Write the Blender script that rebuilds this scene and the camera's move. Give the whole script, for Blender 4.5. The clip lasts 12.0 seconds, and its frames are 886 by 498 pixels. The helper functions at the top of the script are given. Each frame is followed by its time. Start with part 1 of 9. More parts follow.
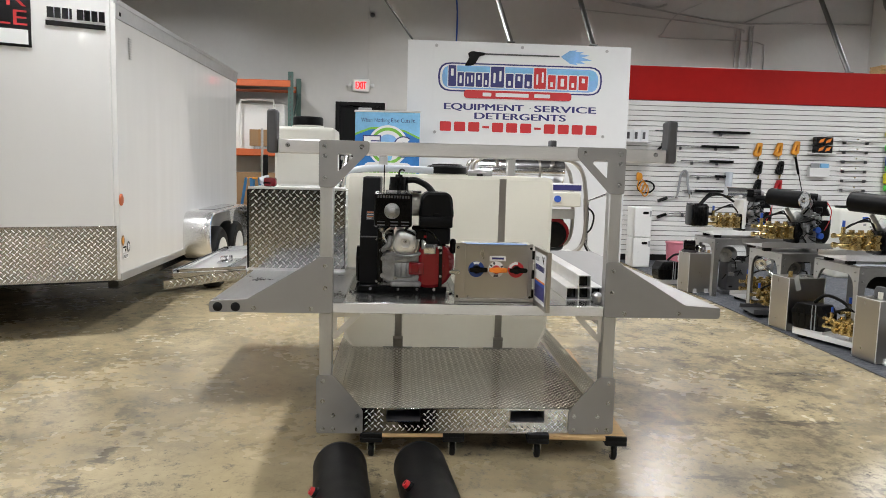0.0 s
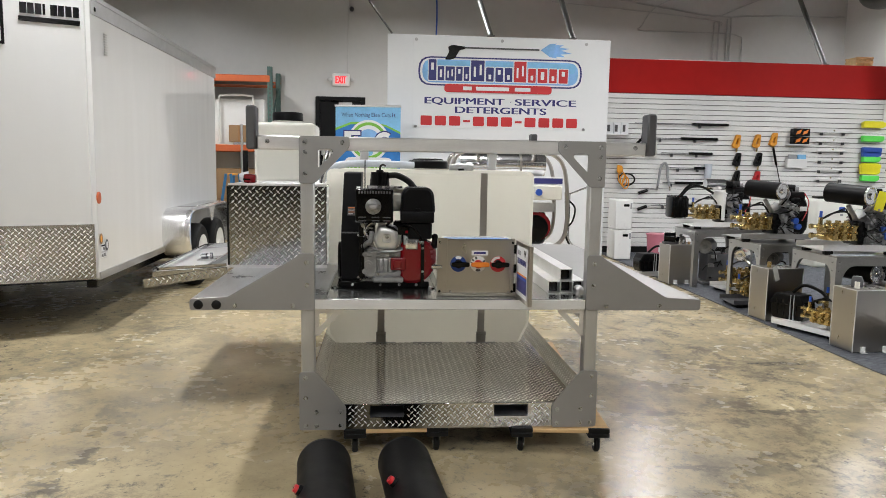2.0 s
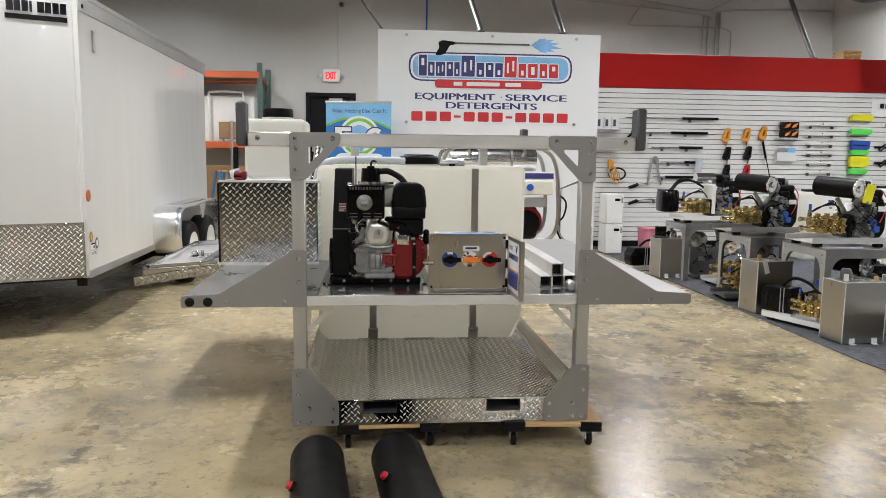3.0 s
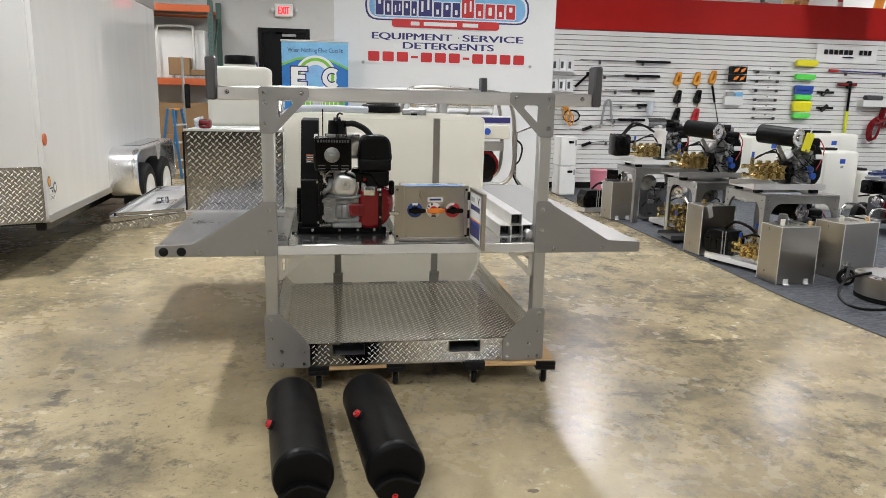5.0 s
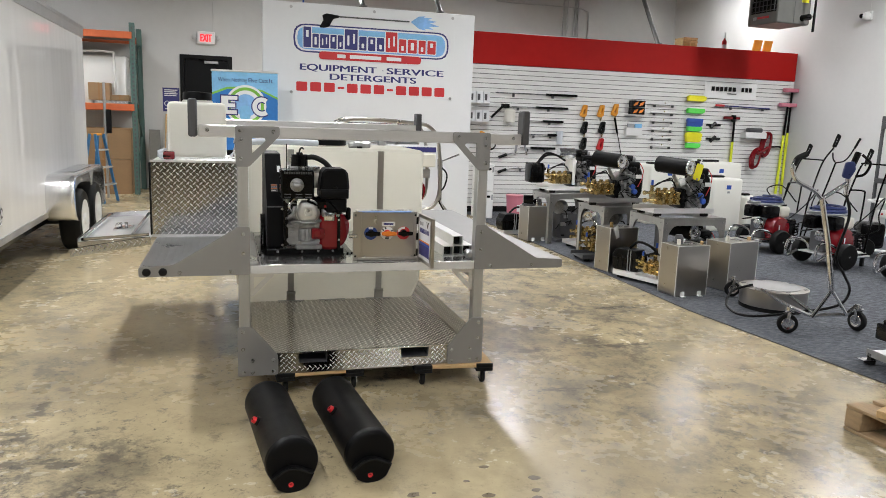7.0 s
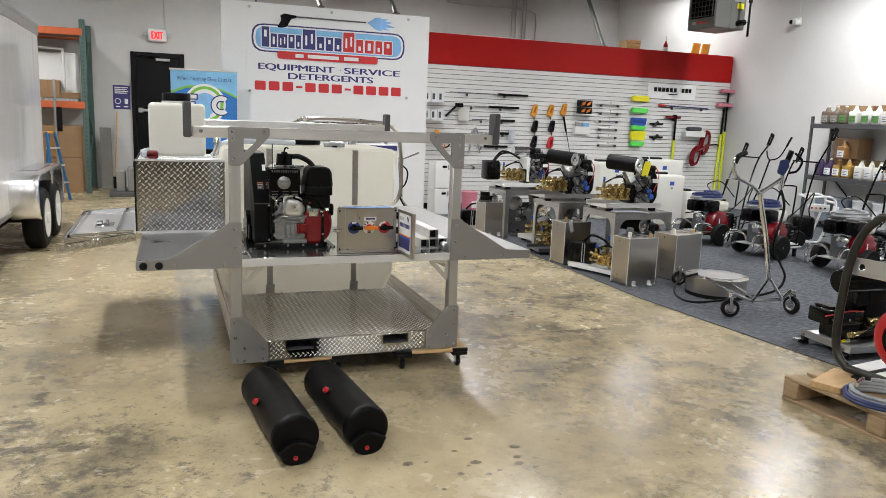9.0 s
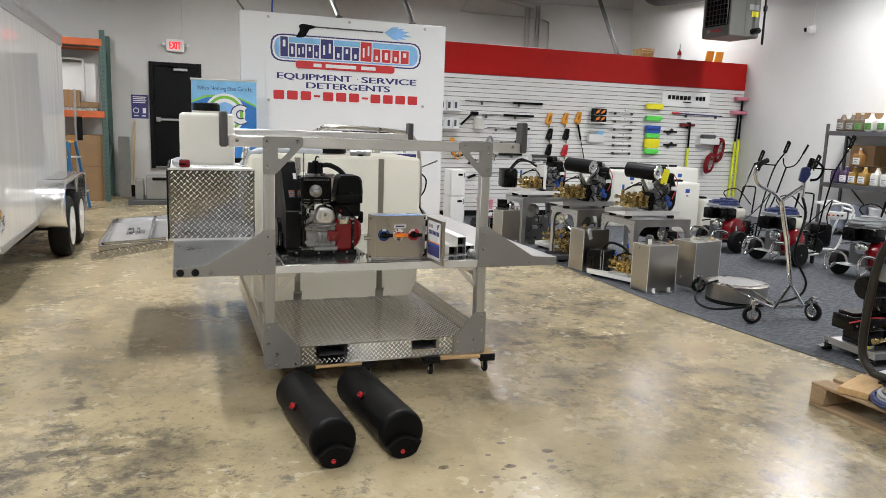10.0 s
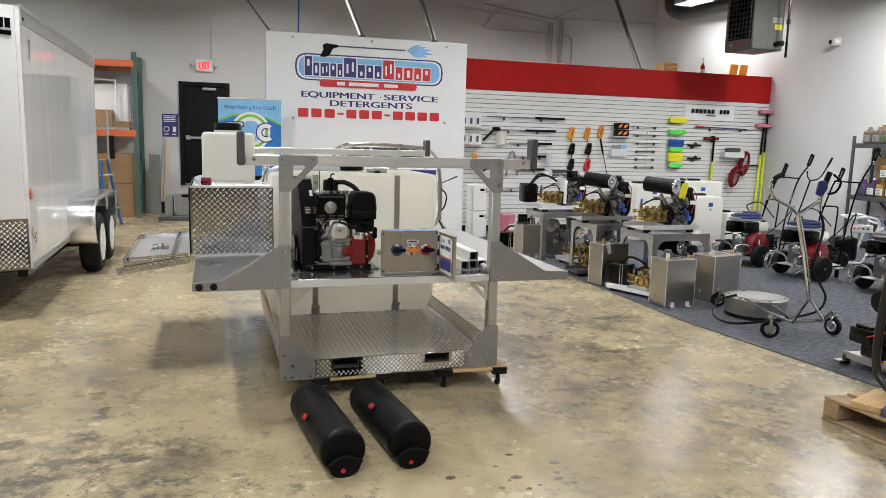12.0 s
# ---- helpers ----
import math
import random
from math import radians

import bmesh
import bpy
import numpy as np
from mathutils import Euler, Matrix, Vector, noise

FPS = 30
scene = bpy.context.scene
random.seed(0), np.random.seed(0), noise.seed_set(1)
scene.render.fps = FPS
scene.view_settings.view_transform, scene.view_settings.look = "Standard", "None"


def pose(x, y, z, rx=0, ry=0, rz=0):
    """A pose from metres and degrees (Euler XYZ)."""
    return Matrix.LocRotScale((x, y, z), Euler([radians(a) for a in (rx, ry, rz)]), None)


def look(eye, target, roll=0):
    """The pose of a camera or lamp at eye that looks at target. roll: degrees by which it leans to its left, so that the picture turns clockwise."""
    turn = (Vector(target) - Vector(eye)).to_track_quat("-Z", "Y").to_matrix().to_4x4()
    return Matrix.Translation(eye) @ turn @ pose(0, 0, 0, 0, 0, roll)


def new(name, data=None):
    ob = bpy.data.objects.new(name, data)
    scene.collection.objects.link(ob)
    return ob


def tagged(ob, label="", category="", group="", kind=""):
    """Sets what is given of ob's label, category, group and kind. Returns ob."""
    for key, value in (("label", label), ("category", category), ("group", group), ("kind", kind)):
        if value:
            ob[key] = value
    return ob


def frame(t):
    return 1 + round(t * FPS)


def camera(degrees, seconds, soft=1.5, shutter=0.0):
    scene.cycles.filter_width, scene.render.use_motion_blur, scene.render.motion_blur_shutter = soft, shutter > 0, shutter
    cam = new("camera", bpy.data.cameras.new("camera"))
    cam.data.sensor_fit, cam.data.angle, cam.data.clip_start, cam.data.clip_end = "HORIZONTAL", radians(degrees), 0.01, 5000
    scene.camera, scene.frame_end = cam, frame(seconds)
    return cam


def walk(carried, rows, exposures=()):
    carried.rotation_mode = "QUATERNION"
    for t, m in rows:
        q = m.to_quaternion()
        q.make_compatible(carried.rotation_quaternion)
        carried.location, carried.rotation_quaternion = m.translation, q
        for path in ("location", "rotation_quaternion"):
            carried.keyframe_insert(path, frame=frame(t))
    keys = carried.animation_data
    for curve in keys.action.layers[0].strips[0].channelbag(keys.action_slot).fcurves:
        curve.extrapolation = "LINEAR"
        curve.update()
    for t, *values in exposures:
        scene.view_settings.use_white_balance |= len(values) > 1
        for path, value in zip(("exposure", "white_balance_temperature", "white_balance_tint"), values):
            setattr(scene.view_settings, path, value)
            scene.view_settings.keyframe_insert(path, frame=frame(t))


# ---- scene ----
cam = camera(62.4, 12.0, soft=0.5)

PATH = [
    (0, (-0.329, -3.259, 1.347), (-0.209, -1.275, 1.127), 1.5),
    (0.5, (-0.329, -3.259, 1.346), (-0.2, -1.276, 1.12), 1.4),
    (1, (-0.333, -3.258, 1.346), (-0.192, -1.276, 1.117), 1.3),
    (1.5, (-0.335, -3.254, 1.35), (-0.18, -1.274, 1.118), 1.2),
    (2, (-0.326, -3.256, 1.351), (-0.158, -1.277, 1.116), 1.0),
    (2.5, (-0.324, -3.255, 1.35), (-0.144, -1.278, 1.112), 0.8),
    (4.5, (-0.357, -3.345, 1.399), (-0.094, -1.396, 1.036), 0.9),
    (5, (-0.399, -3.411, 1.443), (-0.083, -1.48, 1.027), 1.3),
    (5.5, (-0.514, -3.512, 1.474), (-0.146, -1.586, 1.079), 1.4),
    (6, (-0.643, -3.639, 1.499), (-0.219, -1.721, 1.124), 1.5),
    (6.5, (-0.694, -3.739, 1.508), (-0.207, -1.833, 1.152), 1.7),
    (7, (-0.709, -3.882, 1.518), (-0.156, -1.992, 1.171), 2.0),
    (7.5, (-0.748, -4.038, 1.525), (-0.134, -2.166, 1.182), 2.2),
    (9.5, (-1.069, -4.119, 1.538), (-0.37, -2.277, 1.19), 2.1),
    (10, (-1.12, -4.131, 1.539), (-0.446, -2.277, 1.21), 2.0),
    (10.5, (-1.088, -4.173, 1.556), (-0.443, -2.306, 1.243), 1.8),
    (11, (-1.06, -4.226, 1.557), (-0.437, -2.349, 1.255), 1.7),
    (11.5, (-1.053, -4.245, 1.555), (-0.443, -2.363, 1.26), 1.6),
    (12, (-1.052, -4.245, 1.557), (-0.451, -2.36, 1.265), 1.5),
]
walk(cam, [(t, look(eye, target, roll)) for t, eye, target, roll in PATH])

# ---- light: shaded strip fixtures under the roof, most added out of view ----
world = bpy.data.worlds.new("world")
world.use_nodes = True
world.node_tree.nodes["Background"].inputs[0].default_value = (0.55, 0.6, 0.7, 1)
world.node_tree.nodes["Background"].inputs[1].default_value = 0.02
scene.world = world
LAMP_POWER = 150.0
LAMP_COLOR = (0.975, 0.98, 0.985)
LAMP_Z = 4.42
# x, y and relative strength of each fixture; most are unseen and tuned for brightness
LAMP_PLACES = [(-4.2, 8.4, 1.0), (0.2, 8.4, 1.0), (4.2, 8.4, 1.0),
               (-2.42, 2.0, 1.45), (0.84, 3.2, 0.95), (3.6, 4.3, 0.7),
               (-3.9, -2.4, 0.7), (-2.0, -4.6, 1.1), (5.2, -1.4, 1.2), (8.1, -1.4, 1.3), (0.6, -5.4, 1.0),
               (7.4, -19.5, 1.0), (4.6, -18.2, 1.0), (2.5, -11.0, 1.0), (-4.0, -11.0, 1.0)]
ROOF_Z = 5.4

# ---- materials ----
def mat(name, col, rough=0.5, metal=0.0, var=0.1, scale=6.0, bump=0.0, bscale=80.0, coat=0.0, stretch=(1, 1, 1), rvar=0.15, spec=0.5):
    m = bpy.data.materials.new(name)
    m.use_nodes = True
    nt = m.node_tree
    b = nt.nodes["Principled BSDF"]
    N, L = nt.nodes.new, nt.links.new
    tc = N("ShaderNodeTexCoord")
    mp = N("ShaderNodeMapping")
    mp.inputs["Scale"].default_value = stretch
    L(tc.outputs["Object"], mp.inputs[0])
    n1, n2 = N("ShaderNodeTexNoise"), N("ShaderNodeTexNoise")
    n1.inputs["Scale"].default_value, n1.inputs["Detail"].default_value = scale, 4
    n2.inputs["Scale"].default_value, n2.inputs["Detail"].default_value = scale * 11, 3
    L(mp.outputs[0], n1.inputs[0])
    L(mp.outputs[0], n2.inputs[0])
    add = N("ShaderNodeMath")
    add.operation = "MULTIPLY_ADD"
    add.inputs[1].default_value = 0.45
    L(n2.outputs[0], add.inputs[0])
    L(n1.outputs[0], add.inputs[2])
    rm = N("ShaderNodeMapRange")
    rm.inputs[1].default_value, rm.inputs[2].default_value = 0.45, 1.0
    L(add.outputs[0], rm.inputs[0])
    mx = N("ShaderNodeMix")
    mx.data_type = "RGBA"
    mx.inputs[6].default_value = (*[c * (1 - var) for c in col], 1)
    mx.inputs[7].default_value = (*[min(1, c * (1 + var)) for c in col], 1)
    L(rm.outputs[0], mx.inputs[0])
    L(mx.outputs[2], b.inputs["Base Color"])
    rr = N("ShaderNodeMapRange")
    rr.inputs[3].default_value, rr.inputs[4].default_value = max(0.02, rough * (1 - rvar)), min(1, rough * (1 + rvar))
    L(rm.outputs[0], rr.inputs[0])
    L(rr.outputs[0], b.inputs["Roughness"])
    b.inputs["Metallic"].default_value = metal
    b.inputs["Coat Weight"].default_value = coat
    b.inputs["Coat Roughness"].default_value = 0.08
    b.inputs["Specular IOR Level"].default_value = spec
    if bump:
        n3 = N("ShaderNodeTexNoise")
        n3.inputs["Scale"].default_value, n3.inputs["Detail"].default_value = bscale, 5
        L(mp.outputs[0], n3.inputs[0])
        bp = N("ShaderNodeBump")
        bp.inputs["Strength"].default_value = bump
        bp.inputs["Distance"].default_value = 0.004
        L(n3.outputs[0], bp.inputs["Height"])
        L(bp.outputs[0], b.inputs["Normal"])
    return m


def concrete():
    m = mat("polished_concrete", (0.49, 0.402, 0.245), 0.25, 0, 0.2, 1.3, 0.05, 9, rvar=0.4, spec=0.45)
    nt = m.node_tree
    N, L = nt.nodes.new, nt.links.new
    b = nt.nodes["Principled BSDF"]
    tc = N("ShaderNodeTexCoord")
    base = b.inputs["Base Color"].links[0].from_socket

    def field(scale, detail, rough, distortion, lo, hi, amount, off=0.0):
        mp = N("ShaderNodeMapping")
        mp.inputs["Location"].default_value = (off, off * 1.7, 0)
        mp.inputs["Rotation"].default_value = (0, 0, off)
        L(tc.outputs["Object"], mp.inputs[0])
        n = N("ShaderNodeTexNoise")
        n.inputs["Scale"].default_value, n.inputs["Detail"].default_value = scale, detail
        n.inputs["Distortion"].default_value = distortion
        n.inputs["Roughness"].default_value = rough
        L(mp.outputs[0], n.inputs[0])
        r = N("ShaderNodeMapRange")
        r.inputs[1].default_value, r.inputs[2].default_value = lo, hi
        r.inputs[4].default_value = amount
        L(n.outputs[0], r.inputs[0])
        return r.outputs[0]

    def times(p, q):
        t = N("ShaderNodeMath")
        t.operation = "MULTIPLY"
        L(p, t.inputs[0])
        L(q, t.inputs[1])
        return t.outputs[0]

    def layer(sock, fac, col):
        x = N("ShaderNodeMix")
        x.data_type = "RGBA"
        L(fac, x.inputs[0])
        L(sock, x.inputs[6])
        x.inputs[7].default_value = (*col, 1)
        return x.outputs[2]
    # the dark mottling grows denser towards the carpet
    xyz = N("ShaderNodeSeparateXYZ")
    L(tc.outputs["Object"], xyz.inputs[0])
    carpet_side = N("ShaderNodeMapRange")
    carpet_side.interpolation_type = "SMOOTHSTEP"
    carpet_side.inputs[1].default_value, carpet_side.inputs[2].default_value, carpet_side.inputs[4].default_value = -0.3, 2.4, 0.55
    L(xyz.outputs[0], carpet_side.inputs[0])
    more = N("ShaderNodeMath")
    more.operation, more.use_clamp = "ADD", True
    L(field(0.42, 4, 0.55, 0.2, 0.4, 0.64, 0.9, 0.7), more.inputs[0])
    L(carpet_side.outputs[0], more.inputs[1])
    worn = more.outputs[0]

    # scuffed places where machines are set down
    def spot(sock, x, y, rx, ry, amount):
        mp = N("ShaderNodeMapping")
        mp.inputs["Location"].default_value = (-x / rx, -y / ry, 0)
        mp.inputs["Scale"].default_value = (1 / rx, 1 / ry, 0)
        L(tc.outputs["Object"], mp.inputs[0])
        ln = N("ShaderNodeVectorMath")
        ln.operation = "LENGTH"
        L(mp.outputs[0], ln.inputs[0])
        r = N("ShaderNodeMapRange")
        r.interpolation_type = "SMOOTHSTEP"
        r.inputs[1].default_value, r.inputs[2].default_value = 0.35, 1.3
        r.inputs[3].default_value, r.inputs[4].default_value = amount, 0.0
        L(ln.outputs["Value"], r.inputs[0])
        ad = N("ShaderNodeMath")
        ad.operation, ad.use_clamp = "ADD", True
        L(sock, ad.inputs[0])
        L(r.outputs[0], ad.inputs[1])
        return ad.outputs[0]
    worn = spot(spot(spot(worn, -1.6, -0.75, 0.7, 0.5, 1.0), -2.1, 0.4, 0.6, 0.6, 0.2), 1.75, 1.3, 0.9, 0.9, 0.5)
    fine = spot(field(0.8, 5, 0.6, 0.3, 0.3, 0.52, 1.0, 2.1), -1.65, -0.65, 0.75, 0.6, 0.9)
    # old stains with ragged outlines: x, y, half width and half depth of each
    def stains(places, scale, off, edge=0.16, rough=0.72):
        warp = N("ShaderNodeTexNoise")
        warp.inputs["Scale"].default_value, warp.inputs["Detail"].default_value, warp.inputs["Roughness"].default_value = scale, 12, rough
        mv = N("ShaderNodeMapping")
        mv.inputs["Location"].default_value = (off, off, 0)
        mv.inputs["Scale"].default_value = (1, 1.6, 1)
        L(tc.outputs["Object"], mv.inputs[0])
        L(mv.outputs[0], warp.inputs[0])
        top = None
        for x, y, rx, ry in places:
            mp = N("ShaderNodeMapping")
            mp.inputs["Location"].default_value = (-x / rx, -y / ry, 0)
            mp.inputs["Scale"].default_value = (1 / rx, 1 / ry, 0)
            L(tc.outputs["Object"], mp.inputs[0])
            ln = N("ShaderNodeVectorMath")
            ln.operation = "LENGTH"
            L(mp.outputs[0], ln.inputs[0])
            if top is None:
                top = ln.outputs["Value"]
                continue
            mn = N("ShaderNodeMath")
            mn.operation = "MINIMUM"
            L(top, mn.inputs[0])
            L(ln.outputs["Value"], mn.inputs[1])
            top = mn.outputs[0]
        sub = N("ShaderNodeMath")
        sub.operation = "MULTIPLY_ADD"
        sub.inputs[1].default_value = -0.16
        L(top, sub.inputs[0])
        L(warp.outputs[0], sub.inputs[2])
        r = N("ShaderNodeMapRange")
        r.interpolation_type = "SMOOTHSTEP"
        r.inputs[1].default_value, r.inputs[2].default_value = 0.36, 0.36 + edge
        L(sub.outputs[0], r.inputs[0])
        return r.outputs[0]

    def part_of(fac, amount):
        t = N("ShaderNodeMath")
        t.operation = "MULTIPLY"
        t.inputs[1].default_value = amount
        L(fac, t.inputs[0])
        return t.outputs[0]
    smudges = stains(((-1.77, 1.6, 0.09, 0.2), (2.46, 1.55, 0.5, 0.22), (1.55, 0.75, 0.55, 0.25), (2.2, 0.5, 0.5, 0.16), (1.4, -0.25, 0.4, 0.14),
                      (-2.6, 0.2, 0.4, 0.3), (0.5, -0.45, 0.12, 0.2), (1.75, 1.75, 0.4, 0.2), (2.3, -0.4, 0.5, 0.15), (0.9, -1.6, 0.4, 0.2), (-2.3, 3.2, 0.3, 0.4)), 3.2, 0.4, 0.2)
    scabs = stains(((-1.68, -0.58, 0.26, 0.09), (-1.42, -0.62, 0.12, 0.06), (-1.68, -0.28, 0.1, 0.1), (-1.66, 0.05, 0.05, 0.2), (-1.59, 0.31, 0.05, 0.05),
                    (-2.05, -0.3, 0.16, 0.07), (-1.9, -0.75, 0.2, 0.06), (-1.3, -0.9, 0.16, 0.05), (-2.3, 0.25, 0.2, 0.05), (1.2, 0.52, 0.22, 0.06),
                    (1.9, 0.52, 0.3, 0.05), (2.5, 1.5, 0.3, 0.06), (1.1, -0.2, 0.2, 0.05)), 9.0, 1.3, 0.09, 0.78)
    s = layer(base, field(0.5, 10, 0.62, 0.2, 0.42, 0.66, 0.62), (0.3, 0.24, 0.138))
    s = layer(s, field(1.1, 12, 0.68, 0.3, 0.5, 0.64, 0.8, 1.0), (0.52, 0.43, 0.262))
    s = layer(s, times(worn, field(1.7, 14, 0.74, 0.2, 0.44, 0.61, 0.8, 3.0)), (0.18, 0.15, 0.1))
    s = layer(s, times(worn, field(3.8, 14, 0.8, 0.15, 0.49, 0.585, 0.85, 4.0)), (0.115, 0.1, 0.078))
    s = layer(s, part_of(smudges, 0.55), (0.17, 0.148, 0.105))
    s = layer(s, times(fine, field(6.5, 14, 0.81, 0.15, 0.53, 0.615, 0.8, 5.0)), (0.105, 0.094, 0.08))
    s = layer(s, field(9.0, 10, 0.76, 0.2, 0.57, 0.68, 0.22, 6.0), (0.47, 0.39, 0.24))
    s = layer(s, part_of(scabs, 0.8), (0.1, 0.088, 0.07))
    s = layer(s, times(fine, field(17.0, 10, 0.76, 0.2, 0.57, 0.64, 0.85, 7.0)), (0.07, 0.062, 0.05))
    s = layer(s, field(45.0, 6, 0.7, 0.2, 0.6, 0.68, 0.4, 8.0), (0.13, 0.113, 0.085))
    L(s, b.inputs["Base Color"])
    return m


def carpet_mat():
    m = mat("carpet_loop", (0.045, 0.05, 0.062), 0.95, 0, 0.55, 14, 0.8, 260, stretch=(1, 1, 1))
    nt = m.node_tree
    b = nt.nodes["Principled BSDF"]
    N, L = nt.nodes.new, nt.links.new
    base = b.inputs["Base Color"].links[0].from_socket
    tc, mp, n = N("ShaderNodeTexCoord"), N("ShaderNodeMapping"), N("ShaderNodeTexNoise")
    mp.inputs["Scale"].default_value = (7, 45, 1)
    n.inputs["Scale"].default_value, n.inputs["Detail"].default_value = 1.6, 5
    L(tc.outputs["Object"], mp.inputs[0])
    L(mp.outputs[0], n.inputs[0])
    r = N("ShaderNodeMapRange")
    r.inputs[1].default_value, r.inputs[2].default_value = 0.42, 0.68
    L(n.outputs[0], r.inputs[0])
    x = N("ShaderNodeMix")
    x.data_type = "RGBA"
    L(r.outputs[0], x.inputs[0])
    L(base, x.inputs[6])
    x.inputs[7].default_value = (0.15, 0.158, 0.175, 1)
    mq, q = N("ShaderNodeMapping"), N("ShaderNodeTexNoise")
    mq.inputs["Scale"].default_value = (24, 60, 1)
    q.inputs["Scale"].default_value, q.inputs["Detail"].default_value = 1.0, 3
    L(tc.outputs["Object"], mq.inputs[0])
    L(mq.outputs[0], q.inputs[0])
    rq = N("ShaderNodeMapRange")
    rq.inputs[1].default_value, rq.inputs[2].default_value, rq.inputs[4].default_value = 0.52, 0.66, 0.85
    L(q.outputs[0], rq.inputs[0])
    xq = N("ShaderNodeMix")
    xq.data_type = "RGBA"
    L(rq.outputs[0], xq.inputs[0])
    L(x.outputs[2], xq.inputs[6])
    xq.inputs[7].default_value = (0.018, 0.02, 0.026, 1)
    L(xq.outputs[2], b.inputs["Base Color"])
    return m


M_CONC = concrete()
M_CARPET = carpet_mat()
M_WALL = mat("white_painted_wall", (0.7, 0.695, 0.69), 0.6, 0, 0.03, 1.2, 0.12, 45)
M_BLOCK = mat("grey_painted_wall", (0.56, 0.555, 0.545), 0.65, 0, 0.05, 0.8, 0.15, 40)
M_ROOF = mat("roof_deck_grey", (0.09, 0.09, 0.09), 0.8, 0, 0.15, 1)
M_DARKWALL = mat("dark_wall", (0.05, 0.05, 0.05), 0.6, 0, 0.2, 1)
M_BOARD = mat("white_board", (0.77, 0.78, 0.79), 0.4, 0, 0.02, 2)
M_RED = mat("red_fascia", (0.42, 0.012, 0.01), 0.5, 0, 0.1, 0.8, spec=0.12)
M_SLAT = mat("white_slat_melamine", (0.79, 0.785, 0.77), 0.35, 0, 0.03, 1.5)
M_GROOVE = mat("slat_gap_shade", (0.16, 0.155, 0.15), 0.7)
M_ALU = mat("brushed_aluminium", (0.78, 0.77, 0.76), 0.36, 0.85, 0.08, 3, 0.06, 90, stretch=(1, 6, 6))
M_DECK = mat("smooth_aluminium_deck", (0.5, 0.5, 0.49), 0.2, 0.95, 0.06, 3, 0.03, 40)
# M_ALU again, darker on upright pieces: their dimmer faces put into the colour
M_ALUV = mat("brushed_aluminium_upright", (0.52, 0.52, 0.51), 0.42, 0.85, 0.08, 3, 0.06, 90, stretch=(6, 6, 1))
M_GUSSET = mat("grey_plate_aluminium", (0.33, 0.325, 0.32), 0.48, 0.7, 0.06, 2, 0.05, 120)
M_STAND = mat("mill_finish_plate", (0.3, 0.295, 0.285), 0.36, 0.9, 0.16, 5, 0.05, 90)
M_TREAD = mat("tread_plate_aluminium", (0.48, 0.48, 0.49), 0.12, 1.0, 0.06, 5, 0.05, 14)
M_TREADBED = mat("tread_plate_worn", (0.56, 0.545, 0.52), 0.17, 1.0, 0.12, 4, 0.06, 40)
M_TREADDECK = mat("tread_plate_deck", (0.5, 0.495, 0.49), 0.3, 1.0, 0.1, 4, 0.06, 40)
# lozenges paler than their plate: the glints on them put into the colour
M_TREADTOP = mat("tread_lozenge_bright", (0.85, 0.85, 0.85), 0.34, 0.85, 0.05, 9)
M_TREADTOPBED = mat("tread_lozenge_bed", (0.78, 0.76, 0.72), 0.36, 0.85, 0.1, 9)
M_STEEL = mat("stainless_steel", (0.47, 0.445, 0.41), 0.28, 1.0, 0.02, 1.5, stretch=(1, 1, 0.4), rvar=0.04)
M_CHROME = mat("chrome", (0.72, 0.72, 0.73), 0.18, 1.0, 0.03)
M_BOLT = mat("zinc_bolt", (0.42, 0.42, 0.42), 0.28, 0.95, 0.2, 60)
M_SATIN = mat("satin_pressed_aluminium", (0.72, 0.72, 0.71), 0.3, 0.85, 0.05, 10)
M_LIP = mat("lit_deck_front", (0.74, 0.74, 0.74), 0.42, 0.45, 0.08, 4, 0.05, 60, stretch=(1, 6, 6))
M_GALV = mat("galvanised_steel", (0.5, 0.5, 0.5), 0.4, 0.9, 0.12, 8)
M_BLACK = mat("black_paint", (0.0022, 0.0022, 0.0024), 0.2, 0, 0.2, 6, spec=0.24)
M_MATTBLACK = mat("black_powdercoat", (0.0035, 0.0035, 0.004), 0.42, 0, 0.25, 9, 0.05, 200, spec=0.12)
M_RUBBER = mat("black_rubber", (0.004, 0.004, 0.004), 0.6, 0, 0.25, 10, 0.1, 60, spec=0.2)
M_POLY = mat("natural_polyethylene", (0.86, 0.84, 0.77), 0.42, 0, 0.04, 2.5, 0.08, 10)
M_POLYW = mat("white_polyethylene", (0.82, 0.815, 0.78), 0.4, 0, 0.03, 2.5, 0.08, 12)
for pm, amount in ((M_POLY, 0.68), (M_POLYW, 0.4)):
    nt = pm.node_tree
    b = nt.nodes["Principled BSDF"]
    tr, ms = nt.nodes.new("ShaderNodeBsdfTranslucent"), nt.nodes.new("ShaderNodeMixShader")
    tr.inputs[0].default_value = (0.94, 0.925, 0.86, 1)
    ms.inputs[0].default_value = amount
    nt.links.new(b.outputs[0], ms.inputs[1])
    nt.links.new(tr.outputs[0], ms.inputs[2])
    nt.links.new(ms.outputs[0], nt.nodes["Material Output"].inputs[0])
M_WHITE = mat("white_enamel", (0.78, 0.78, 0.77), 0.3, 0, 0.03, 3)
M_BANNERCLOTH = mat("white_banner_cloth", (0.88, 0.88, 0.87), 0.8, 0, 0.03, 8)
M_TRAILER = mat("white_trailer_skin", (0.77, 0.77, 0.77), 0.04, 0, 0.015, 1.0, 1.0, 4.2, coat=0.0, spec=0.75, stretch=(1, 1, 0.22))
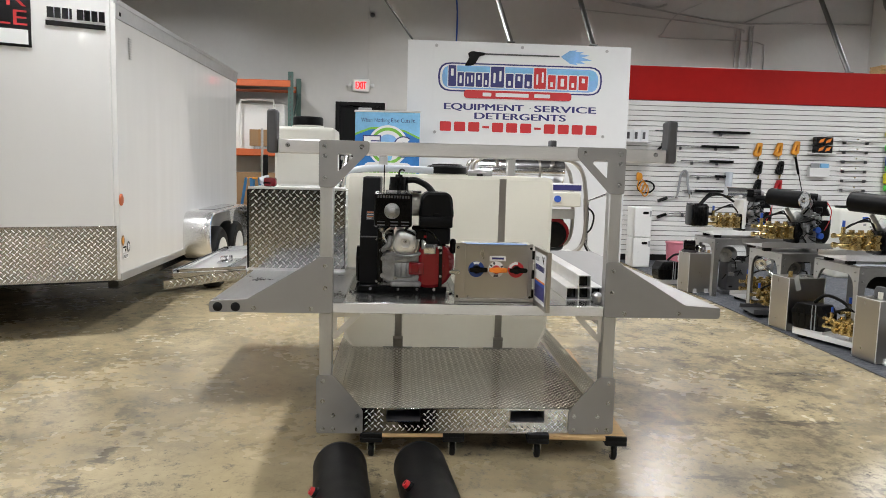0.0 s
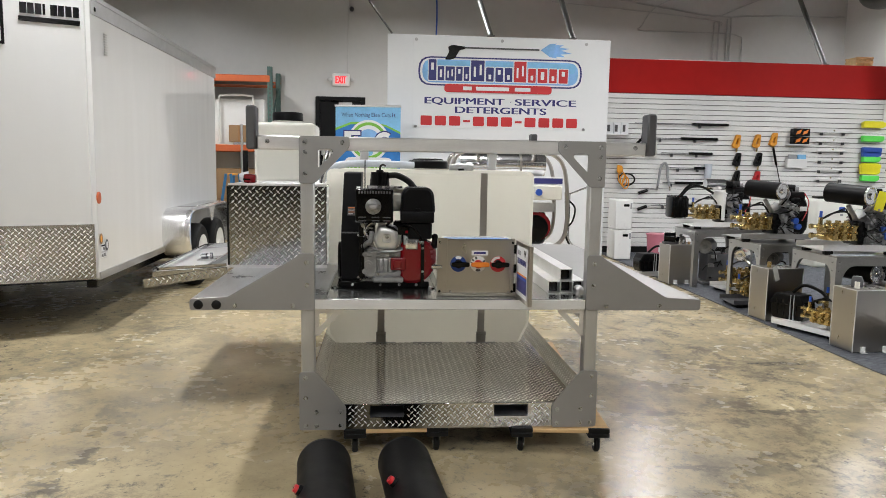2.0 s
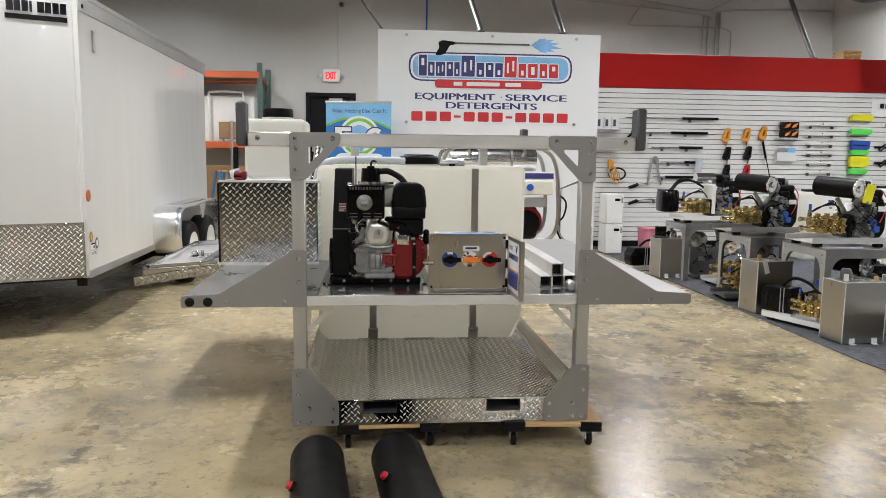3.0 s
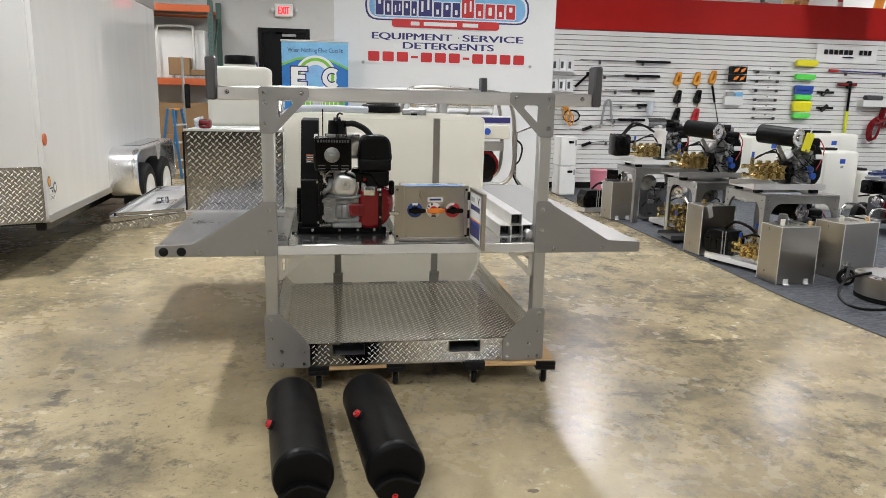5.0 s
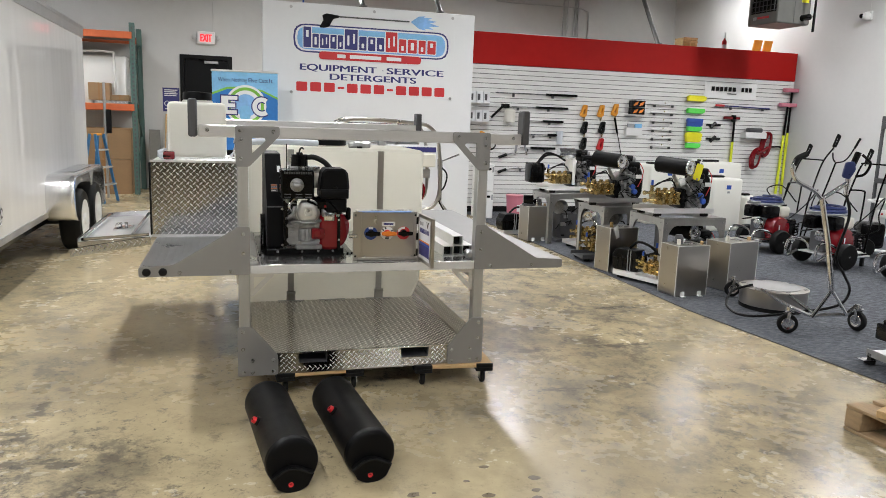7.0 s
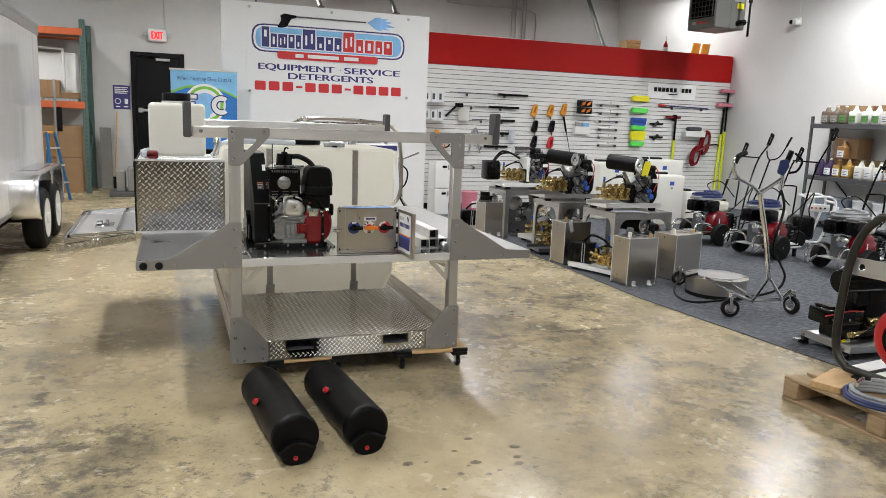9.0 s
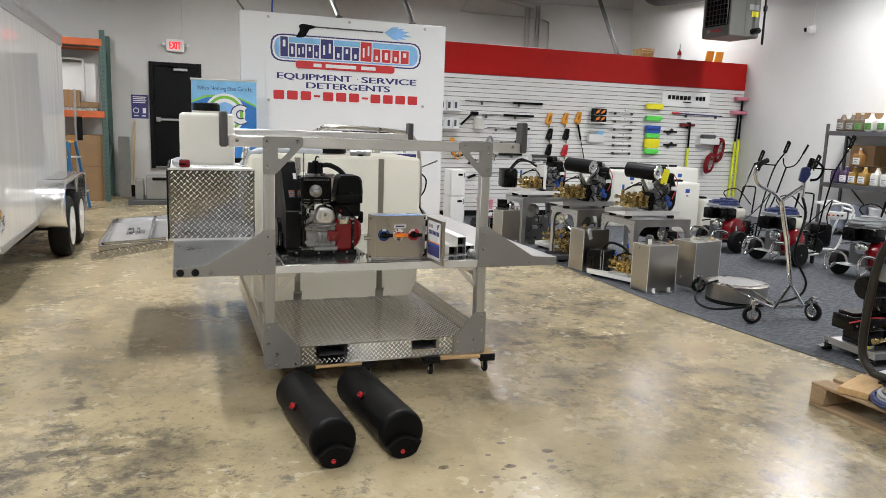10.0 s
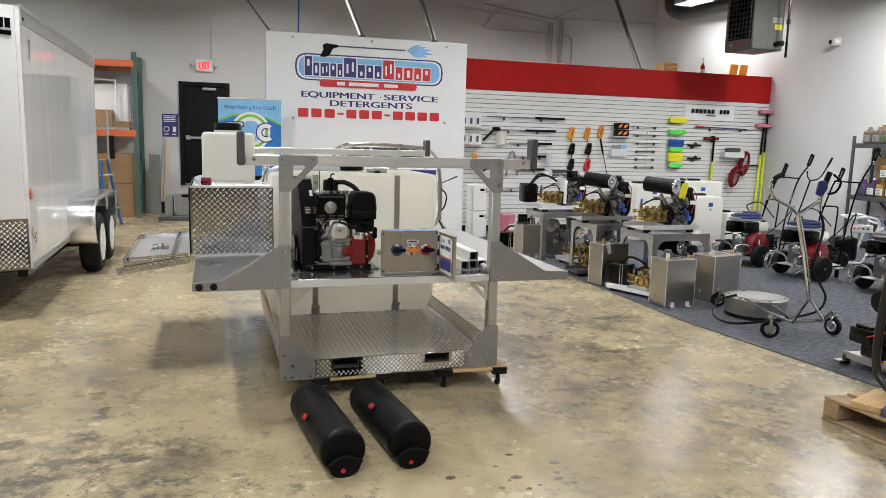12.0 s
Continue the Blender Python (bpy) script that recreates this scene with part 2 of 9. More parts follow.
for nd in M_TRAILER.node_tree.nodes:
    if nd.bl_idname == "ShaderNodeTexNoise" and abs(nd.inputs["Scale"].default_value - 4.2) < 0.01:
        nd.inputs["Detail"].default_value = 0.8
    if nd.bl_idname == "ShaderNodeBump":
        nd.inputs["Distance"].default_value = 0.0045
M_FENDER = mat("polished_fender_aluminium", (0.82, 0.82, 0.82), 0.24, 0.9, 0.05, 3, 0.05, 8, stretch=(1, 0.3, 3))
M_CAST = mat("cast_aluminium", (0.3, 0.3, 0.3), 0.42, 0.75, 0.3, 22, 0.25, 60)
M_ENGRED = mat("red_engine_paint", (0.17, 0.002, 0.006), 0.25, 0, 0.12, 8, coat=0.2)
M_REDCAP = mat("red_plastic", (0.5, 0.014, 0.02), 0.35, 0, 0.1)
M_CREAM = mat("cream_fuel_tank", (0.72, 0.7, 0.62), 0.3, 0, 0.04, coat=0.3)
M_BRASS = mat("brass", (0.5, 0.38, 0.17), 0.26, 1.0, 0.15, 15)
M_ORANGE = mat("orange_plastic", (0.8, 0.22, 0.02), 0.45, 0, 0.1)
M_BLUE = mat("blue_print", (0.02, 0.08, 0.4), 0.45, 0, 0.1)
M_DIALBLUE = mat("dark_blue_dial_print", (0.015, 0.05, 0.22), 0.4, 0, 0.1)
M_NAVY = mat("navy_print", (0.03, 0.03, 0.16), 0.5, 0, 0.05)
M_LBLUE = mat("light_blue_print", (0.22, 0.45, 0.78), 0.5, 0, 0.25, 2)
M_SKYPRINT = mat("sky_blue_print", (0.2, 0.47, 0.74), 0.5, 0, 0.2, 3)
M_BANNERBLUE = mat("bright_blue_print", (0.02, 0.17, 0.5), 0.5, 0, 0.25, 2)
M_PRED = mat("red_print", (0.55, 0.025, 0.03), 0.5, 0, 0.08)
M_GREEN = mat("green_print", (0.2, 0.5, 0.06), 0.5, 0, 0.15)
M_LIME = mat("lime_plastic", (0.12, 0.75, 0.1), 0.5, 0, 0.1)
M_YELLOW = mat("yellow_plastic", (0.85, 0.78, 0.02), 0.45, 0, 0.08)
M_HIVIS = mat("fluorescent_yellow_pole", (0.75, 0.8, 0.03), 0.4, 0, 0.05)
M_PINK = mat("pink_translucent_plastic", (0.6, 0.2, 0.26), 0.4, 0, 0.06)
M_WOOD = mat("pale_pine", (0.55, 0.36, 0.17), 0.65, 0, 0.22, 5, 0.15, 40, stretch=(1.5, 9, 9))
M_PALLET = mat("weathered_pallet_wood", (0.36, 0.25, 0.14), 0.75, 0, 0.3, 5, 0.25, 40, stretch=(9, 1.5, 9))
M_BROWNJUG = mat("clear_jug_of_brown_liquid", (0.16, 0.125, 0.095), 0.22, 0, 0.2, 9, coat=0.3)
M_HONEY = mat("jug_of_honey_liquid", (0.4, 0.24, 0.06), 0.22, 0, 0.15, 9, coat=0.3)
M_PLUM = mat("jug_of_plum_liquid", (0.065, 0.04, 0.1), 0.22, 0, 0.15, 9, coat=0.3)
M_GREENPRINT = mat("green_label_print", (0.1, 0.25, 0.06), 0.5, 0, 0.3, 40)
M_GREYPRINT = mat("grey_label_print", (0.3, 0.3, 0.28), 0.5, 0, 0.5, 40)
M_WELD = mat("pale_weld_and_lit_metal", (0.82, 0.82, 0.81), 0.4, 0.35, 0.1, 20)
M_CARD = mat("brown_cardboard", (0.3, 0.185, 0.095), 0.8, 0, 0.12, 4)
M_RACKO = mat("orange_rack_beam", (0.55, 0.12, 0.035), 0.5, 0, 0.12, 3)
M_RACKG = mat("green_rack_upright", (0.07, 0.13, 0.115), 0.5, 0, 0.15, 4)
M_DOOR = mat("black_door_paint", (0.005, 0.005, 0.0055), 0.4, 0, 0.2, 3, spec=0.15)
M_GREYBOX = mat("grey_sheet", (0.22, 0.215, 0.2), 0.7, 0, 0.15, 3)
M_DUCT = mat("dull_sheet_metal_duct", (0.16, 0.16, 0.155), 0.4, 0.7, 0.15, 5)
M_DRIP = mat("dried_oil", (0.11, 0.075, 0.035), 0.3, 0, 0.3, 40)
M_CAGE = mat("dark_metallic_tube", (0.045, 0.045, 0.04), 0.35, 0.6, 0.15, 6)
M_HEATER = mat("grey_enamel_sheet", (0.13, 0.13, 0.12), 0.45, 0.2, 0.08, 2)
M_LEAN = mat("amber_painted_board", (0.72, 0.3, 0.02), 0.5, 0, 0.1, 2)
M_FILM = mat("blue_protective_film", (0.1, 0.25, 0.6), 0.3, 0, 0.2, 9)
M_DKGREY = mat("dark_grey_paint", (0.07, 0.07, 0.075), 0.5, 0, 0.15, 5)
M_SHELF = mat("grey_shelf_enamel", (0.085, 0.085, 0.09), 0.45, 0.2, 0.1, 5)
M_BLUEHOSE = mat("blue_hose", (0.015, 0.028, 0.12), 0.4)
M_GREYHOSE = mat("grey_hose", (0.3, 0.31, 0.32), 0.5)
M_HOSE = mat("black_hose", (0.003, 0.003, 0.003), 0.4, 0, 0.2, spec=0.22)
M_CLEARHOSE = mat("milky_clear_hose", (0.6, 0.64, 0.7), 0.25, 0, 0.1, 8)
M_FIBER = mat("blue_fibreglass", (0.03, 0.16, 0.36), 0.45, 0, 0.1)
M_AMBER = mat("amber_liquid_jug", (0.3, 0.15, 0.05), 0.35)
M_PURPLE = mat("purple_liquid_jug", (0.12, 0.08, 0.16), 0.35)
M_GREENJUG = mat("green_grey_liquid_jug", (0.13, 0.15, 0.12), 0.35)
M_BUCKET = mat("grey_bucket_plastic", (0.25, 0.28, 0.34), 0.5)


def glow(name, col, strength):
    m = bpy.data.materials.new(name)
    m.use_nodes = True
    b = m.node_tree.nodes["Principled BSDF"]
    b.inputs["Base Color"].default_value = (*col, 1)
    b.inputs["Emission Color"].default_value = (*col, 1)
    b.inputs["Emission Strength"].default_value = strength
    return m


M_TUBE = glow("lit_tube", (1, 0.98, 0.95), 12)
M_EXIT = glow("lit_red_letters", (1, 0.02, 0.03), 1.1)


# ---- mesh helpers ----
def box(bm, lo, hi, bev=0.0, m=None, seg=1):
    """An axis-aligned block; bev rounds its edges."""
    r = bmesh.ops.create_cube(bm, size=1)
    c = [(a + b) / 2 for a, b in zip(lo, hi)]
    s = [abs(b - a) for a, b in zip(lo, hi)]
    for v in r["verts"]:
        v.co = Vector((v.co.x * s[0] + c[0], v.co.y * s[1] + c[1], v.co.z * s[2] + c[2]))
    vs = r["verts"]
    if bev:
        es = list({e for v in vs for e in v.link_edges})
        out = bmesh.ops.bevel(bm, geom=es, offset=min(bev, min(s) * 0.45), segments=seg, affect="EDGES", profile=0.5)
        vs = list({v for f in out["faces"] for v in f.verts} | {v for v in vs if v.is_valid})
    if m is not None:
        done = set()
        todo = list(vs)
        while todo:
            v = todo.pop()
            if v in done:
                continue
            done.add(v)
            todo += [e.other_vert(v) for e in v.link_edges]
        for v in done:
            v.co = m @ v.co
    return bm


def cyl(bm, a, b, r, r2=None, seg=20, caps=True):
    """A round bar, or a cone, from a to b."""
    a, b = Vector(a), Vector(b)
    d = b - a
    out = bmesh.ops.create_cone(bm, cap_ends=caps, segments=seg, radius1=r, radius2=r if r2 is None else r2, depth=d.length)
    m = Matrix.Translation((a + b) / 2) @ d.to_track_quat("Z", "Y").to_matrix().to_4x4()
    for v in out["verts"]:
        v.co = m @ v.co
    return bm


def tube(bm, pts, r, seg=8, closed=False):
    """A round pipe along pts."""
    P = [Vector(p) for p in pts]
    n = len(P)
    rings = []
    d0 = (P[1] - P[0]).normalized()
    up = min((Vector((1, 0, 0)), Vector((0, 1, 0)), Vector((0, 0, 1))), key=lambda a: abs(a.dot(d0)))
    for i, p in enumerate(P):
        d = (P[(i + 1) % n] - P[i - 1]) if closed else (P[min(i + 1, n - 1)] - P[max(i - 1, 0)])
        d.normalize()
        s = d.cross(up)
        if s.length < 0.05:
            s = d.cross(Vector((0.6, 0.64, 0.48)))
        s.normalize()
        up = s.cross(d).normalized()
        rings.append([bm.verts.new(p + r * (math.cos(2 * math.pi * k / seg) * s + math.sin(2 * math.pi * k / seg) * up)) for k in range(seg)])
    for i in range(n if closed else n - 1):
        A, B = rings[i], rings[(i + 1) % n]
        for k in range(seg):
            bm.faces.new((A[k], A[(k + 1) % seg], B[(k + 1) % seg], B[k]))
    if not closed:
        bm.faces.new(rings[0][::-1])
        bm.faces.new(rings[-1])
    return bm


def smooth_path(pts, n=8):
    """Catmull-Rom through pts."""
    P = [Vector(p) for p in pts]
    P = [P[0] * 2 - P[1]] + P + [P[-1] * 2 - P[-2]]
    out = []
    for i in range(1, len(P) - 2):
        for k in range(n):
            t = k / n
            a, b, c, d = P[i - 1:i + 3]
            out.append(0.5 * (2 * b + (c - a) * t + (2 * a - 5 * b + 4 * c - d) * t * t + (3 * b - a - 3 * c + d) * t ** 3))
    return out + [P[-2]]


def coil(bm, c, r, turns, thick, h, seg=28, wob=0.0):
    """A wound hose lying flat round c."""
    pts = []
    n = int(turns * seg)
    for i in range(n + 1):
        a = 2 * math.pi * i / seg
        rr = r * (1 + wob * math.sin(3.3 * a + i * 0.05))
        pts.append((c[0] + rr * math.cos(a), c[1] + rr * math.sin(a), c[2] + h * i / n))
    return tube(bm, pts, thick, 6)


def lathe(bm, prof, c, seg=24, axis="z"):
    """Turns (radius, height) pairs round an axis through c."""
    c = Vector(c)
    rings = []
    for r, h in prof:
        ring = []
        for k in range(seg):
            a = 2 * math.pi * k / seg
            u, v = r * math.cos(a), r * math.sin(a)
            p = {"z": (u, v, h), "y": (u, h, v), "x": (h, u, v)}[axis]
            ring.append(bm.verts.new(c + Vector(p)))
        rings.append(ring)
    for A, B in zip(rings, rings[1:]):
        for k in range(seg):
            bm.faces.new((A[k], A[(k + 1) % seg], B[(k + 1) % seg], B[k]))
    bm.faces.new(rings[0])
    bm.faces.new(rings[-1])
    return bm


def plate(polys, thick, m=None, bev=0.0008):
    """A flat sheet cut to the first outline, with the others as holes; drawn in x-z, facing -y."""
    cu = bpy.data.curves.new("outline", "CURVE")
    cu.dimensions, cu.fill_mode = "2D", "BOTH"
    cu.extrude, cu.bevel_depth, cu.bevel_resolution = max(thick / 2 - bev, 0.0002), bev, 0
    for poly in polys:
        sp = cu.splines.new("POLY")
        sp.points.add(len(poly) - 1)
        for p, q in zip(sp.points, poly):
            p.co = (q[0], q[1], 0, 1)
        sp.use_cyclic_u = True
    ob = bpy.data.objects.new("outline", cu)
    me = bpy.data.meshes.new_from_object(ob)
    bpy.data.objects.remove(ob)
    bpy.data.curves.remove(cu)
    bm = bmesh.new()
    bm.from_mesh(me)
    bpy.data.meshes.remove(me)
    bm.transform((m or Matrix()) @ Matrix.Rotation(math.pi / 2, 4, "X"))
    return bm


def rounded(poly, r, n=4):
    """The outline with its corners rounded."""
    out = []
    k = len(poly)
    for i in range(k):
        p, a, b = Vector(poly[i]), Vector(poly[i - 1]), Vector(poly[(i + 1) % k])
        u, v = (a - p), (b - p)
        q = min(r, u.length * 0.45, v.length * 0.45)
        s, e = p + u.normalized() * q, p + v.normalized() * q
        for j in range(n + 1):
            t = j / n
            out.append(tuple((1 - t) ** 2 * s + 2 * t * (1 - t) * p + t * t * e))
    return out


def disc(cx, cz, r, n=28):
    return [(cx + r * math.cos(2 * math.pi * i / n), cz + r * math.sin(2 * math.pi * i / n)) for i in range(n)]


def rect(x0, z0, x1, z1):
    return [(x0, z0), (x1, z0), (x1, z1), (x0, z1)]


def letters(body, size, m, width=None):
    """Words in the built-in font as a thin mesh: x along m's x, up along its z, facing its -y, centred."""
    cu = bpy.data.curves.new("words", "FONT")
    cu.body, cu.size, cu.extrude, cu.align_x = body, size, 0.0008, "CENTER"
    ob = bpy.data.objects.new("words", cu)
    me = bpy.data.meshes.new_from_object(ob)
    bpy.data.objects.remove(ob)
    bpy.data.curves.remove(cu)
    bm = bmesh.new()
    bm.from_mesh(me)
    bpy.data.meshes.remove(me)
    if width:
        xs = [v.co.x for v in bm.verts]
        k = width / (max(xs) - min(xs))
        for v in bm.verts:
            v.co.x *= k
    bm.transform(m @ Matrix.Rotation(math.pi / 2, 4, "X"))
    return bm


def bold(body, size, m, width, grow=0.006):
    """Heavier lettering: the words set three times, a hair apart."""
    bm = bmesh.new()
    for k, dx in enumerate((-grow, 0.0, grow)):
        b2 = letters(body, size, m @ Matrix.Translation((dx, -0.0002 * k, 0.0)), width)
        me = bpy.data.meshes.new("words")
        b2.to_mesh(me)
        b2.free()
        bm.from_mesh(me)
        bpy.data.meshes.remove(me)
    return bm


def treads(o, u, v, w, h, pitch=0.0275, size=0.0165, high=0.0026, skip=None):
    """Raised lozenges of tread plate, basket-woven, over the rectangle from o along u (w) and v (h)."""
    o, u, v = Vector(o), Vector(u).normalized(), Vector(v).normalized()
    nrm = u.cross(v)
    q = pitch / math.sqrt(2)
    n = int((w + h) / pitch) + 4
    vs, fs = [], []
    for i in range(-n, n):
        for j in range(-n, n):
            a, b = (i + j) * q, (i - j) * q
            if not (size * 0.8 < a < w - size * 0.8 and size * 0.8 < b < h - size * 0.8) or (skip and skip(a, b)):
                continue
            c = o + u * a + v * b
            d = (u + v * (1 if (i + j) % 2 else -1)).normalized()
            e = nrm.cross(d)
            k = len(vs)
            vs += [c + d * size, c + e * size * 0.32, c - d * size, c - e * size * 0.32, c + d * size * 0.55 + nrm * high, c - d * size * 0.55 + nrm * high]
            fs += [(k, k + 1, k + 4), (k + 1, k + 5, k + 4), (k + 1, k + 2, k + 5), (k + 2, k + 3, k + 5), (k + 3, k + 4, k + 5), (k + 3, k, k + 4)]
    bm = bmesh.new()
    me = bpy.data.meshes.new("treads")
    me.from_pydata([tuple(p) for p in vs], [], fs)
    bm.from_mesh(me)
    bpy.data.meshes.remove(me)
    return bm


def part(name, bm, material, parent=None, label="", smooth=True):
    me = bpy.data.meshes.new(name)
    bmesh.ops.recalc_face_normals(bm, faces=bm.faces[:])
    bm.to_mesh(me)
    bm.free()
    me.materials.append(material)
    if smooth:
        me.polygons.foreach_set("use_smooth", [True] * len(me.polygons))
        me.set_sharp_from_angle(angle=radians(38))
    ob = new(name, me)
    ob.parent = parent
    return tagged(ob, label)


def thing(name, m, label, category, group="", kind=""):
    ob = new(name)
    ob.empty_display_size = 0.1
    ob.matrix_basis = m
    return tagged(ob, label, category, group, kind)


def solo(name, bm, material, label, category, group="", kind="", m=None):
    """A thing that is one mesh; its origin at m."""
    ob = part(name, bm, material)
    if m is not None:
        ob.matrix_basis = m
    return tagged(ob, label, category, group, kind)


def B():
    return bmesh.new()


def bolt(parent, x, y, z, r=0.009, material=None, facing=(0, -1, 0)):
    """A hex bolt head with its washer."""
    f = Vector(facing)
    p = Vector((x, y, z))
    bm = B()
    cyl(bm, p, p + f * 0.002, r * 1.15, seg=14)
    cyl(bm, p + f * 0.002, p + f * 0.008, r * 0.72, r * 0.6, seg=6)
    cyl(bm, p + f * 0.002, p + f * 0.0095, r * 0.3, seg=8)
    return part("bolt", bm, material or M_BOLT, parent)


# ---- structure ----
X0, X1, Y0, Y1 = -7.5, 9.5, -22.0, 11.5
solo("floor", box(B(), (X0 - 0.2, Y0 - 0.2, -0.2), (X1 + 0.2, Y1 + 0.2, 0)), M_CONC, "polished tan concrete shop floor with dark stains", "floor", kind="structure")
solo("ceiling", box(B(), (X0 - 0.2, Y0 - 0.2, ROOF_Z), (X1 + 0.2, Y1 + 0.2, ROOF_Z + 0.2)), M_ROOF, "dark grey metal roof deck", "ceiling", kind="structure")
DX0, DX1, DZ0, DZ1 = -1.6, -0.69, 0.56, 2.565
bm = B()
box(bm, (X0, Y1, 0), (DX0, Y1 + 0.2, ROOF_Z))
box(bm, (DX1, Y1, 0), (X1 - 0.33, Y1 + 0.2, ROOF_Z))
box(bm, (DX0, Y1, 0), (DX1, Y1 + 0.2, DZ0))
box(bm, (DX0, Y1, DZ1), (DX1, Y1 + 0.2, ROOF_Z))
solo("wall_north", bm, M_BLOCK, "painted block wall behind the shop, pale grey", "wall", kind="structure")
bm = B()
plan = [(X1, Y0 - 0.2), (X1 + 0.2, Y0 - 0.2), (X1 + 0.2, Y1 + 0.2), (X1 - 0.33, Y1 + 0.2), (X1 - 0.33, Y1), (X1, 7.87)]
low = [bm.verts.new((x, y, 0)) for x, y in plan]
high = [bm.verts.new((x, y, ROOF_Z)) for x, y in plan]
bm.faces.new(low[::-1])
bm.faces.new(high)
for i in range(6):
    bm.faces.new((low[i], low[(i + 1) % 6], high[(i + 1) % 6], high[i]))
solo("wall_east", bm, M_WALL, "plain white painted wall", "wall", kind="structure")
solo("wall_west", box(B(), (X0 - 0.2, Y0 - 0.2, 0), (X0, Y1 + 0.2, ROOF_Z)), M_BLOCK, "plain grey painted wall", "wall", kind="structure")
# unseen wall, kept dark so the bright metal has darkness to reflect
solo("wall_south", box(B(), (X0, Y0 - 0.2, 0), (X1, Y0, ROOF_Z)), M_DARKWALL, "plain dark wall added behind the viewer, out of view", "wall", kind="structure")
# carpet
bm = B()
edge = [(3.04, 7.8), (3.02, 3.5), (3.0, 1.3), (3.1, 0.25), (3.19, -0.65), (3.45, -3.2)]
top = [bm.verts.new((x, y, 0.01)) for x, y in edge] + [bm.verts.new((X1, -3.2, 0.01)), bm.verts.new((X1, 7.8, 0.01))]
f = bm.faces.new(top)
ext = bmesh.ops.extrude_face_region(bm, geom=[f])
for v in ext["geom"]:
    if isinstance(v, bmesh.types.BMVert):
        v.co.z = 0.001
solo("carpet", bm, M_CARPET, "dark blue grey loop carpet of the showroom area", "carpet", kind="structure")
bm = B()
tube(bm, [(x - 0.003, y, 0.005) for x, y in edge], 0.005, 6)
solo("carpet_edging", bm, M_DKGREY, "dark rubber edging strip along the carpet", "edging", kind="structure")
# roof beams
for y in (9.6, 6.4, 3.2, 0.0, -3.2):
    bm = B()
    box(bm, (X0, y - 0.08, 5.3), (X1, y + 0.08, 5.33))
    box(bm, (X0, y - 0.08, 4.72), (X1, y + 0.08, 4.75))
    x = X0
    while x < X1 - 0.6:
        cyl(bm, (x, y, 4.75), (x + 0.35, y, 5.3), 0.014, seg=6)
        cyl(bm, (x + 0.35, y, 5.3), (x + 0.7, y, 4.75), 0.014, seg=6)
        x += 0.7
    solo("roof_joist", bm, M_DKGREY, "dark steel open-web roof joist", "joist", "roof joists", kind="structure")

# strip lights
def strip_light(x, y, z=LAMP_Z, power=LAMP_POWER):
    t = thing("ceiling_light", pose(x, y, z), "lit strip light with a white reflector, from a mostly added set", "ceiling light", "strip lights")
    bm = B()
    box(bm, (-0.14, -0.62, 0.02), (0.14, 0.62, 0.09), 0.01)
    part("housing", bm, M_WHITE, t)
    for s in (-1, 1):
        bm = plate([[(s * 0.14, 0.03), (s * 0.205, -0.075), (s * 0.209, -0.075), (s * 0.144, 0.032)]], 1.24)
        part("reflector", bm, M_WHITE, t, "white sheet-metal reflector flank")
        part("end_cap", box(B(), (-0.2, s * 0.622 - 0.002, -0.07), (0.2, s * 0.622 + 0.002, 0.03)), M_WHITE, t)
    for s in (-0.07, 0.07):
        part("tube", cyl(B(), (s, -0.58, 0.0), (s, 0.58, 0.0), 0.014, seg=10), M_TUBE, t, "lit fluorescent tube")
    for s in (-0.5, 0.5):
        part("hanger", cyl(B(), (0, s, 0.09), (0, s, ROOF_Z - z), 0.003, seg=5), M_GALV, t)
    la = bpy.data.lights.new("strip_lamp", "AREA")
    la.shape, la.size, la.size_y, la.energy, la.color = "RECTANGLE", 0.24, 1.15, power, LAMP_COLOR
    lo = new("strip_lamp", la)
    lo.matrix_basis = pose(x, y, z - 0.004)
    return t


for x, y, k in LAMP_PLACES:
    strip_light(x, y, LAMP_Z, LAMP_POWER * k)
strip_light(8.45, 8.85, 4.57, LAMP_POWER * 0.45)  # the corner one; turned down so the walls by it stay darker
# unseen fixture, set strong to brighten the east wall
strip_light(8.05, 4.0, LAMP_Z, LAMP_POWER * 1.45)

# ---- partition with the shop's banner ----
PY = 6.97
solo("partition_wall", box(B(), (-0.26, PY, 0), (2.835, PY + 0.12, 3.075), 0.004), M_BOARD, "tall free-standing white partition wall", "partition", kind="structure")
t = thing("shop_banner", pose(0, PY - 0.004, 0), "white vinyl shop banner with blue and red print", "banner")
part("sheet", plate([rect(0.09, 1.825, 2.53, 3.05)], 0.003), M_BOARD, t)
for x, z in ((0.13, 1.84), (2.49, 1.84), (0.13, 3.01), (2.49, 3.01), (1.31, 3.02)):
    part("grommet", lathe(B(), [(0.022, 0), (0.022, -0.005), (0.011, -0.005), (0.011, 0.0)], (x, -0.003, z), 14, "y"), M_GALV, t)
L1, L2, L3, L4 = -0.0035, -0.006, -0.0085, -0.011
def flat(name, poly, material, y, label="", r=0.0):
    return part(name, plate([rounded(poly, r) if r else poly], 0.002, Matrix.Translation((0, y, 0)), 0.0002), material, t, label, smooth=False)
flat("badge_border", rect(0.16, 2.40, 2.44, 2.79), M_NAVY, L1, "", 0.19)
flat("badge", rect(0.185, 2.42, 2.415, 2.77), M_BOARD, L2, "", 0.175)
flat("badge_field", rect(0.215, 2.44, 2.385, 2.75), M_LBLUE, L3, "light blue badge field", 0.155)
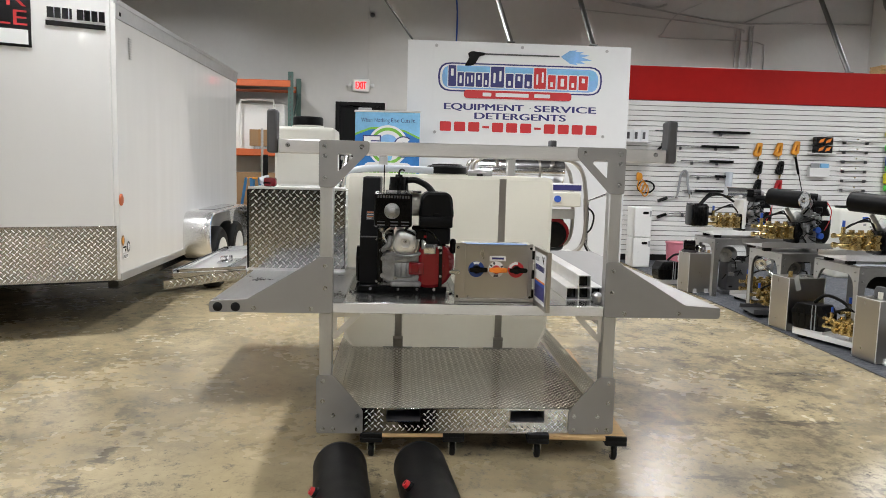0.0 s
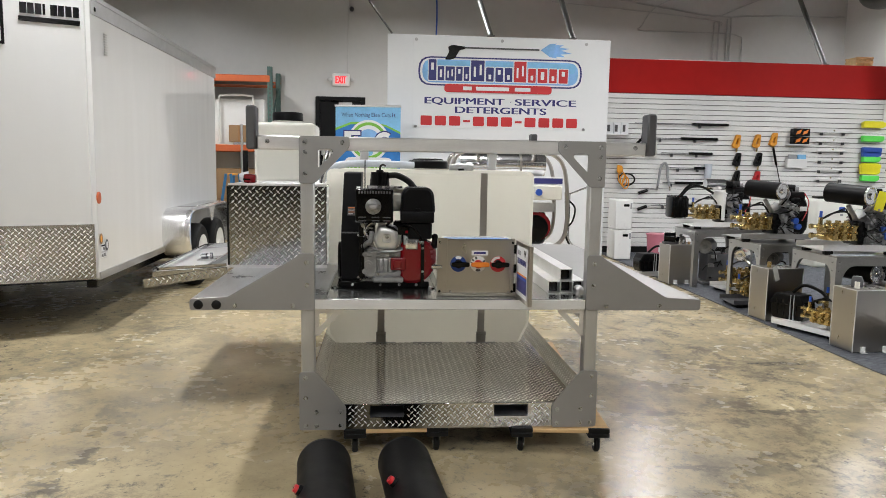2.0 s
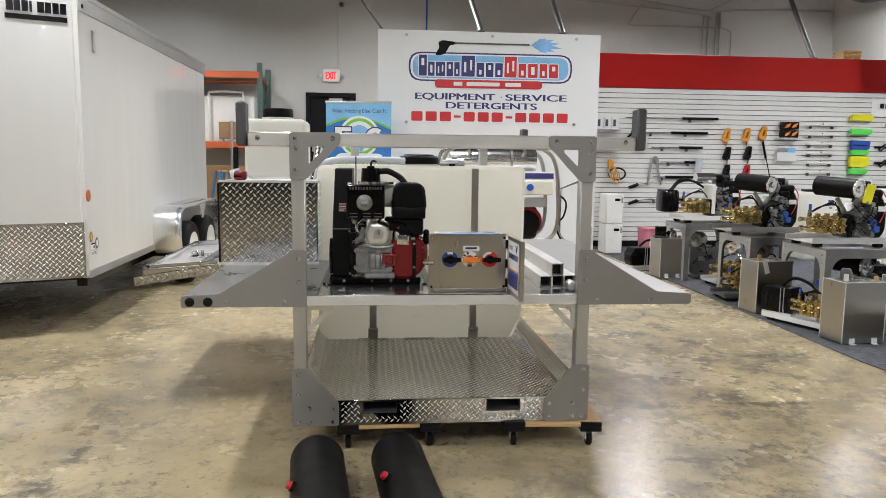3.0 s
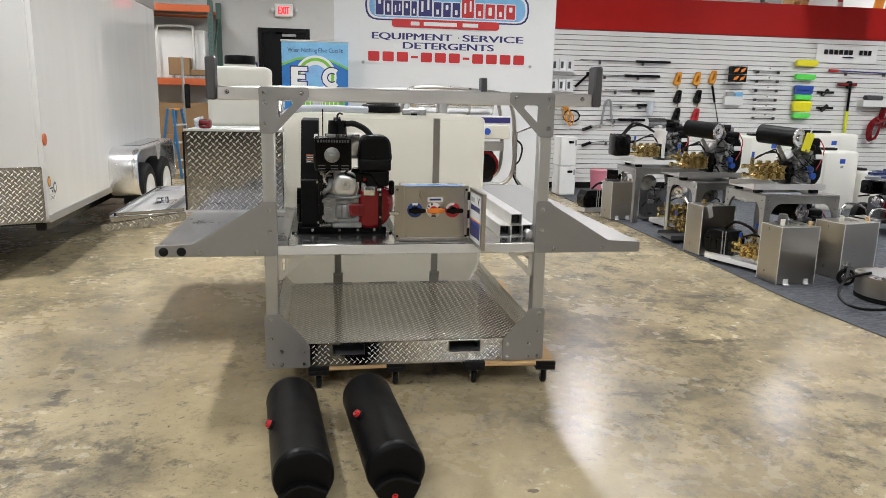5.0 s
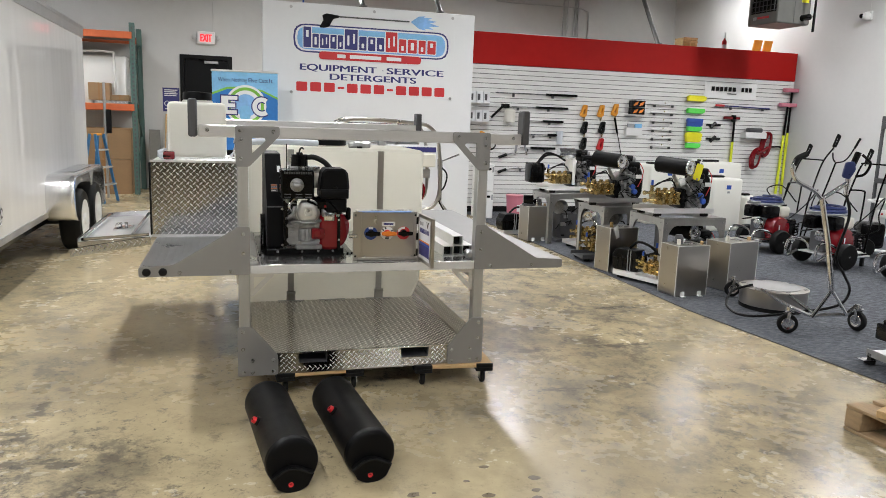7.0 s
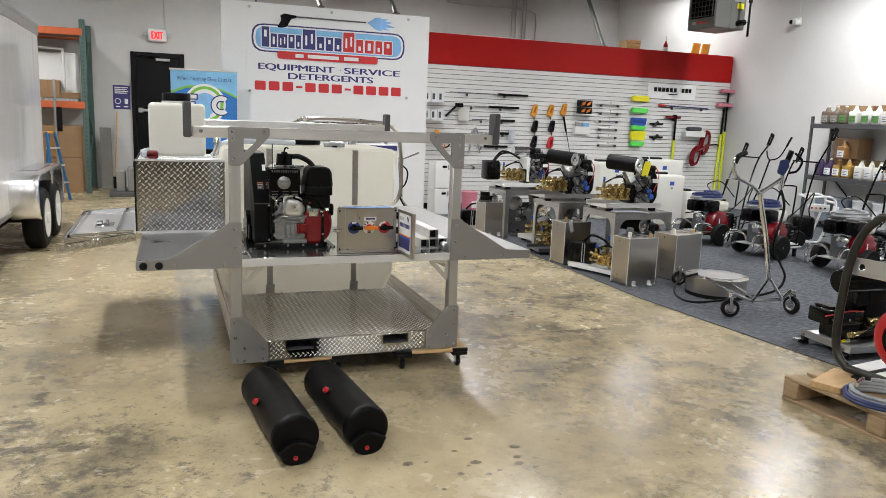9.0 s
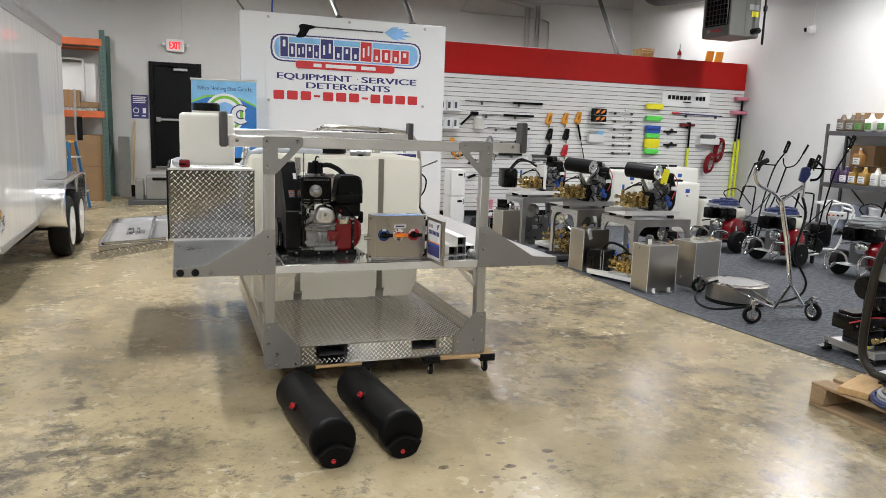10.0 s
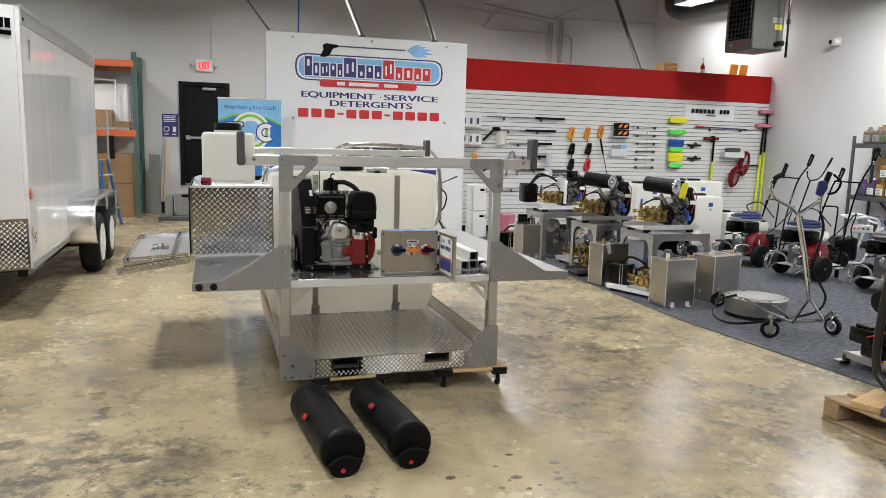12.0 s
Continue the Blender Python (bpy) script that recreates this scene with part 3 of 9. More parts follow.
flat("badge_sheen", rect(0.25, 2.60, 2.35, 2.735), M_SKYPRINT, L3 - 0.001, "pale upper half of the badge", 0.065)
# the shop's name as plain pierced blocks
def block_row(x0, x1, z0, z1, widths, material, y, cuts, tall=0.07):
    k = (x1 - x0) / (sum(widths) + 0.2 * (len(widths) - 1))
    x = x0
    for i, (w, c) in enumerate(zip(widths, cuts)):
        top = z1 + (tall if i == 0 else 0)
        a, b, h = x, x + w * k, top - z0
        q = (b - a) * 0.32
        outer = rect(a, z0, b, top)
        holes = []
        if c == "o":
            holes = [rounded(rect(a + q, z0 + h * 0.22, b - q, top - h * 0.22), 0.01)]
        elif c == "u":
            holes = [rounded(rect(a + q, z0 + h * 0.5, b - q, top - h * 0.16), 0.008)]
        elif c == "l":
            holes = [rounded(rect(a + q, z0 + h * 0.16, b - q, z0 + h * 0.5), 0.008)]
        elif c == "d":
            u = (b - a) * 0.2
            holes = [rounded(rect(a + u, z0 + h * 0.2, a + 1.8 * u, top - h * 0.3), 0.006), rounded(rect(b - 1.8 * u, z0 + h * 0.3, b - u, top - h * 0.2), 0.006)]
        grow = 0.011
        flat("block_edge", rect(a - grow, z0 - grow, b + grow, top + grow), M_BOARD, y + 0.0008, "", 0.02)
        part("block", plate([rounded(outer, 0.01)] + holes, 0.002, Matrix.Translation((0, y, 0)), 0.0002), material, t, smooth=False)
        x += (w + 0.2) * k
block_row(0.30, 0.86, 2.47, 2.66, [1.1, 0.9, 1.3, 0.9, 0.75], M_NAVY, L4, "uodul", 0.09)
block_row(0.885, 1.46, 2.47, 2.66, [1.5, 0.85, 0.85, 0.85], M_NAVY, L4, "dlul", 0.09)
block_row(1.485, 2.24, 2.47, 2.66, [1.2, 0.75, 0.95, 0.75, 0.9], M_PRED, L4, "dlolu", 0.09)
flat("pill", rect(0.52, 2.315, 2.02, 2.425), M_PRED, L4 - 0.001, "red pill-shaped bar", 0.05)
for a, b in ((0.78, 0.9), (0.96, 1.42), (1.5, 1.72)):
    flat("bar", rect(a, 2.345, b, 2.395), M_BOARD, L4 - 0.003, "", 0.008)
part("slogan", bold("EQUIPMENT", 0.125, pose(0.80, L1, 2.155), 1.10), M_NAVY, t, "navy capital letters")
part("slogan", letters("·", 0.125, pose(1.45, L1, 2.155)), M_NAVY, t)
part("slogan", bold("SERVICE", 0.125, pose(1.94, L1, 2.155), 0.86), M_NAVY, t, "navy capital letters")
part("slogan", bold("DETERGENTS", 0.125, pose(1.31, L1, 2.035), 1.27), M_NAVY, t, "navy capital letters")
x = 0.2
for w in [1, 1, 1, 0.6, 1, 1, 1, 0.6, 1, 1, 1, 1]:
    h = 0.13 if w == 1 else 0.03
    z = 1.86 if w == 1 else 1.91
    flat("number_bar", rect(x, z, x + 0.155 * w, z + h), M_PRED, L1, "", 0.02 if w == 1 else 0)
    x += 0.155 * w + 0.042
# spray gun drawn above the badge
flat("gun", [(0.52, 2.75), (0.58, 2.86), (0.56, 2.92), (0.62, 2.95), (0.8, 2.93), (0.8, 2.9), (0.72, 2.88), (0.66, 2.77), (0.6, 2.75)], M_BLACK, L1 - 0.009, "black spray gun shape", 0.02)
flat("lance", rect(0.78, 2.905, 1.83, 2.925), M_DKGREY, L1 - 0.009)
for a, l in ((-24, 0.26), (-14, 0.36), (-5, 0.44), (4, 0.4), (13, 0.33), (23, 0.24)):
    c, s = math.cos(radians(a)), math.sin(radians(a))
    flat("spray", [(1.85, 2.915), (1.85 + l * c * 0.6 - 0.03 * s, 2.915 + l * s * 0.6 + 0.03 * c), (1.85 + l * c, 2.915 + l * s), (1.85 + l * c * 0.6 + 0.03 * s, 2.915 + l * s * 0.6 - 0.03 * c)], M_LBLUE, L1 - 0.0003 * (a + 30) / 10, "")

# ---- roll-up advertising banner ----
t = thing("roll_up_banner", pose(-0.94, 6.62, 0, 0, 0, -7), "blue and green roll-up advertising banner on a stand", "banner")
W = 0.86
part("base", box(B(), (0, -0.07, 0), (W, 0.07, 0.07), 0.015), M_ALU, t)
part("top_rail", cyl(B(), (-0.01, 0, 2.07), (W + 0.01, 0, 2.07), 0.014), M_ALU, t)
part("sheet", plate([rect(0, 0.06, W, 2.06)], 0.002), M_SKYPRINT, t, "pale blue printed sheet", smooth=False)
part("pole", cyl(B(), (W / 2, 0.03, 0.05), (W / 2, 0.03, 2.06), 0.009), M_ALU, t)
def flat(name, poly, material, y, label="", r=0.0):
    return part(name, plate([rounded(poly, r) if r else poly], 0.0015, Matrix.Translation((0, y, 0)), 0.0002), material, t, label, smooth=False)
for word, x, w in (("When", 0.155, 0.15), ("Nothing", 0.355, 0.2), ("Else", 0.53, 0.11), ("Cuts", 0.67, 0.12), ("It", 0.77, 0.045)):
    part("slogan", letters(word, 0.075, pose(x, -0.002, 1.93), w), M_NAVY, t)
flat("swoosh", [(0, 1.78), (0.2, 1.86), (0.43, 1.87), (0.66, 1.83), (W, 1.74), (W, 1.2), (0, 1.2)], M_GREEN, -0.0024)
flat("blue_field", [(0, 1.75), (0.2, 1.83), (0.43, 1.845), (0.66, 1.805), (W, 1.71), (W, 0.1), (0, 0.1)], M_BANNERBLUE, -0.004)
for k, (r, mm) in enumerate(((0.27, M_BOARD), (0.24, M_GREEN), (0.2, M_BOARD), (0.15, M_LBLUE))):
    flat("roundel", disc(0.44, 1.62, r, 32), mm, -0.0058 - 0.0018 * k)
for q, mm in ((0.016, M_NAVY), (0.0, M_BOARD)):
    y = -0.0131 if q else -0.0148
    flat("logo_block", [(0.12 - q, 1.5 - q), (0.32 + q, 1.5 - q), (0.32 + q, 1.55 + q), (0.2 + q, 1.55 + q), (0.2 + q, 1.59 - q), (0.3 + q, 1.59 - q), (0.3 + q, 1.64 + q), (0.21 + q, 1.64 + q), (0.21 + q, 1.69 - q), (0.33 + q, 1.69 - q), (0.33 + q, 1.74 + q), (0.12 - q, 1.74 + q)], mm, y, "pale logo shape")
    ks = [radians(50 + 260 * i / 20) for i in range(21)]
    flat("logo_arc", [(0.65 + (0.125 + q) * math.cos(k), 1.61 + (0.125 + q) * math.sin(k)) for k in ks] + [(0.65 + (0.065 - q) * math.cos(k), 1.61 + (0.065 - q) * math.sin(k)) for k in ks[::-1]], mm, y, "pale logo shape")
flat("logo_drop", rect(0.36, 1.42, 0.5, 1.62), M_SKYPRINT, -0.0165, "", 0.06)
flat("cloud", rect(0.12, 1.2, 0.76, 1.4), M_BOARD, -0.0131, "", 0.09)
x = 0.13
for w in (0.05, 0.04, 0.05, 0.05, 0.025, 0.05, 0.05, 0.03, 0.04, 0.04, 0.045, 0.04, 0.035):
    flat("name_bar", rect(x, 1.24, x + w, 1.31), M_GREEN, -0.015)
    x += w + 0.012

# ---- slat wall ----
SY = 7.86
# dark backing: the shade between the slats is put into its colour
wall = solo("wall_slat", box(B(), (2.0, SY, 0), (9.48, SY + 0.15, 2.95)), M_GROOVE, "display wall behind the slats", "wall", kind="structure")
part("fascia", box(B(), (2.0, SY - 0.03, 2.456), (9.48, SY + 0.17, 2.962), 0.003), M_RED, wall, "plain red painted fascia board")
slat = bpy.data.meshes.new("slat")
bm = box(B(), (2.0, -0.022, 0.0), (9.48, -0.001, 0.067), 0.003)
bm.to_mesh(slat)
bm.free()
slat.materials.append(M_SLAT)
z = 2.378
while z > 0.05:
    ob = new("slat", slat)
    ob.parent = wall
    ob.location = (0, SY, z)
    z -= 0.0762
part("baseboard", box(B(), (2.0, SY - 0.03, 0.0), (9.48, SY - 0.001, 0.1)), M_RUBBER, wall)
# loose boards lying on the wall's top edge
solo("loose_strip", box(B(), (3.9, SY - 0.02, 2.963), (5.0, SY + 0.08, 2.975)), M_WHITE, "white strip lying along the top of the display wall", "strip")

# ---- rear door, exit sign, notices, conduits ----
t = thing("door_1", pose(0, Y1, 0), "closed black steel exit door with a push bar", "door", kind="structure")
bm = B()
box(bm, (DX0 - 0.03, -0.05, DZ0 - 0.02), (DX0 + 0.05, 0.1, DZ1 + 0.03), 0.004)
box(bm, (DX1 - 0.05, -0.05, DZ0 - 0.02), (DX1 + 0.03, 0.1, DZ1 + 0.03), 0.004)
box(bm, (DX0 + 0.05, -0.05, DZ1 - 0.05), (DX1 - 0.05, 0.1, DZ1 + 0.03), 0.004)
part("frame", bm, M_DOOR, t)
part("sill", box(B(), (DX0 + 0.05, -0.06, DZ0 - 0.02), (DX1 - 0.05, 0.12, DZ0 + 0.015), 0.004), M_GREYBOX, t)
leaf = part("leaf", box(B(), (DX0 + 0.055, 0.0, DZ0 + 0.02), (DX1 - 0.055, 0.045, DZ1 - 0.055), 0.003), M_DOOR, t)
bm = box(B(), (DX0 + 0.09, -0.06, 1.47), (DX1 - 0.1, -0.03, 1.52), 0.01)
box(bm, (DX0 + 0.08, -0.07, 1.45), (DX0 + 0.17, 0.0, 1.54), 0.01)
part("push_bar", bm, M_GALV, leaf, "grey metal push bar")
bm = box(B(), (-1.18, -0.08, 2.44), (-0.92, -0.01, 2.49), 0.006)
part("closer", bm, M_GALV, leaf)
bm = cyl(B(), (-1.1, -0.05, 2.5), (-1.45, -0.06, 2.53), 0.008, seg=6)
part("closer_arm", bm, M_BLACK, leaf)

t = thing("exit_sign", pose(-1.14, Y1 - 0.004, 2.80), "white emergency exit sign with lit red letters and two lamps", "exit sign")
part("body", box(B(), (-0.17, -0.07, 0), (0.17, 0, 0.24), 0.015), M_WHITE, t)
part("lettering", bold("EXIT", 0.2, pose(0, -0.072, 0.05), 0.2, 0.007), M_EXIT, t, "lit red letters")
for s in (-1, 1):
    part("lamp_head", lathe(B(), [(0.012, 0.0), (0.04, -0.03), (0.042, -0.06), (0.034, -0.065)], (s * 0.22, -0.02, 0.12), 16, "y"), M_GALV, t)
    part("lamp_arm", cyl(B(), (s * 0.16, -0.03, 0.12), (s * 0.21, -0.03, 0.12), 0.012, seg=8), M_WHITE, t)
bm = tube(B(), [(-1.0, Y1 - 0.02, 3.04), (-1.0, Y1 - 0.02, ROOF_Z)], 0.01, 6)
solo("conduit", bm, M_BLOCK, "thin painted conduit running up the wall", "conduit")
bm = lathe(B(), [(0.02, 0), (0.045, -0.02), (0.045, -0.06), (0.02, -0.08)], (-0.93, Y1 - 0.002, 4.27), 14, "y")
solo("wall_sensor", bm, M_DKGREY, "small dark wall sensor", "sensor")
t = thing("safety_notice", pose(-1.81, Y1 - 0.004, 1.5), "blue wall notice with white print and pictograms", "sign")
part("board", plate([rect(-0.15, 0, 0.15, 0.45)], 0.004), M_NAVY, t, smooth=False)
for i in range(4):
    part("bar", plate([rect(-0.12, 0.4 - i * 0.035, 0.12 - 0.02 * (i % 2), 0.418 - i * 0.035)], 0.001, Matrix.Translation((0, -0.004, 0)), 0.0001), M_BOARD, t, smooth=False)
for s in (-0.07, 0.07):
    part("pictogram", plate([disc(s, 0.15, 0.055, 20), disc(s, 0.15, 0.042, 20)] if s < 0 else [rect(0.05, 0.1, 0.11, 0.2)], 0.001, Matrix.Translation((0, -0.004, 0)), 0.0001), M_BOARD, t, smooth=False)
    part("bar", plate([rect(s - 0.04, 0.04, s + 0.04, 0.06)], 0.001, Matrix.Translation((0, -0.004, 0)), 0.0001), M_BOARD, t, smooth=False)
# braces from the wall tops up to the roof
for x, y, z, lean in ((1.16, PY + 0.06, 3.09, 1.5), (2.31, PY + 0.06, 3.09, 0.95), (6.57, SY + 0.07, 2.97, 0.65)):
    dz = (ROOF_Z - z) * 0.95
    bm = cyl(B(), (x, y, z), (x - 0.1, y + dz * lean, z + dz), 0.038, seg=12)
    box(bm, (x - 0.05, y - 0.05, z - 0.0), (x + 0.05, y + 0.05, z + 0.012))
    solo("wall_brace", bm, M_DUCT, "galvanised steel pipe brace rising from the wall top", "brace", "wall braces")
bm = cyl(B(), (-0.2, PY + 0.06, 3.09), (-1.75, PY + 0.9, 5.3), 0.014, seg=8)
solo("wall_brace", bm, M_DUCT, "thin pipe brace rising from the partition corner", "brace", "wall braces")
# conduits on the north wall
def wall_pipe(pts, r=0.016):
    solo("conduit", tube(B(), smooth_path([(x, Y1 - 0.03, z) for x, z in pts], 4), r, 6), M_GALV, "grey electrical conduit fixed to the wall", "conduit", "wall conduits")
for x in (6.35, 6.45, 6.62, 6.7):
    wall_pipe([(x, 2.6), (x, 3.4), (x, 4.25 + (x - 6.3) * 0.25)])
wall_pipe([(6.95, 2.6), (6.95, 3.4), (6.95, 3.9), (6.88, 4.0), (6.5, 4.05), (4.9, 4.05), (4.85, 4.15), (5.1, 4.5), (5.6, 4.75)], 0.012)
wall_pipe([(3.6, 4.75), (5.2, 4.52), (6.4, 4.38), (7.4, 4.42), (9.1, 4.45)])
wall_pipe([(3.0, 4.55), (5.2, 4.4), (6.4, 4.28), (6.5, 4.2)], 0.012)
wall_pipe([(6.5, 4.4), (7.2, 4.7), (8.2, 5.05)], 0.012)
wall_pipe([(4.2, 4.7), (4.6, 4.62), (4.9, 4.7)], 0.02)
solo("cable", tube(B(), smooth_path([(0.55, Y1 - 0.3, 5.38), (0.62, Y1 - 0.1, 4.95), (0.72, Y1 - 0.05, 4.4), (0.7, Y1 - 0.05, 3.2)], 8), 0.018, 6), M_BLUE, "dark blue cable hanging down the wall", "cable")
# duct and unit heater by the east wall
solo("spiral_duct", tube(B(), smooth_path([(8.95, 10.62, 5.39), (8.95, 10.62, 5.0), (8.95, 10.58, 4.68), (8.98, 10.35, 4.53), (9.04, 10.0, 4.49), (9.15, 9.3, 4.46), (9.22, 8.7, 4.48), (9.25, 8.45, 4.7), (9.25, 8.42, 5.39)], 8), 0.15, 18), M_DUCT, "dull silver round sheet-metal duct under the roof", "duct")
t = thing("unit_heater", pose(7.6, 6.55, 3.2, 0, 0, -88), "grey sheet-metal unit heater hung from the roof", "heater")
part("casing", box(B(), (-0.36, 0.0, 0.02), (0.31, 0.66, 1.0), 0.02), M_HEATER, t)
part("grille_panel", box(B(), (-0.27, -0.012, 0.2), (0.29, 0.0, 0.96), 0.004), M_BLACK, t, "black louvred front")
for i in range(9):
    part("louvre", box(B(), (-0.26, -0.035, 0.22 + i * 0.08), (0.28, -0.012, 0.228 + i * 0.08), 0.002), M_DKGREY, t)
for i in range(7):
    part("louvre_bar", box(B(), (-0.25 + i * 0.085, -0.03, 0.21), (-0.244 + i * 0.085, -0.012, 0.95)), M_DKGREY, t)
part("badge", box(B(), (-0.12, -0.006, 0.11), (0.14, 0.0, 0.145), 0.002), M_PRED, t)
part("badge", box(B(), (-0.22, -0.006, 0.1), (-0.14, 0.0, 0.15), 0.002), M_GREYHOSE, t)
for x, y in ((-0.3, 0.1), (0.26, 0.1), (-0.3, 0.58), (0.26, 0.58)):
    part("hanger", cyl(B(), (x, y, 1.0), (x, y, ROOF_Z - 3.2), 0.006, seg=6), M_GALV, t)
bm = tube(B(), [(0.31, 0.5, 0.12), (0.56, 0.5, 0.12), (0.56, 0.5, 2.9)], 0.018, 8)
cyl(bm, (0.31, 0.5, 0.12), (0.46, 0.5, 0.12), 0.05, seg=10)
cyl(bm, (0.56, 0.5, -0.12), (0.56, 0.5, 0.15), 0.02, seg=8)
cyl(bm, (0.56, 0.5, 0.42), (0.56, 0.5, 0.5), 0.032, seg=8)
part("gas_pipe", bm, M_BLACK, t, "black gas pipe with a valve")
part("label", box(B(), (0.311, 0.4, 0.47), (0.314, 0.6, 0.56)), M_GREYHOSE, t)
part("label", box(B(), (0.311, 0.46, 0.36), (0.314, 0.6, 0.45)), M_YELLOW, t)
part("seam", box(B(), (0.3105, 0.33, 0.03), (0.3125, 0.336, 0.98)), M_DKGREY, t)
t = thing("wall_camera", pose(X1 - 0.002, 6.295, 3.45), "white dome wall camera on its bracket", "wall camera")
part("mount", box(B(), (-0.05, -0.06, -0.06), (0.0, 0.06, 0.08), 0.015), M_WHITE, t)
part("dome", lathe(B(), [(0.005, -0.16), (0.05, -0.14), (0.062, -0.1), (0.06, -0.05)], (0, 0, 0), 16, "x"), M_WHITE, t)
part("lens", lathe(B(), [(0.0, -0.17), (0.03, -0.165), (0.04, -0.14)], (0, 0.04, 0), 14, "x"), M_BLACK, t)
part("cable", tube(B(), [(-0.01, 0, 0.08), (-0.012, 0.01, 0.9), (-0.012, 0.0, 2.7)], 0.004, 5), M_WHITE, t)
# things along the top of the display wall
for x in (8.9, 9.13):
    bm = plate([[(0, 0), (0.17, 0), (0.185, 0.62), (0.015, 0.62)]], 0.03, pose(x - 0.1, SY + 0.5, 2.6, 12))
    solo("orange_board", bm, M_LEAN, "flat orange board leaning against the wall", "board", "leaning boards")
t = thing("spray_bottle", pose(7.93, SY + 0.07, 2.963), "red and white bottle standing on the display wall", "bottle")
part("bottle", lathe(B(), [(0.034, 0), (0.04, 0.015), (0.04, 0.13), (0.015, 0.17), (0.012, 0.19)], (0, 0, 0), 16), M_REDCAP, t)
part("band", lathe(B(), [(0.041, 0.03), (0.042, 0.008), (0.042, 0.075), (0.041, 0.076)], (0, 0, 0), 16), M_WHITE, t)
part("nozzle", cyl(B(), (0, 0, 0.19), (0, 0, 0.29), 0.012, 0.008), M_WHITE, t)
bm = box(B(), (7.44, SY + 0.6, 2.9), (7.74, SY + 0.9, 2.93), 0.004)
for z in (3.0, 3.1, 3.16):
    box(bm, (7.44, SY + 0.6, z), (7.74, SY + 0.615, z + 0.035), 0.003)
    box(bm, (7.44, SY + 0.885, z), (7.74, SY + 0.9, z + 0.035), 0.003)
for x in (7.44, 7.58, 7.715):
    box(bm, (x, SY + 0.616, 2.93), (x + 0.025, SY + 0.884, 3.19), 0.003)
solo("wooden_crate", bm, M_WOOD, "small slatted wooden crate on the ledge behind the display wall", "crate")
solo("stud_shelf", box(B(), (5.5, SY + 0.16, 2.5), (9.33, SY + 1.3, 2.9), 0.01), M_WHITE, "white boxed ledge behind the display wall", "ledge", kind="structure")

# ---- enclosed trailer ----
TY = 2.45
t = thing("enclosed_trailer", pose(0, 0, 0), "white enclosed cargo trailer with tread-plate stone guard, parked", "trailer")
A = Vector((-2.475, TY))            # the corner of nose and side
nose = Vector((-math.cos(radians(24)), -math.sin(radians(24))))
N1 = A + nose * 1.05
wx = A.x - 2.5
far = 6.75
foot = [A, Vector((-2.52, far)), Vector((wx, far)), Vector((wx, TY + 0.25)), Vector((wx + 1.1, N1.y - 0.02)), N1]
bm = B()
def ring(z, s=0.0):
    return [bm.verts.new((p.x, p.y, z)) for p in foot]
R = [ring(0.43), ring(2.52)]
for i in range(len(foot)):
    j = (i + 1) % len(foot)
    bm.faces.new((R[0][i], R[0][j], R[1][j], R[1][i]))
bm.faces.new(R[0])
bm.faces.new(R[1])
bmesh.ops.bevel(bm, geom=[e for e in bm.edges if abs(e.verts[0].co.z - e.verts[1].co.z) > 1], offset=0.03, segments=4, affect="EDGES")
body = part("body", bm, M_TRAILER, t, "glossy white aluminium skin")
# unseen black panel, added to stop light bouncing onto the floor below
bm = B()
under = [[bm.verts.new((p.x + (-3.7 - p.x) * 0.03, p.y + (4.4 - p.y) * 0.03, z)) for p in foot] for z in (0.4, 0.428)]
bm.faces.new(under[0])
bm.faces.new(under[1])
for i in range(len(foot)):
    j = (i + 1) % len(foot)
    bm.faces.new((under[0][i], under[0][j], under[1][j], under[1][i]))
part("underbody", bm, M_RUBBER, t, "black panel added under the body, out of view")
bm = B()
side = Vector((-2.52, far)) - A
for z0, z1, o in ((2.5, 2.535, 0.016), (2.395, 2.5, 0.01), (0.415, 0.47, 0.012)):
    P = [A + Vector((o, -o)) + side * 0.01, Vector((-2.52 + o, far))]
    vs = []
    for p in P:
        vs.append([bm.verts.new((p.x - 0.06, p.y, z0)), bm.verts.new((p.x, p.y, z0)), bm.verts.new((p.x, p.y, z1)), bm.verts.new((p.x - 0.06, p.y, z1))])
    for i in range(4):
        bm.faces.new((vs[0][i], vs[0][(i + 1) % 4], vs[1][(i + 1) % 4], vs[1][i]))
    bm.faces.new(vs[0])
    bm.faces.new(vs[1])
part("side_rail", bm, M_GALV, t, "dull aluminium edge rail")
ang = math.degrees(math.atan2(-nose.y, -nose.x))
MN = pose(A.x, A.y, 0, 0, 0, ang) @ Matrix.Translation((0, -0.004, 0))     # along the nose: x from the corner to the tongue is negative
guard = part("stone_guard", plate([rect(-1.04, 0.425, -0.012, 0.842)], 0.004, MN), M_TREAD, t, "tread-plate stone guard", smooth=False)
o = MN @ Vector((-1.035, -0.002, 0.43))
part("tread_pattern", treads(o, (math.cos(radians(ang)), math.sin(radians(ang)), 0), (0, 0, 1), 1.02, 0.4, 0.03, 0.018, 0.003), M_TREADTOP, t, smooth=False)
tag = [(-0.41, 2.34, 0.37, 0.09), (-0.405, 2.28, 0.36, 0.022)]
for i, w in enumerate((0.055, 0.05, 0.05, 0.02, 0.055, 0.05, 0.05, 0.05)):
    part("name_block", plate([rect(-0.435 + i * 0.048, 2.345, -0.435 + i * 0.048 + w * 0.8, 2.42)], 0.002, MN @ Matrix.Translation((0, -0.003, 0)), 0.0002), M_BLACK, t, smooth=False)
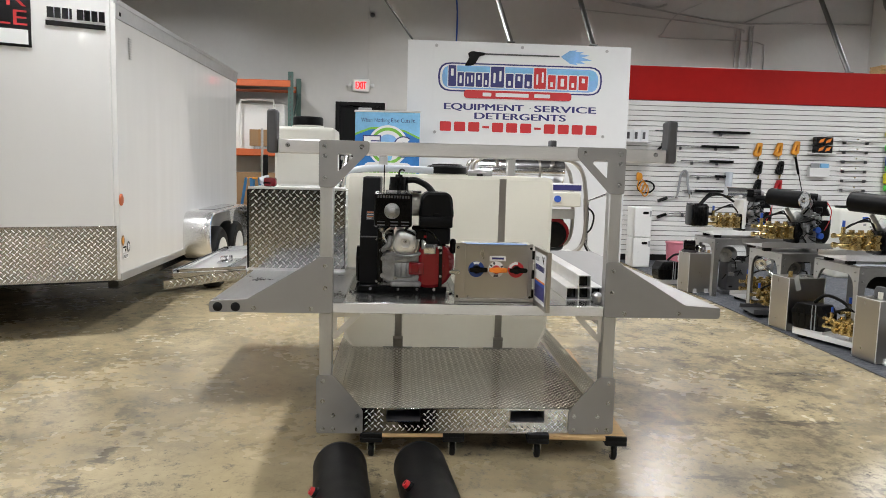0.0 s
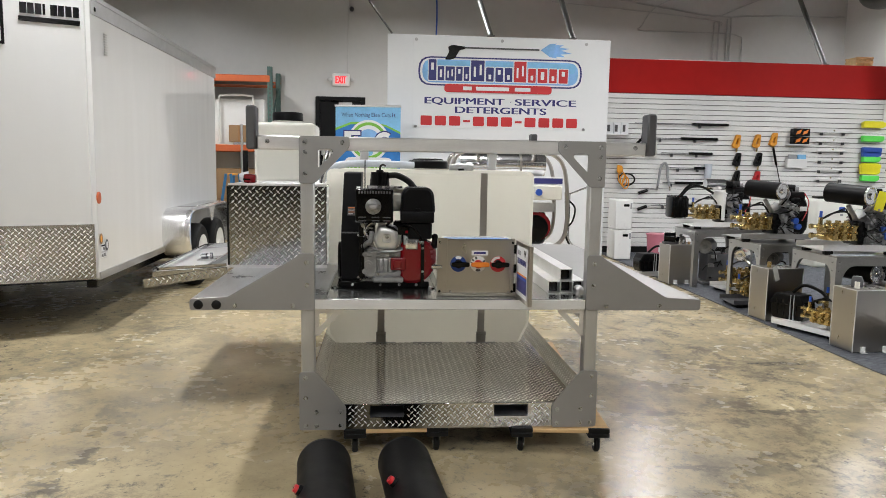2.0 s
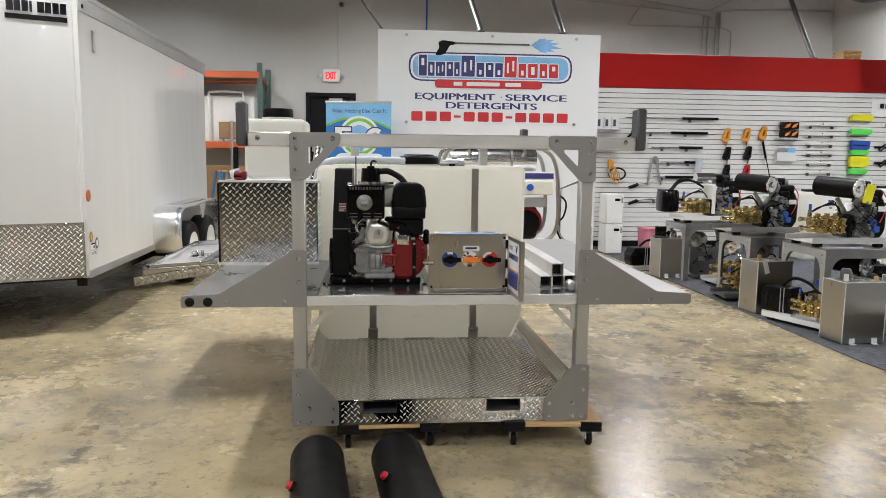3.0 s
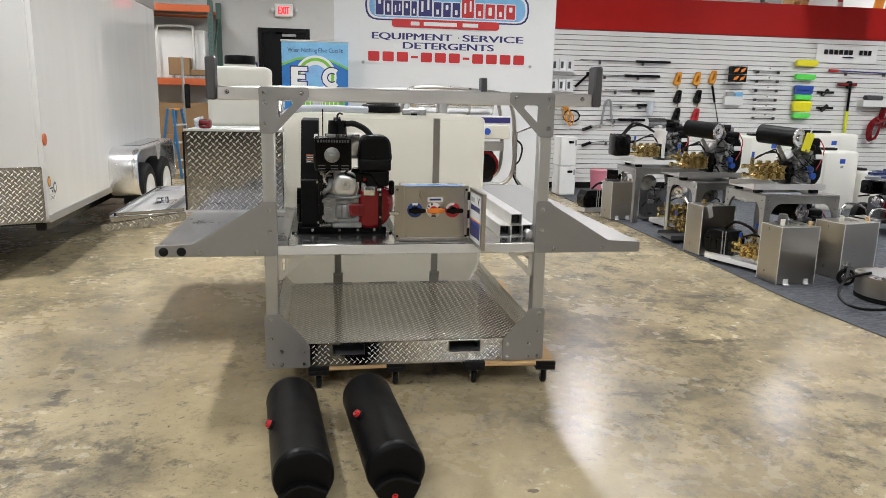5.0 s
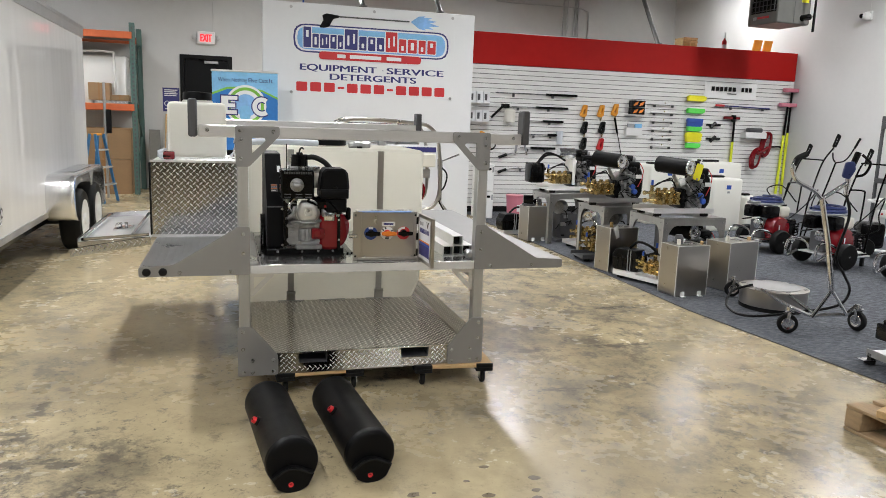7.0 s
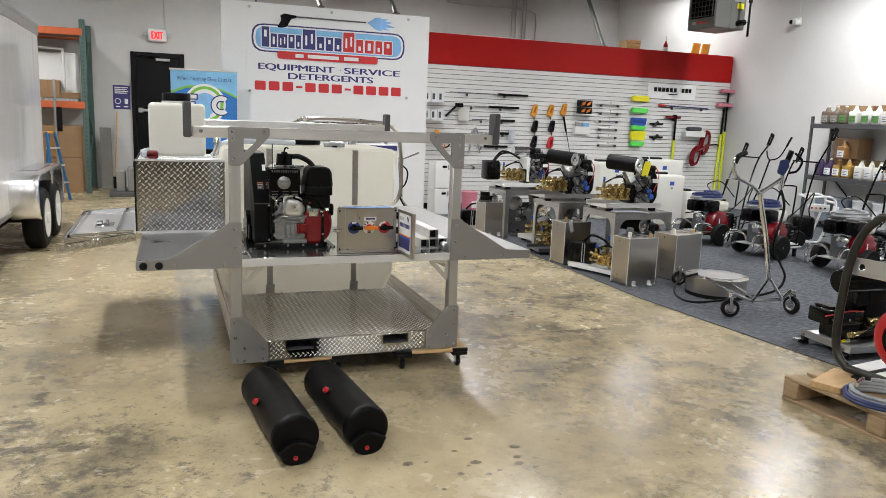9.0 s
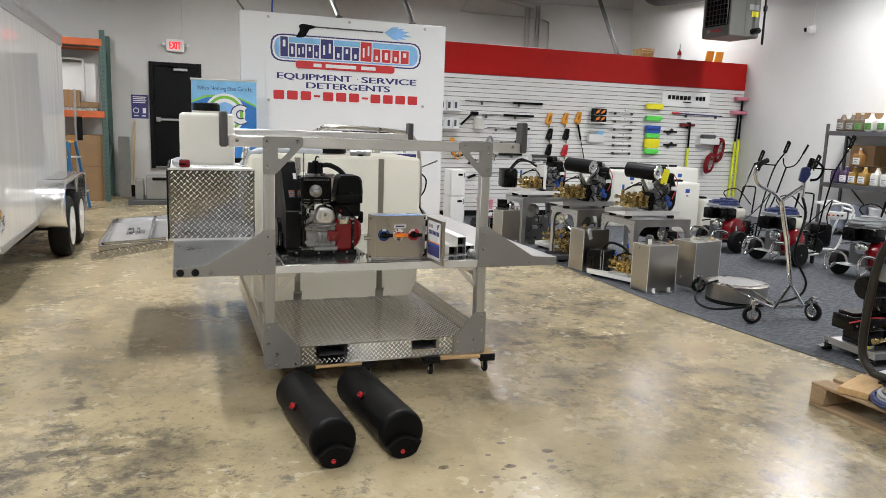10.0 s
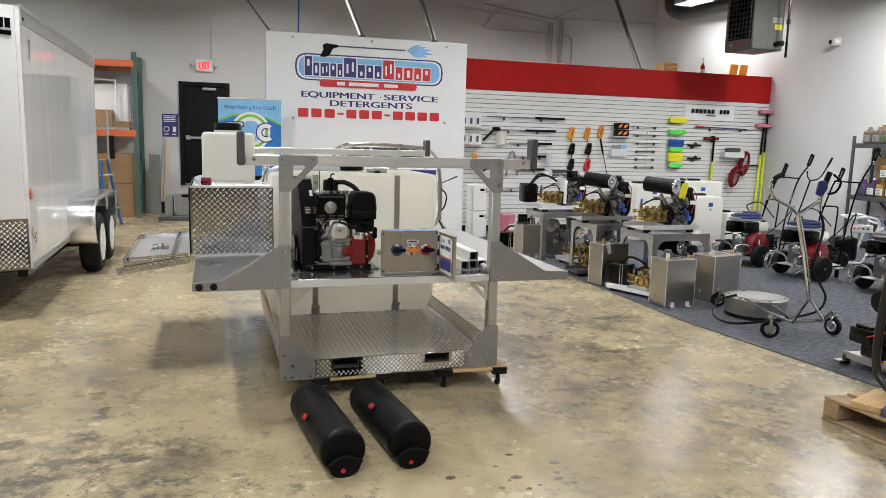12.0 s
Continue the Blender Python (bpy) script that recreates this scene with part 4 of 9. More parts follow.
part("name_bar", plate([rect(-0.445, 2.29, -0.055, 2.325)], 0.002, MN @ Matrix.Translation((0, -0.003, 0)), 0.0002), M_BLACK, t, smooth=False)
sg = part("sale_sign", plate([rect(-1.03, 2.12, -0.535, 2.52)], 0.003, MN @ Matrix.Translation((0, -0.004, 0)), 0.0002), M_BLACK, t, "black sale sign with red letters", smooth=False)
part("sign_field", plate([rect(-1.0, 2.14, -0.555, 2.24)], 0.002, MN @ Matrix.Translation((0, -0.0075, 0)), 0.0002), M_BOARD, sg, "blank white field", smooth=False)
part("sign_letters", letters("FOR", 0.15, MN @ pose(-0.78, -0.006, 2.4), 0.42), M_PRED, sg)
part("sign_letters", letters("SALE", 0.15, MN @ pose(-0.78, -0.006, 2.27), 0.44), M_PRED, sg)
# side fittings
SA = math.degrees(math.atan2(side.y, side.x))
MS = pose(A.x, A.y, 0, 0, 0, SA) @ Matrix.Translation((0, -0.003, 0))      # along the side: x grows to the tail
for i in range(9):
    part("vent_slot", box(B(), (0.28, -0.012, 2.13 + i * 0.019), (0.34, -0.003, 2.14 + i * 0.019), 0.002, MS), M_GALV, t)
def sticker(poly, material, lift, label=""):
    part("sticker", plate([poly], 0.001, MS @ Matrix.Translation((0, -lift, 0)), 0.0001), material, t, label, smooth=False)
def oval(x, z, rx, rz):
    return [(x + rx * math.cos(a), z + rz * math.sin(a)) for a in [2 * math.pi * i / 24 for i in range(24)]]
part("marker_light", plate([oval(0.05, 1.04, 0.032, 0.042)], 0.014, MS @ Matrix.Translation((0, -0.007, 0)), 0.004), M_RACKO, t, "small amber marker light")
sticker(oval(0.085, 0.722, 0.034, 0.042), M_CARD, 0.001, "tan oval sticker")
sticker(oval(0.085, 0.722, 0.02, 0.026), M_LEAN, 0.0022)
sticker(oval(0.2, 0.664, 0.034, 0.044), M_DKGREY, 0.001, "dark oval sticker")
sticker(oval(0.2, 0.664, 0.018, 0.026), M_BOARD, 0.0022)
sticker(rect(0.075, 0.625, 0.155, 0.675), M_BOARD, 0.001, "white sticker")
sticker(rect(0.08, 0.662, 0.15, 0.673), M_BLACK, 0.0022)
sticker(rect(0.12, 0.632, 0.14, 0.652), M_BLACK, 0.0022)
sticker(rect(0.075, 0.575, 0.19, 0.612), M_BOARD, 0.001, "white sticker")
for z in (0.582, 0.591, 0.6):
    sticker(rect(0.082, z, 0.18, z + 0.004), M_DKGREY, 0.0022)
part("roof_lamp", box(B(), (0.09, -0.014, 2.42), (0.115, -0.003, 2.45), 0.004, MS), M_BLACK, t)
# fender and wheels
def wheel(parent, x, y, r, w, hub):
    """A wheel on an axle along x, tyre and rim as parts."""
    prof = [(r * 0.62, -w / 2), (r * 0.9, -w / 2), (r * 0.985, -w * 0.36), (r, -w * 0.2), (r, w * 0.2), (r * 0.985, w * 0.36), (r * 0.9, w / 2), (r * 0.62, w / 2)]
    ty = part("tyre", lathe(B(), prof, (x, y, r), 36, "x"), M_RUBBER, parent)
    part("rim", lathe(B(), [(r * 0.63, w * 0.49), (r * 0.64, w * 0.53), (r * 0.57, w * 0.53), (r * 0.5, w * 0.51), (r * 0.2, w * 0.51), (r * 0.16, w * 0.58), (r * 0.05, w * 0.6)], (x, y, r), 28, "x"), hub, parent)
    return ty
for y in (4.75, 5.57):
    wheel(t, -2.34, y, 0.33, 0.2, M_WHITE)
    wheel(t, wx + 0.05, y, 0.33, 0.2, M_WHITE)
bm = B()
prof = rounded([(4.17, 0.36), (4.17, 0.84), (6.12, 0.84), (6.12, 0.36)], 0.3, 9)
rows = [(-2.5, 1.0), (-2.28, 1.0), (-2.25, 0.994), (-2.232, 0.98), (-2.226, 0.955), (-2.231, 0.95), (-2.245, 0.97), (-2.5, 0.985)]
vs = [[bm.verts.new((x, 5.145 + (y - 5.145) * k, 0.34 + (z - 0.34) * k)) for y, z in prof] for x, k in rows]
for p, q in zip(vs, vs[1:]):
    for i in range(len(prof) - 1):
        bm.faces.new((p[i], p[i + 1], q[i + 1], q[i]))
for i in (0, len(prof) - 1):
    bm.faces.new([p[i] for p in vs])
bmesh.ops.recalc_face_normals(bm, faces=bm.faces[:])
part("fender", bm, M_FENDER, t, "shiny aluminium fender over two wheels")
part("fender_skirt", plate([[(5.02, 0.83), (5.3, 0.83), (5.2, 0.66), (5.12, 0.66)]], 0.004, pose(-2.23, 0, 0, 0, 0, 90)), M_FENDER, t)
bm = B()
for y in (4.75, 5.57):
    box(bm, (wx + 0.1, y - 0.03, 0.28), (-2.46, y + 0.03, 0.36), 0.005)
box(bm, (-2.62, 2.6, 0.33), (-2.54, far, 0.43), 0.004)
box(bm, (wx + 0.1, 2.6, 0.33), (wx + 0.18, far, 0.43), 0.004)
part("chassis", bm, M_BLACK, t, "black steel chassis and axles")
part("tongue", box(B(), (-3.6, 0.2, 0.38), (-3.48, 2.4, 0.46), 0.004), M_BLACK, t, "black steel tongue")
part("tread_strip", box(B(), (-2.46, 4.65, 0.838), (-2.3, 5.6, 0.846), 0.002), M_TREAD, t)

# ---- aluminium truck-bed skid ----
sk = thing("service_skid", pose(0, 0, 0), "aluminium service skid frame with tread-plate bed and side decks", "skid")
FL, FR = -0.652, 0.645           # post centres
for x in (FL, FR):
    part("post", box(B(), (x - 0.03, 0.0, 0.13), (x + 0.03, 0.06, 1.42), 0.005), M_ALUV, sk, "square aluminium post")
part("crossbeam", box(B(), (-0.866, 0.0, 1.394), (0.866, 0.06, 1.455), 0.005), M_ALU, sk, "square aluminium top beam")
for x in (-0.912, 0.866):
    part("end_stop", box(B(), (x, -0.012, 1.394), (x + 0.042, 0.075, 1.582), 0.008), M_DKGREY, sk, "dark grey upright stop")
# rear goal post behind the tank
for x in (-0.45, 0.45):
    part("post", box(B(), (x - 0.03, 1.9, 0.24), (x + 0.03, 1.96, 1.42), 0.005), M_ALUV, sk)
part("crossbeam", box(B(), (-0.85, 1.9, 1.42), (0.745, 1.96, 1.47), 0.005), M_ALU, sk)
for x in (-0.9, 0.72):
    part("end_stop", box(B(), (x, 1.885, 1.42), (x + 0.045, 1.97, 1.56), 0.006), M_DKGREY, sk)
GP = Matrix.Translation((0, -0.004, 0))
def mirror(poly):
    return [(-0.007 - x, z) for x, z in poly][::-1]
top_g = rounded([(-0.686, 1.455), (-0.468, 1.455), (-0.468, 1.41), (-0.62, 1.25), (-0.686, 1.25)], 0.012)
top_h = rounded([(-0.606, 1.40), (-0.545, 1.40), (-0.535, 1.385), (-0.606, 1.315)], 0.012)
low_g = rounded([(-0.69, 0.13), (-0.481, 0.13), (-0.481, 0.235), (-0.53, 0.30), (-0.615, 0.40), (-0.69, 0.40)], 0.014)
wing_g = rounded([(-0.622, 0.94), (-0.688, 0.94), (-0.70, 0.925), (-1.0, 0.745), (-1.165, 0.735), (-1.165, 0.686), (-0.622, 0.686)][::-1], 0.012)
und_g = rounded([(-0.622, 0.684), (-0.5, 0.684), (-0.5, 0.672), (-0.608, 0.56), (-0.622, 0.56)], 0.008)
und_h = rounded([(-0.604, 0.665), (-0.54, 0.665), (-0.604, 0.598)], 0.006)
for f in (lambda p: p, mirror):
    part("gusset", plate([f(top_g), f(top_h)], 0.008, GP), M_GUSSET, sk, "grey corner gusset plate", smooth=False)
    part("foot_plate", plate([f(low_g)], 0.008, GP), M_GUSSET, sk, "grey bolted foot plate", smooth=False)
    part("wing_plate", plate([f(wing_g)], 0.008, GP), M_GUSSET, sk, "grey sloping wing plate", smooth=False)
    part("under_bracket", plate([f(und_g), f(und_h)], 0.008, Matrix.Translation((0, 0.03, 0))), M_ALU, sk, smooth=False)
    for x, z in ((-0.661, 1.43), (-0.661, 1.385), (-0.661, 1.29), (-0.5, 1.43), (-0.823, 1.43), (-0.655, 0.90), (-0.655, 0.80), (-0.717, 0.706), (-0.97, 0.706),
                 (-0.662, 0.375), (-0.662, 0.28), (-0.615, 0.215), (-0.615, 0.15), (-0.505, 0.215), (-0.505, 0.15), (-0.662, 0.15)):
        bolt(sk, f([(x, z)])[0][0], -0.008 if abs(x + 0.823) > 0.01 else -0.0, z)
# deck
part("deck", box(B(), (-0.575, 0.0, 0.686), (0.612, 1.12, 0.736), 0.004), M_DECK, sk, "smooth aluminium middle deck")
# added strip; the bright look of the front face is put into its colour
part("deck_lip", box(B(), (-0.62, -0.004, 0.688), (0.612, -0.001, 0.733), 0.001), M_LIP, sk, "pale strip carrying the brightness of the deck front in its colour")
bm = box(B(), (0.68, 0.0, 0.69), (1.165, 2.3, 0.735), 0.004)
part("side_deck", bm, M_GUSSET, sk, "smooth aluminium side deck")
part("side_deck", box(B(), (0.612, 0.06, 0.69), (0.68, 2.3, 0.735), 0.002), M_ALU, sk)
part("side_deck", box(B(), (-1.165, 0.0, 0.69), (-0.576, 2.3, 0.735), 0.004), M_TREADDECK, sk, "tread-plate side deck")
part("tread_pattern", treads((-1.16, 0.1, 0.7352), (1, 0, 0), (0, 1, 0), 0.58, 0.87, 0.0275, 0.0125, 0.0006), M_TREADDECK, sk, smooth=False)
for x in (-1.128, -1.05):
    part("plug", lathe(B(), [(0.021, 0.0), (0.021, -0.01), (0.016, -0.014), (0.0, -0.015)], (x, 0.0, 0.71), 14, "y"), M_RUBBER, sk, "black rubber plug")
part("side_beam", box(B(), (-0.69, 0.06, 0.62), (-0.63, 2.3, 0.69), 0.004), M_ALU, sk)
part("side_beam", box(B(), (0.62, 0.06, 0.62), (0.68, 2.3, 0.69), 0.004), M_ALU, sk)
# bed
bm = B()
sill = rect(-0.60, 0.13, 0.59, 0.246)
part("sill", plate([sill, rounded(rect(-0.372, 0.183, -0.216, 0.243), 0.004), rounded(rect(0.201, 0.183, 0.361, 0.243), 0.004)], 0.006, Matrix.Translation((0, 0.003, 0))), M_TREAD, sk, "tread-plate front sill with fork pockets", smooth=False)
part("tread_pattern", treads((-0.478, 0.0, 0.133), (1, 0, 0), (0, 0, 1), 0.945, 0.112, 0.02, 0.0122, 0.0022, lambda a, b: (0.095 < a < 0.272 or 0.669 < a < 0.849) and b > 0.04), M_TREADTOP, sk, smooth=False)
for a, b in ((-0.372, -0.216), (0.201, 0.361)):
    bm = B()
    box(bm, (a - 0.006, 0.006, 0.177), (a, 1.9, 0.245))
    box(bm, (b, 0.006, 0.177), (b + 0.006, 1.9, 0.245))
    box(bm, (a, 0.006, 0.177), (b, 1.9, 0.183))
    part("fork_pocket", bm, M_DKGREY, sk, "dark fork-lift pocket")
part("bed", box(B(), (-0.60, 0.006, 0.236), (0.60, 2.25, 0.2465), 0.001), M_TREADBED, sk, "worn tread-plate bed")
part("tread_pattern", treads((-0.59, 0.01, 0.2468), (1, 0, 0), (0, 1, 0), 1.18, 1.16, 0.0245, 0.0145, 0.0024), M_TREADTOPBED, sk, smooth=False)
for s in (-1, 1):
    bm = plate([[(s * 0.6, 0.245), (s * 0.66, 0.30), (s * 0.664, 0.297), (s * 0.605, 0.24)]], 2.15, pose(0, 1.17, 0))
    part("side_lip", bm, M_TREADBED, sk, "upturned tread-plate edge")
    o = (0.603, 0.12, 0.249) if s > 0 else (-0.657, 0.12, 0.298)
    u = (0.06, 0, 0.055 * s)
    part("tread_pattern", treads(o, u, (0, 1, 0), 0.078, 2.1, 0.0245, 0.0145, 0.0024), M_TREADTOPBED, sk, smooth=False)
    part("side_rail", box(B(), (s * 0.63 - 0.03, 0.06, 0.13), (s * 0.63 + 0.03, 2.25, 0.236), 0.004), M_ALU, sk)
part("hinge_lug", box(B(), (0.585, 0.04, 0.736), (0.625, 0.12, 0.785), 0.012), M_GALV, sk)

# tool box with open drop-down lid
t = thing("tread_plate_toolbox", pose(-1.19, 0.97, 0.737), "bright tread-plate toolbox with its side door hanging open", "toolbox")
bm = box(B(), (0, 0, 0), (0.55, 1.2, 0.474), 0.004)
part("body", bm, M_TREAD, t)
part("tread_pattern", treads((0.004, -0.0003, 0.004), (1, 0, 0), (0, 0, 1), 0.545, 0.466, 0.0275, 0.0168, 0.003), M_TREADTOP, t, smooth=False)
part("tread_pattern", treads((0.55, 0.004, 0.004), (0, 1, 0), (0, 0, 1), 1.19, 0.466, 0.0275, 0.0168, 0.003), M_TREADTOP, t, smooth=False)
part("tread_pattern", treads((0.004, 0.004, 0.4742), (1, 0, 0), (0, 1, 0), 0.545, 1.19, 0.0275, 0.0168, 0.003), M_TREADTOP, t, smooth=False)
part("front_trim", plate([rect(0.0, -0.002, 0.552, 0.012)], 0.004, Matrix.Translation((0, -0.003, 0))), M_ALU, t)
part("front_trim", plate([rect(0.0, 0.466, 0.552, 0.478)], 0.004, Matrix.Translation((0, -0.003, 0))), M_ALU, t)
# black sheet fills the doorway in place of a shaded interior
part("open_side_sheet", box(B(), (-0.01, 0.004, 0.01), (-0.001, 1.19, 0.46)), M_RUBBER, t, "black sheet standing in for the dark inside")
ML = pose(-0.012, 0.0, -0.012, 0, -4, 0)
lid = part("lid", box(B(), (-0.415, 0.0, -0.004), (0.0, 1.2, 0.0), 0.001, ML), M_ALU, t, "open aluminium door with folded rim")
for lo, hi in (((-0.415, -0.004, -0.035), (0.0, 0.0, 0.012)), ((-0.415, 1.2, -0.035), (0.0, 1.204, 0.035)), ((-0.419, 0.0, -0.035), (-0.415, 1.2, 0.03)), ((-0.4, 0.02, 0.012), (-0.385, 1.18, 0.03)), ((-0.4, 0.02, 0.012), (-0.01, 0.035, 0.03)), ((-0.12, 0.05, 0.002), (-0.10, 1.1, 0.03))):
    part("rim", box(B(), lo, hi, 0.001, ML), M_TREAD, lid)
MS = pose(-0.012, -0.012, -0.012, 0, -9, 0)
part("front_strip", box(B(), (-0.47, -0.004, -0.036), (0.0, 0.0, 0.014), 0.001, MS), M_TREAD, lid, "tread-plate strip sloping below the pan")
bm = treads((0, 0, 0), (1, 0, 0), (0, 0, 1), 0.45, 0.046, 0.0245, 0.014, 0.0026)
bm.transform(MS @ pose(-0.46, -0.0045, -0.034))
part("tread_pattern", bm, M_TREADTOP, lid, smooth=False)
bm = box(B(), (-0.28, 0.45, 0.002), (-0.16, 0.6, 0.012), 0.002, ML)
box(bm, (-0.27, 0.5, 0.012), (-0.23, 0.56, 0.04), 0.006, ML)
cyl(bm, ML @ Vector((-0.2, 0.5, 0.012)), ML @ Vector((-0.2, 0.5, 0.045)), 0.01, seg=10)
part("latch", bm, M_CHROME, lid)

# white square tank on the tool box
TZ = 1.214
t = thing("square_poly_tank", pose(-0.925, 1.53, TZ), "small translucent white plastic tank with a black lid on the toolbox", "tank")
part("body", box(B(), (-0.187, -0.17, 0), (0.187, 0.17, 0.365), 0.03, None, 4), M_POLYW, t)
part("neck", lathe(B(), [(0.1, 0.36), (0.1, 0.378), (0.095, 0.38)], (0, 0, 0), 28), M_POLYW, t)
bm = lathe(B(), [(0.088, 0.378), (0.096, 0.384), (0.096, 0.425), (0.09, 0.434), (0.06, 0.436), (0.0, 0.437)], (0, 0, 0), 32)
part("lid", bm, M_MATTBLACK, t, "black ribbed screw lid")
part("spigot", cyl(B(), (0.19, -0.05, 0.03), (0.26, -0.05, 0.03), 0.018), M_MATTBLACK, t)
t = thing("tape_measure", pose(-1.085, 1.07, TZ), "red and black tape measure lying on the toolbox", "tape measure")
part("case", box(B(), (-0.035, -0.03, 0), (0.035, 0.03, 0.052), 0.012, None, 2), M_ENGRED, t)
part("grip", box(B(), (-0.036, -0.031, 0.012), (0.012, 0.031, 0.03), 0.006), M_BLACK, t)
t = thing("plastic_bag", pose(-1.13, 1.16, TZ), "crumpled clear plastic bag", "bag")
bm = bmesh.new()
bmesh.ops.create_icosphere(bm, subdivisions=2, radius=0.04)
for v in bm.verts:
    v.co = v.co * (0.8 + 0.5 * noise.noise(v.co * 40))
    v.co.z = max(0, v.co.z + 0.03)
part("film", bm, M_CLEARHOSE, t, smooth=False)
solo("loose_cable", tube(B(), smooth_path([(-1.03, 1.12, TZ + 0.008), (-0.9, 1.08, TZ + 0.01), (-0.75, 1.12, TZ + 0.012), (-0.69, 1.05, TZ + 0.02)], 6), 0.004, 5), M_WHITE, "thin white cable lying on the toolbox", "cable")
bm = cyl(B(), (-0.69, 1.25, TZ), (-0.66, 1.3, TZ + 0.14), 0.016, seg=10)
cyl(bm, (-0.67, 1.285, TZ + 0.1), (-0.655, 1.31, TZ + 0.2), 0.024, seg=10)
solo("hose_fitting", bm, M_CHROME, "chrome hose fitting standing on the toolbox", "fitting")

# big rectangular tank
t = thing("leg_tank", pose(-0.02, 1.5, 0.248), "large translucent cream plastic water tank strapped to the skid bed", "tank")
bm = B()
prof = [(-0.57, 0), (0.54, 0), (0.595, 0.12), (0.602, 1.035), (-0.615, 1.035), (-0.615, 0.06)]
bm = plate([rounded(prof, 0.022, 5)], 0.74, Matrix.Translation((0, 0.02, 0)), 0.02)
part("body", bm, M_POLY, t)
part("lid_ring", lathe(B(), [(0.125, 1.03), (0.125, 1.062), (0.118, 1.064)], (-0.01, 0.0, 0), 30), M_POLY, t)
part("lid", lathe(B(), [(0.12, 1.062), (0.129, 1.068), (0.129, 1.105), (0.12, 1.114), (0.1, 1.116), (0.096, 1.124), (0.05, 1.128), (0.0, 1.128)], (-0.01, 0.0, 0), 32), M_MATTBLACK, t, "black screw lid")
for x in (-0.305, 0.31):
    bm = box(B(), (x - 0.021, -0.358, 0.0), (x + 0.021, -0.352, 1.04), 0.001)
    box(bm, (x - 0.021, -0.358, 1.036), (x + 0.021, 0.4, 1.042), 0.001)
    box(bm, (x - 0.03, -0.372, 0.0), (x + 0.03, -0.352, 0.05), 0.004)
    cyl(bm, (x - 0.03, -0.372, 0.06), (x + 0.03, -0.372, 0.06), 0.012, seg=10)
    part("strap", bm, M_STEEL, t, "steel hold-down strap")
for x in (-0.305, 0.31, -0.02):
    part("strap_rod", cyl(B(), (x - 0.09, -0.37, 0.004), (x + 0.09, -0.37, 0.004), 0.004, seg=6), M_GALV, t)
z = 1.33
solo("suction_hose", tube(B(), smooth_path([(-0.7, 1.3, 1.22), (-0.62, 1.28, 1.31), (-0.5, 1.25, 1.335), (-0.3, 1.25, 1.335), (-0.13, 1.27, 1.33)], 8), 0.022, 10), M_CLEARHOSE, "milky clear braided hose over the tank", "hose")
bm = cyl(B(), (0.09, 1.3, 1.318), (0.24, 1.3, 1.325), 0.022, seg=12)
cyl(bm, (0.13, 1.3, 1.32), (0.16, 1.3, 1.32), 0.03, seg=12)
cyl(bm, (0.2, 1.3, 1.323), (0.225, 1.3, 1.323), 0.03, seg=6)
solo("camlock_fitting", bm, M_GALV, "grey metal camlock fitting on the tank top", "fitting")
bm = box(B(), (0.12, 1.24, 1.286), (0.2, 1.29, 1.3), 0.004)
cyl(bm, (0.16, 1.26, 1.29), (0.16, 1.26, 1.315), 0.02, seg=10)
solo("valve_knob", bm, M_BLACK, "black valve handle on the tank top", "valve")

# square tubes
def sq_tube(x, y0, y1, z, s=0.06):
    bm = B()
    w = 0.004
    for lo, hi in (((x, y0, z), (x + w, y1, z + s)), ((x + s - w, y0, z), (x + s, y1, z + s)), ((x + w, y0, z), (x + s - w, y1, z + w)), ((x + w, y0, z + s - w), (x + s - w, y1, z + s))):
        box(bm, lo, hi)
    t = thing("square_tube", pose(0, 0, 0), "length of square aluminium tube lying on the deck", "tube", "loose square tubes")
    part("wall", bm, M_ALU, t)
    # black sheet near the mouth gives the tube its inner shade
    part("inside_shade", box(B(), (x + w, y0 + 0.05, z + w), (x + s - w, y0 + 0.06, z + s - w)), M_BLACK, t, "black sheet standing in for the shade inside")
for i in range(3):
    sq_tube(0.47 + i * 0.0615, 0.14 + 0.01 * i, 1.1, 0.737)
sq_tube(0.523, 0.13, 1.1, 0.798)

# chemical selector panel
t = thing("selector_panel", pose(-0.035, 0.065, 0.737), "stainless control box with three round selector dials and an open door", "control box")
part("body", box(B(), (0.0, 0.02, 0.015), (0.322, 0.15, 0.265), 0.003), M_STEEL, t)
part("face", plate([rect(0.012, 0.0, 0.318, 0.262)], 0.004, Matrix.Translation((0, 0.012, 0))), M_STEEL, t)
part("flange", plate([rounded(rect(-0.034, 0.0, 0.004, 0.268), 0.008)], 0.003, Matrix.Translation((0, 0.018, 0))), M_STEEL, t)
part("top_film", box(B(), (0.002, 0.012, 0.2655), (0.30, 0.075, 0.2665)), M_FILM, t, "blue protective film")
part("foot", box(B(), (-0.01, -0.01, 0.0), (0.33, 0.15, 0.014), 0.002), M_STEEL, t)
for x, z in ((-0.02, 0.25), (-0.02, 0.03), (0.3, 0.02), (0.03, 0.02)):
    bolt(t, x, 0.012, z, 0.006)
part("plate", plate([rounded(rect(0.125, 0.19, 0.2, 0.212), 0.003)], 0.001, Matrix.Translation((0, 0.009, 0)), 0.0001), M_WHITE, t, smooth=False)
part("plate_bar", plate([rect(0.135, 0.197, 0.19, 0.206)], 0.001, Matrix.Translation((0, 0.0075, 0)), 0.0001), M_NAVY, t, smooth=False)
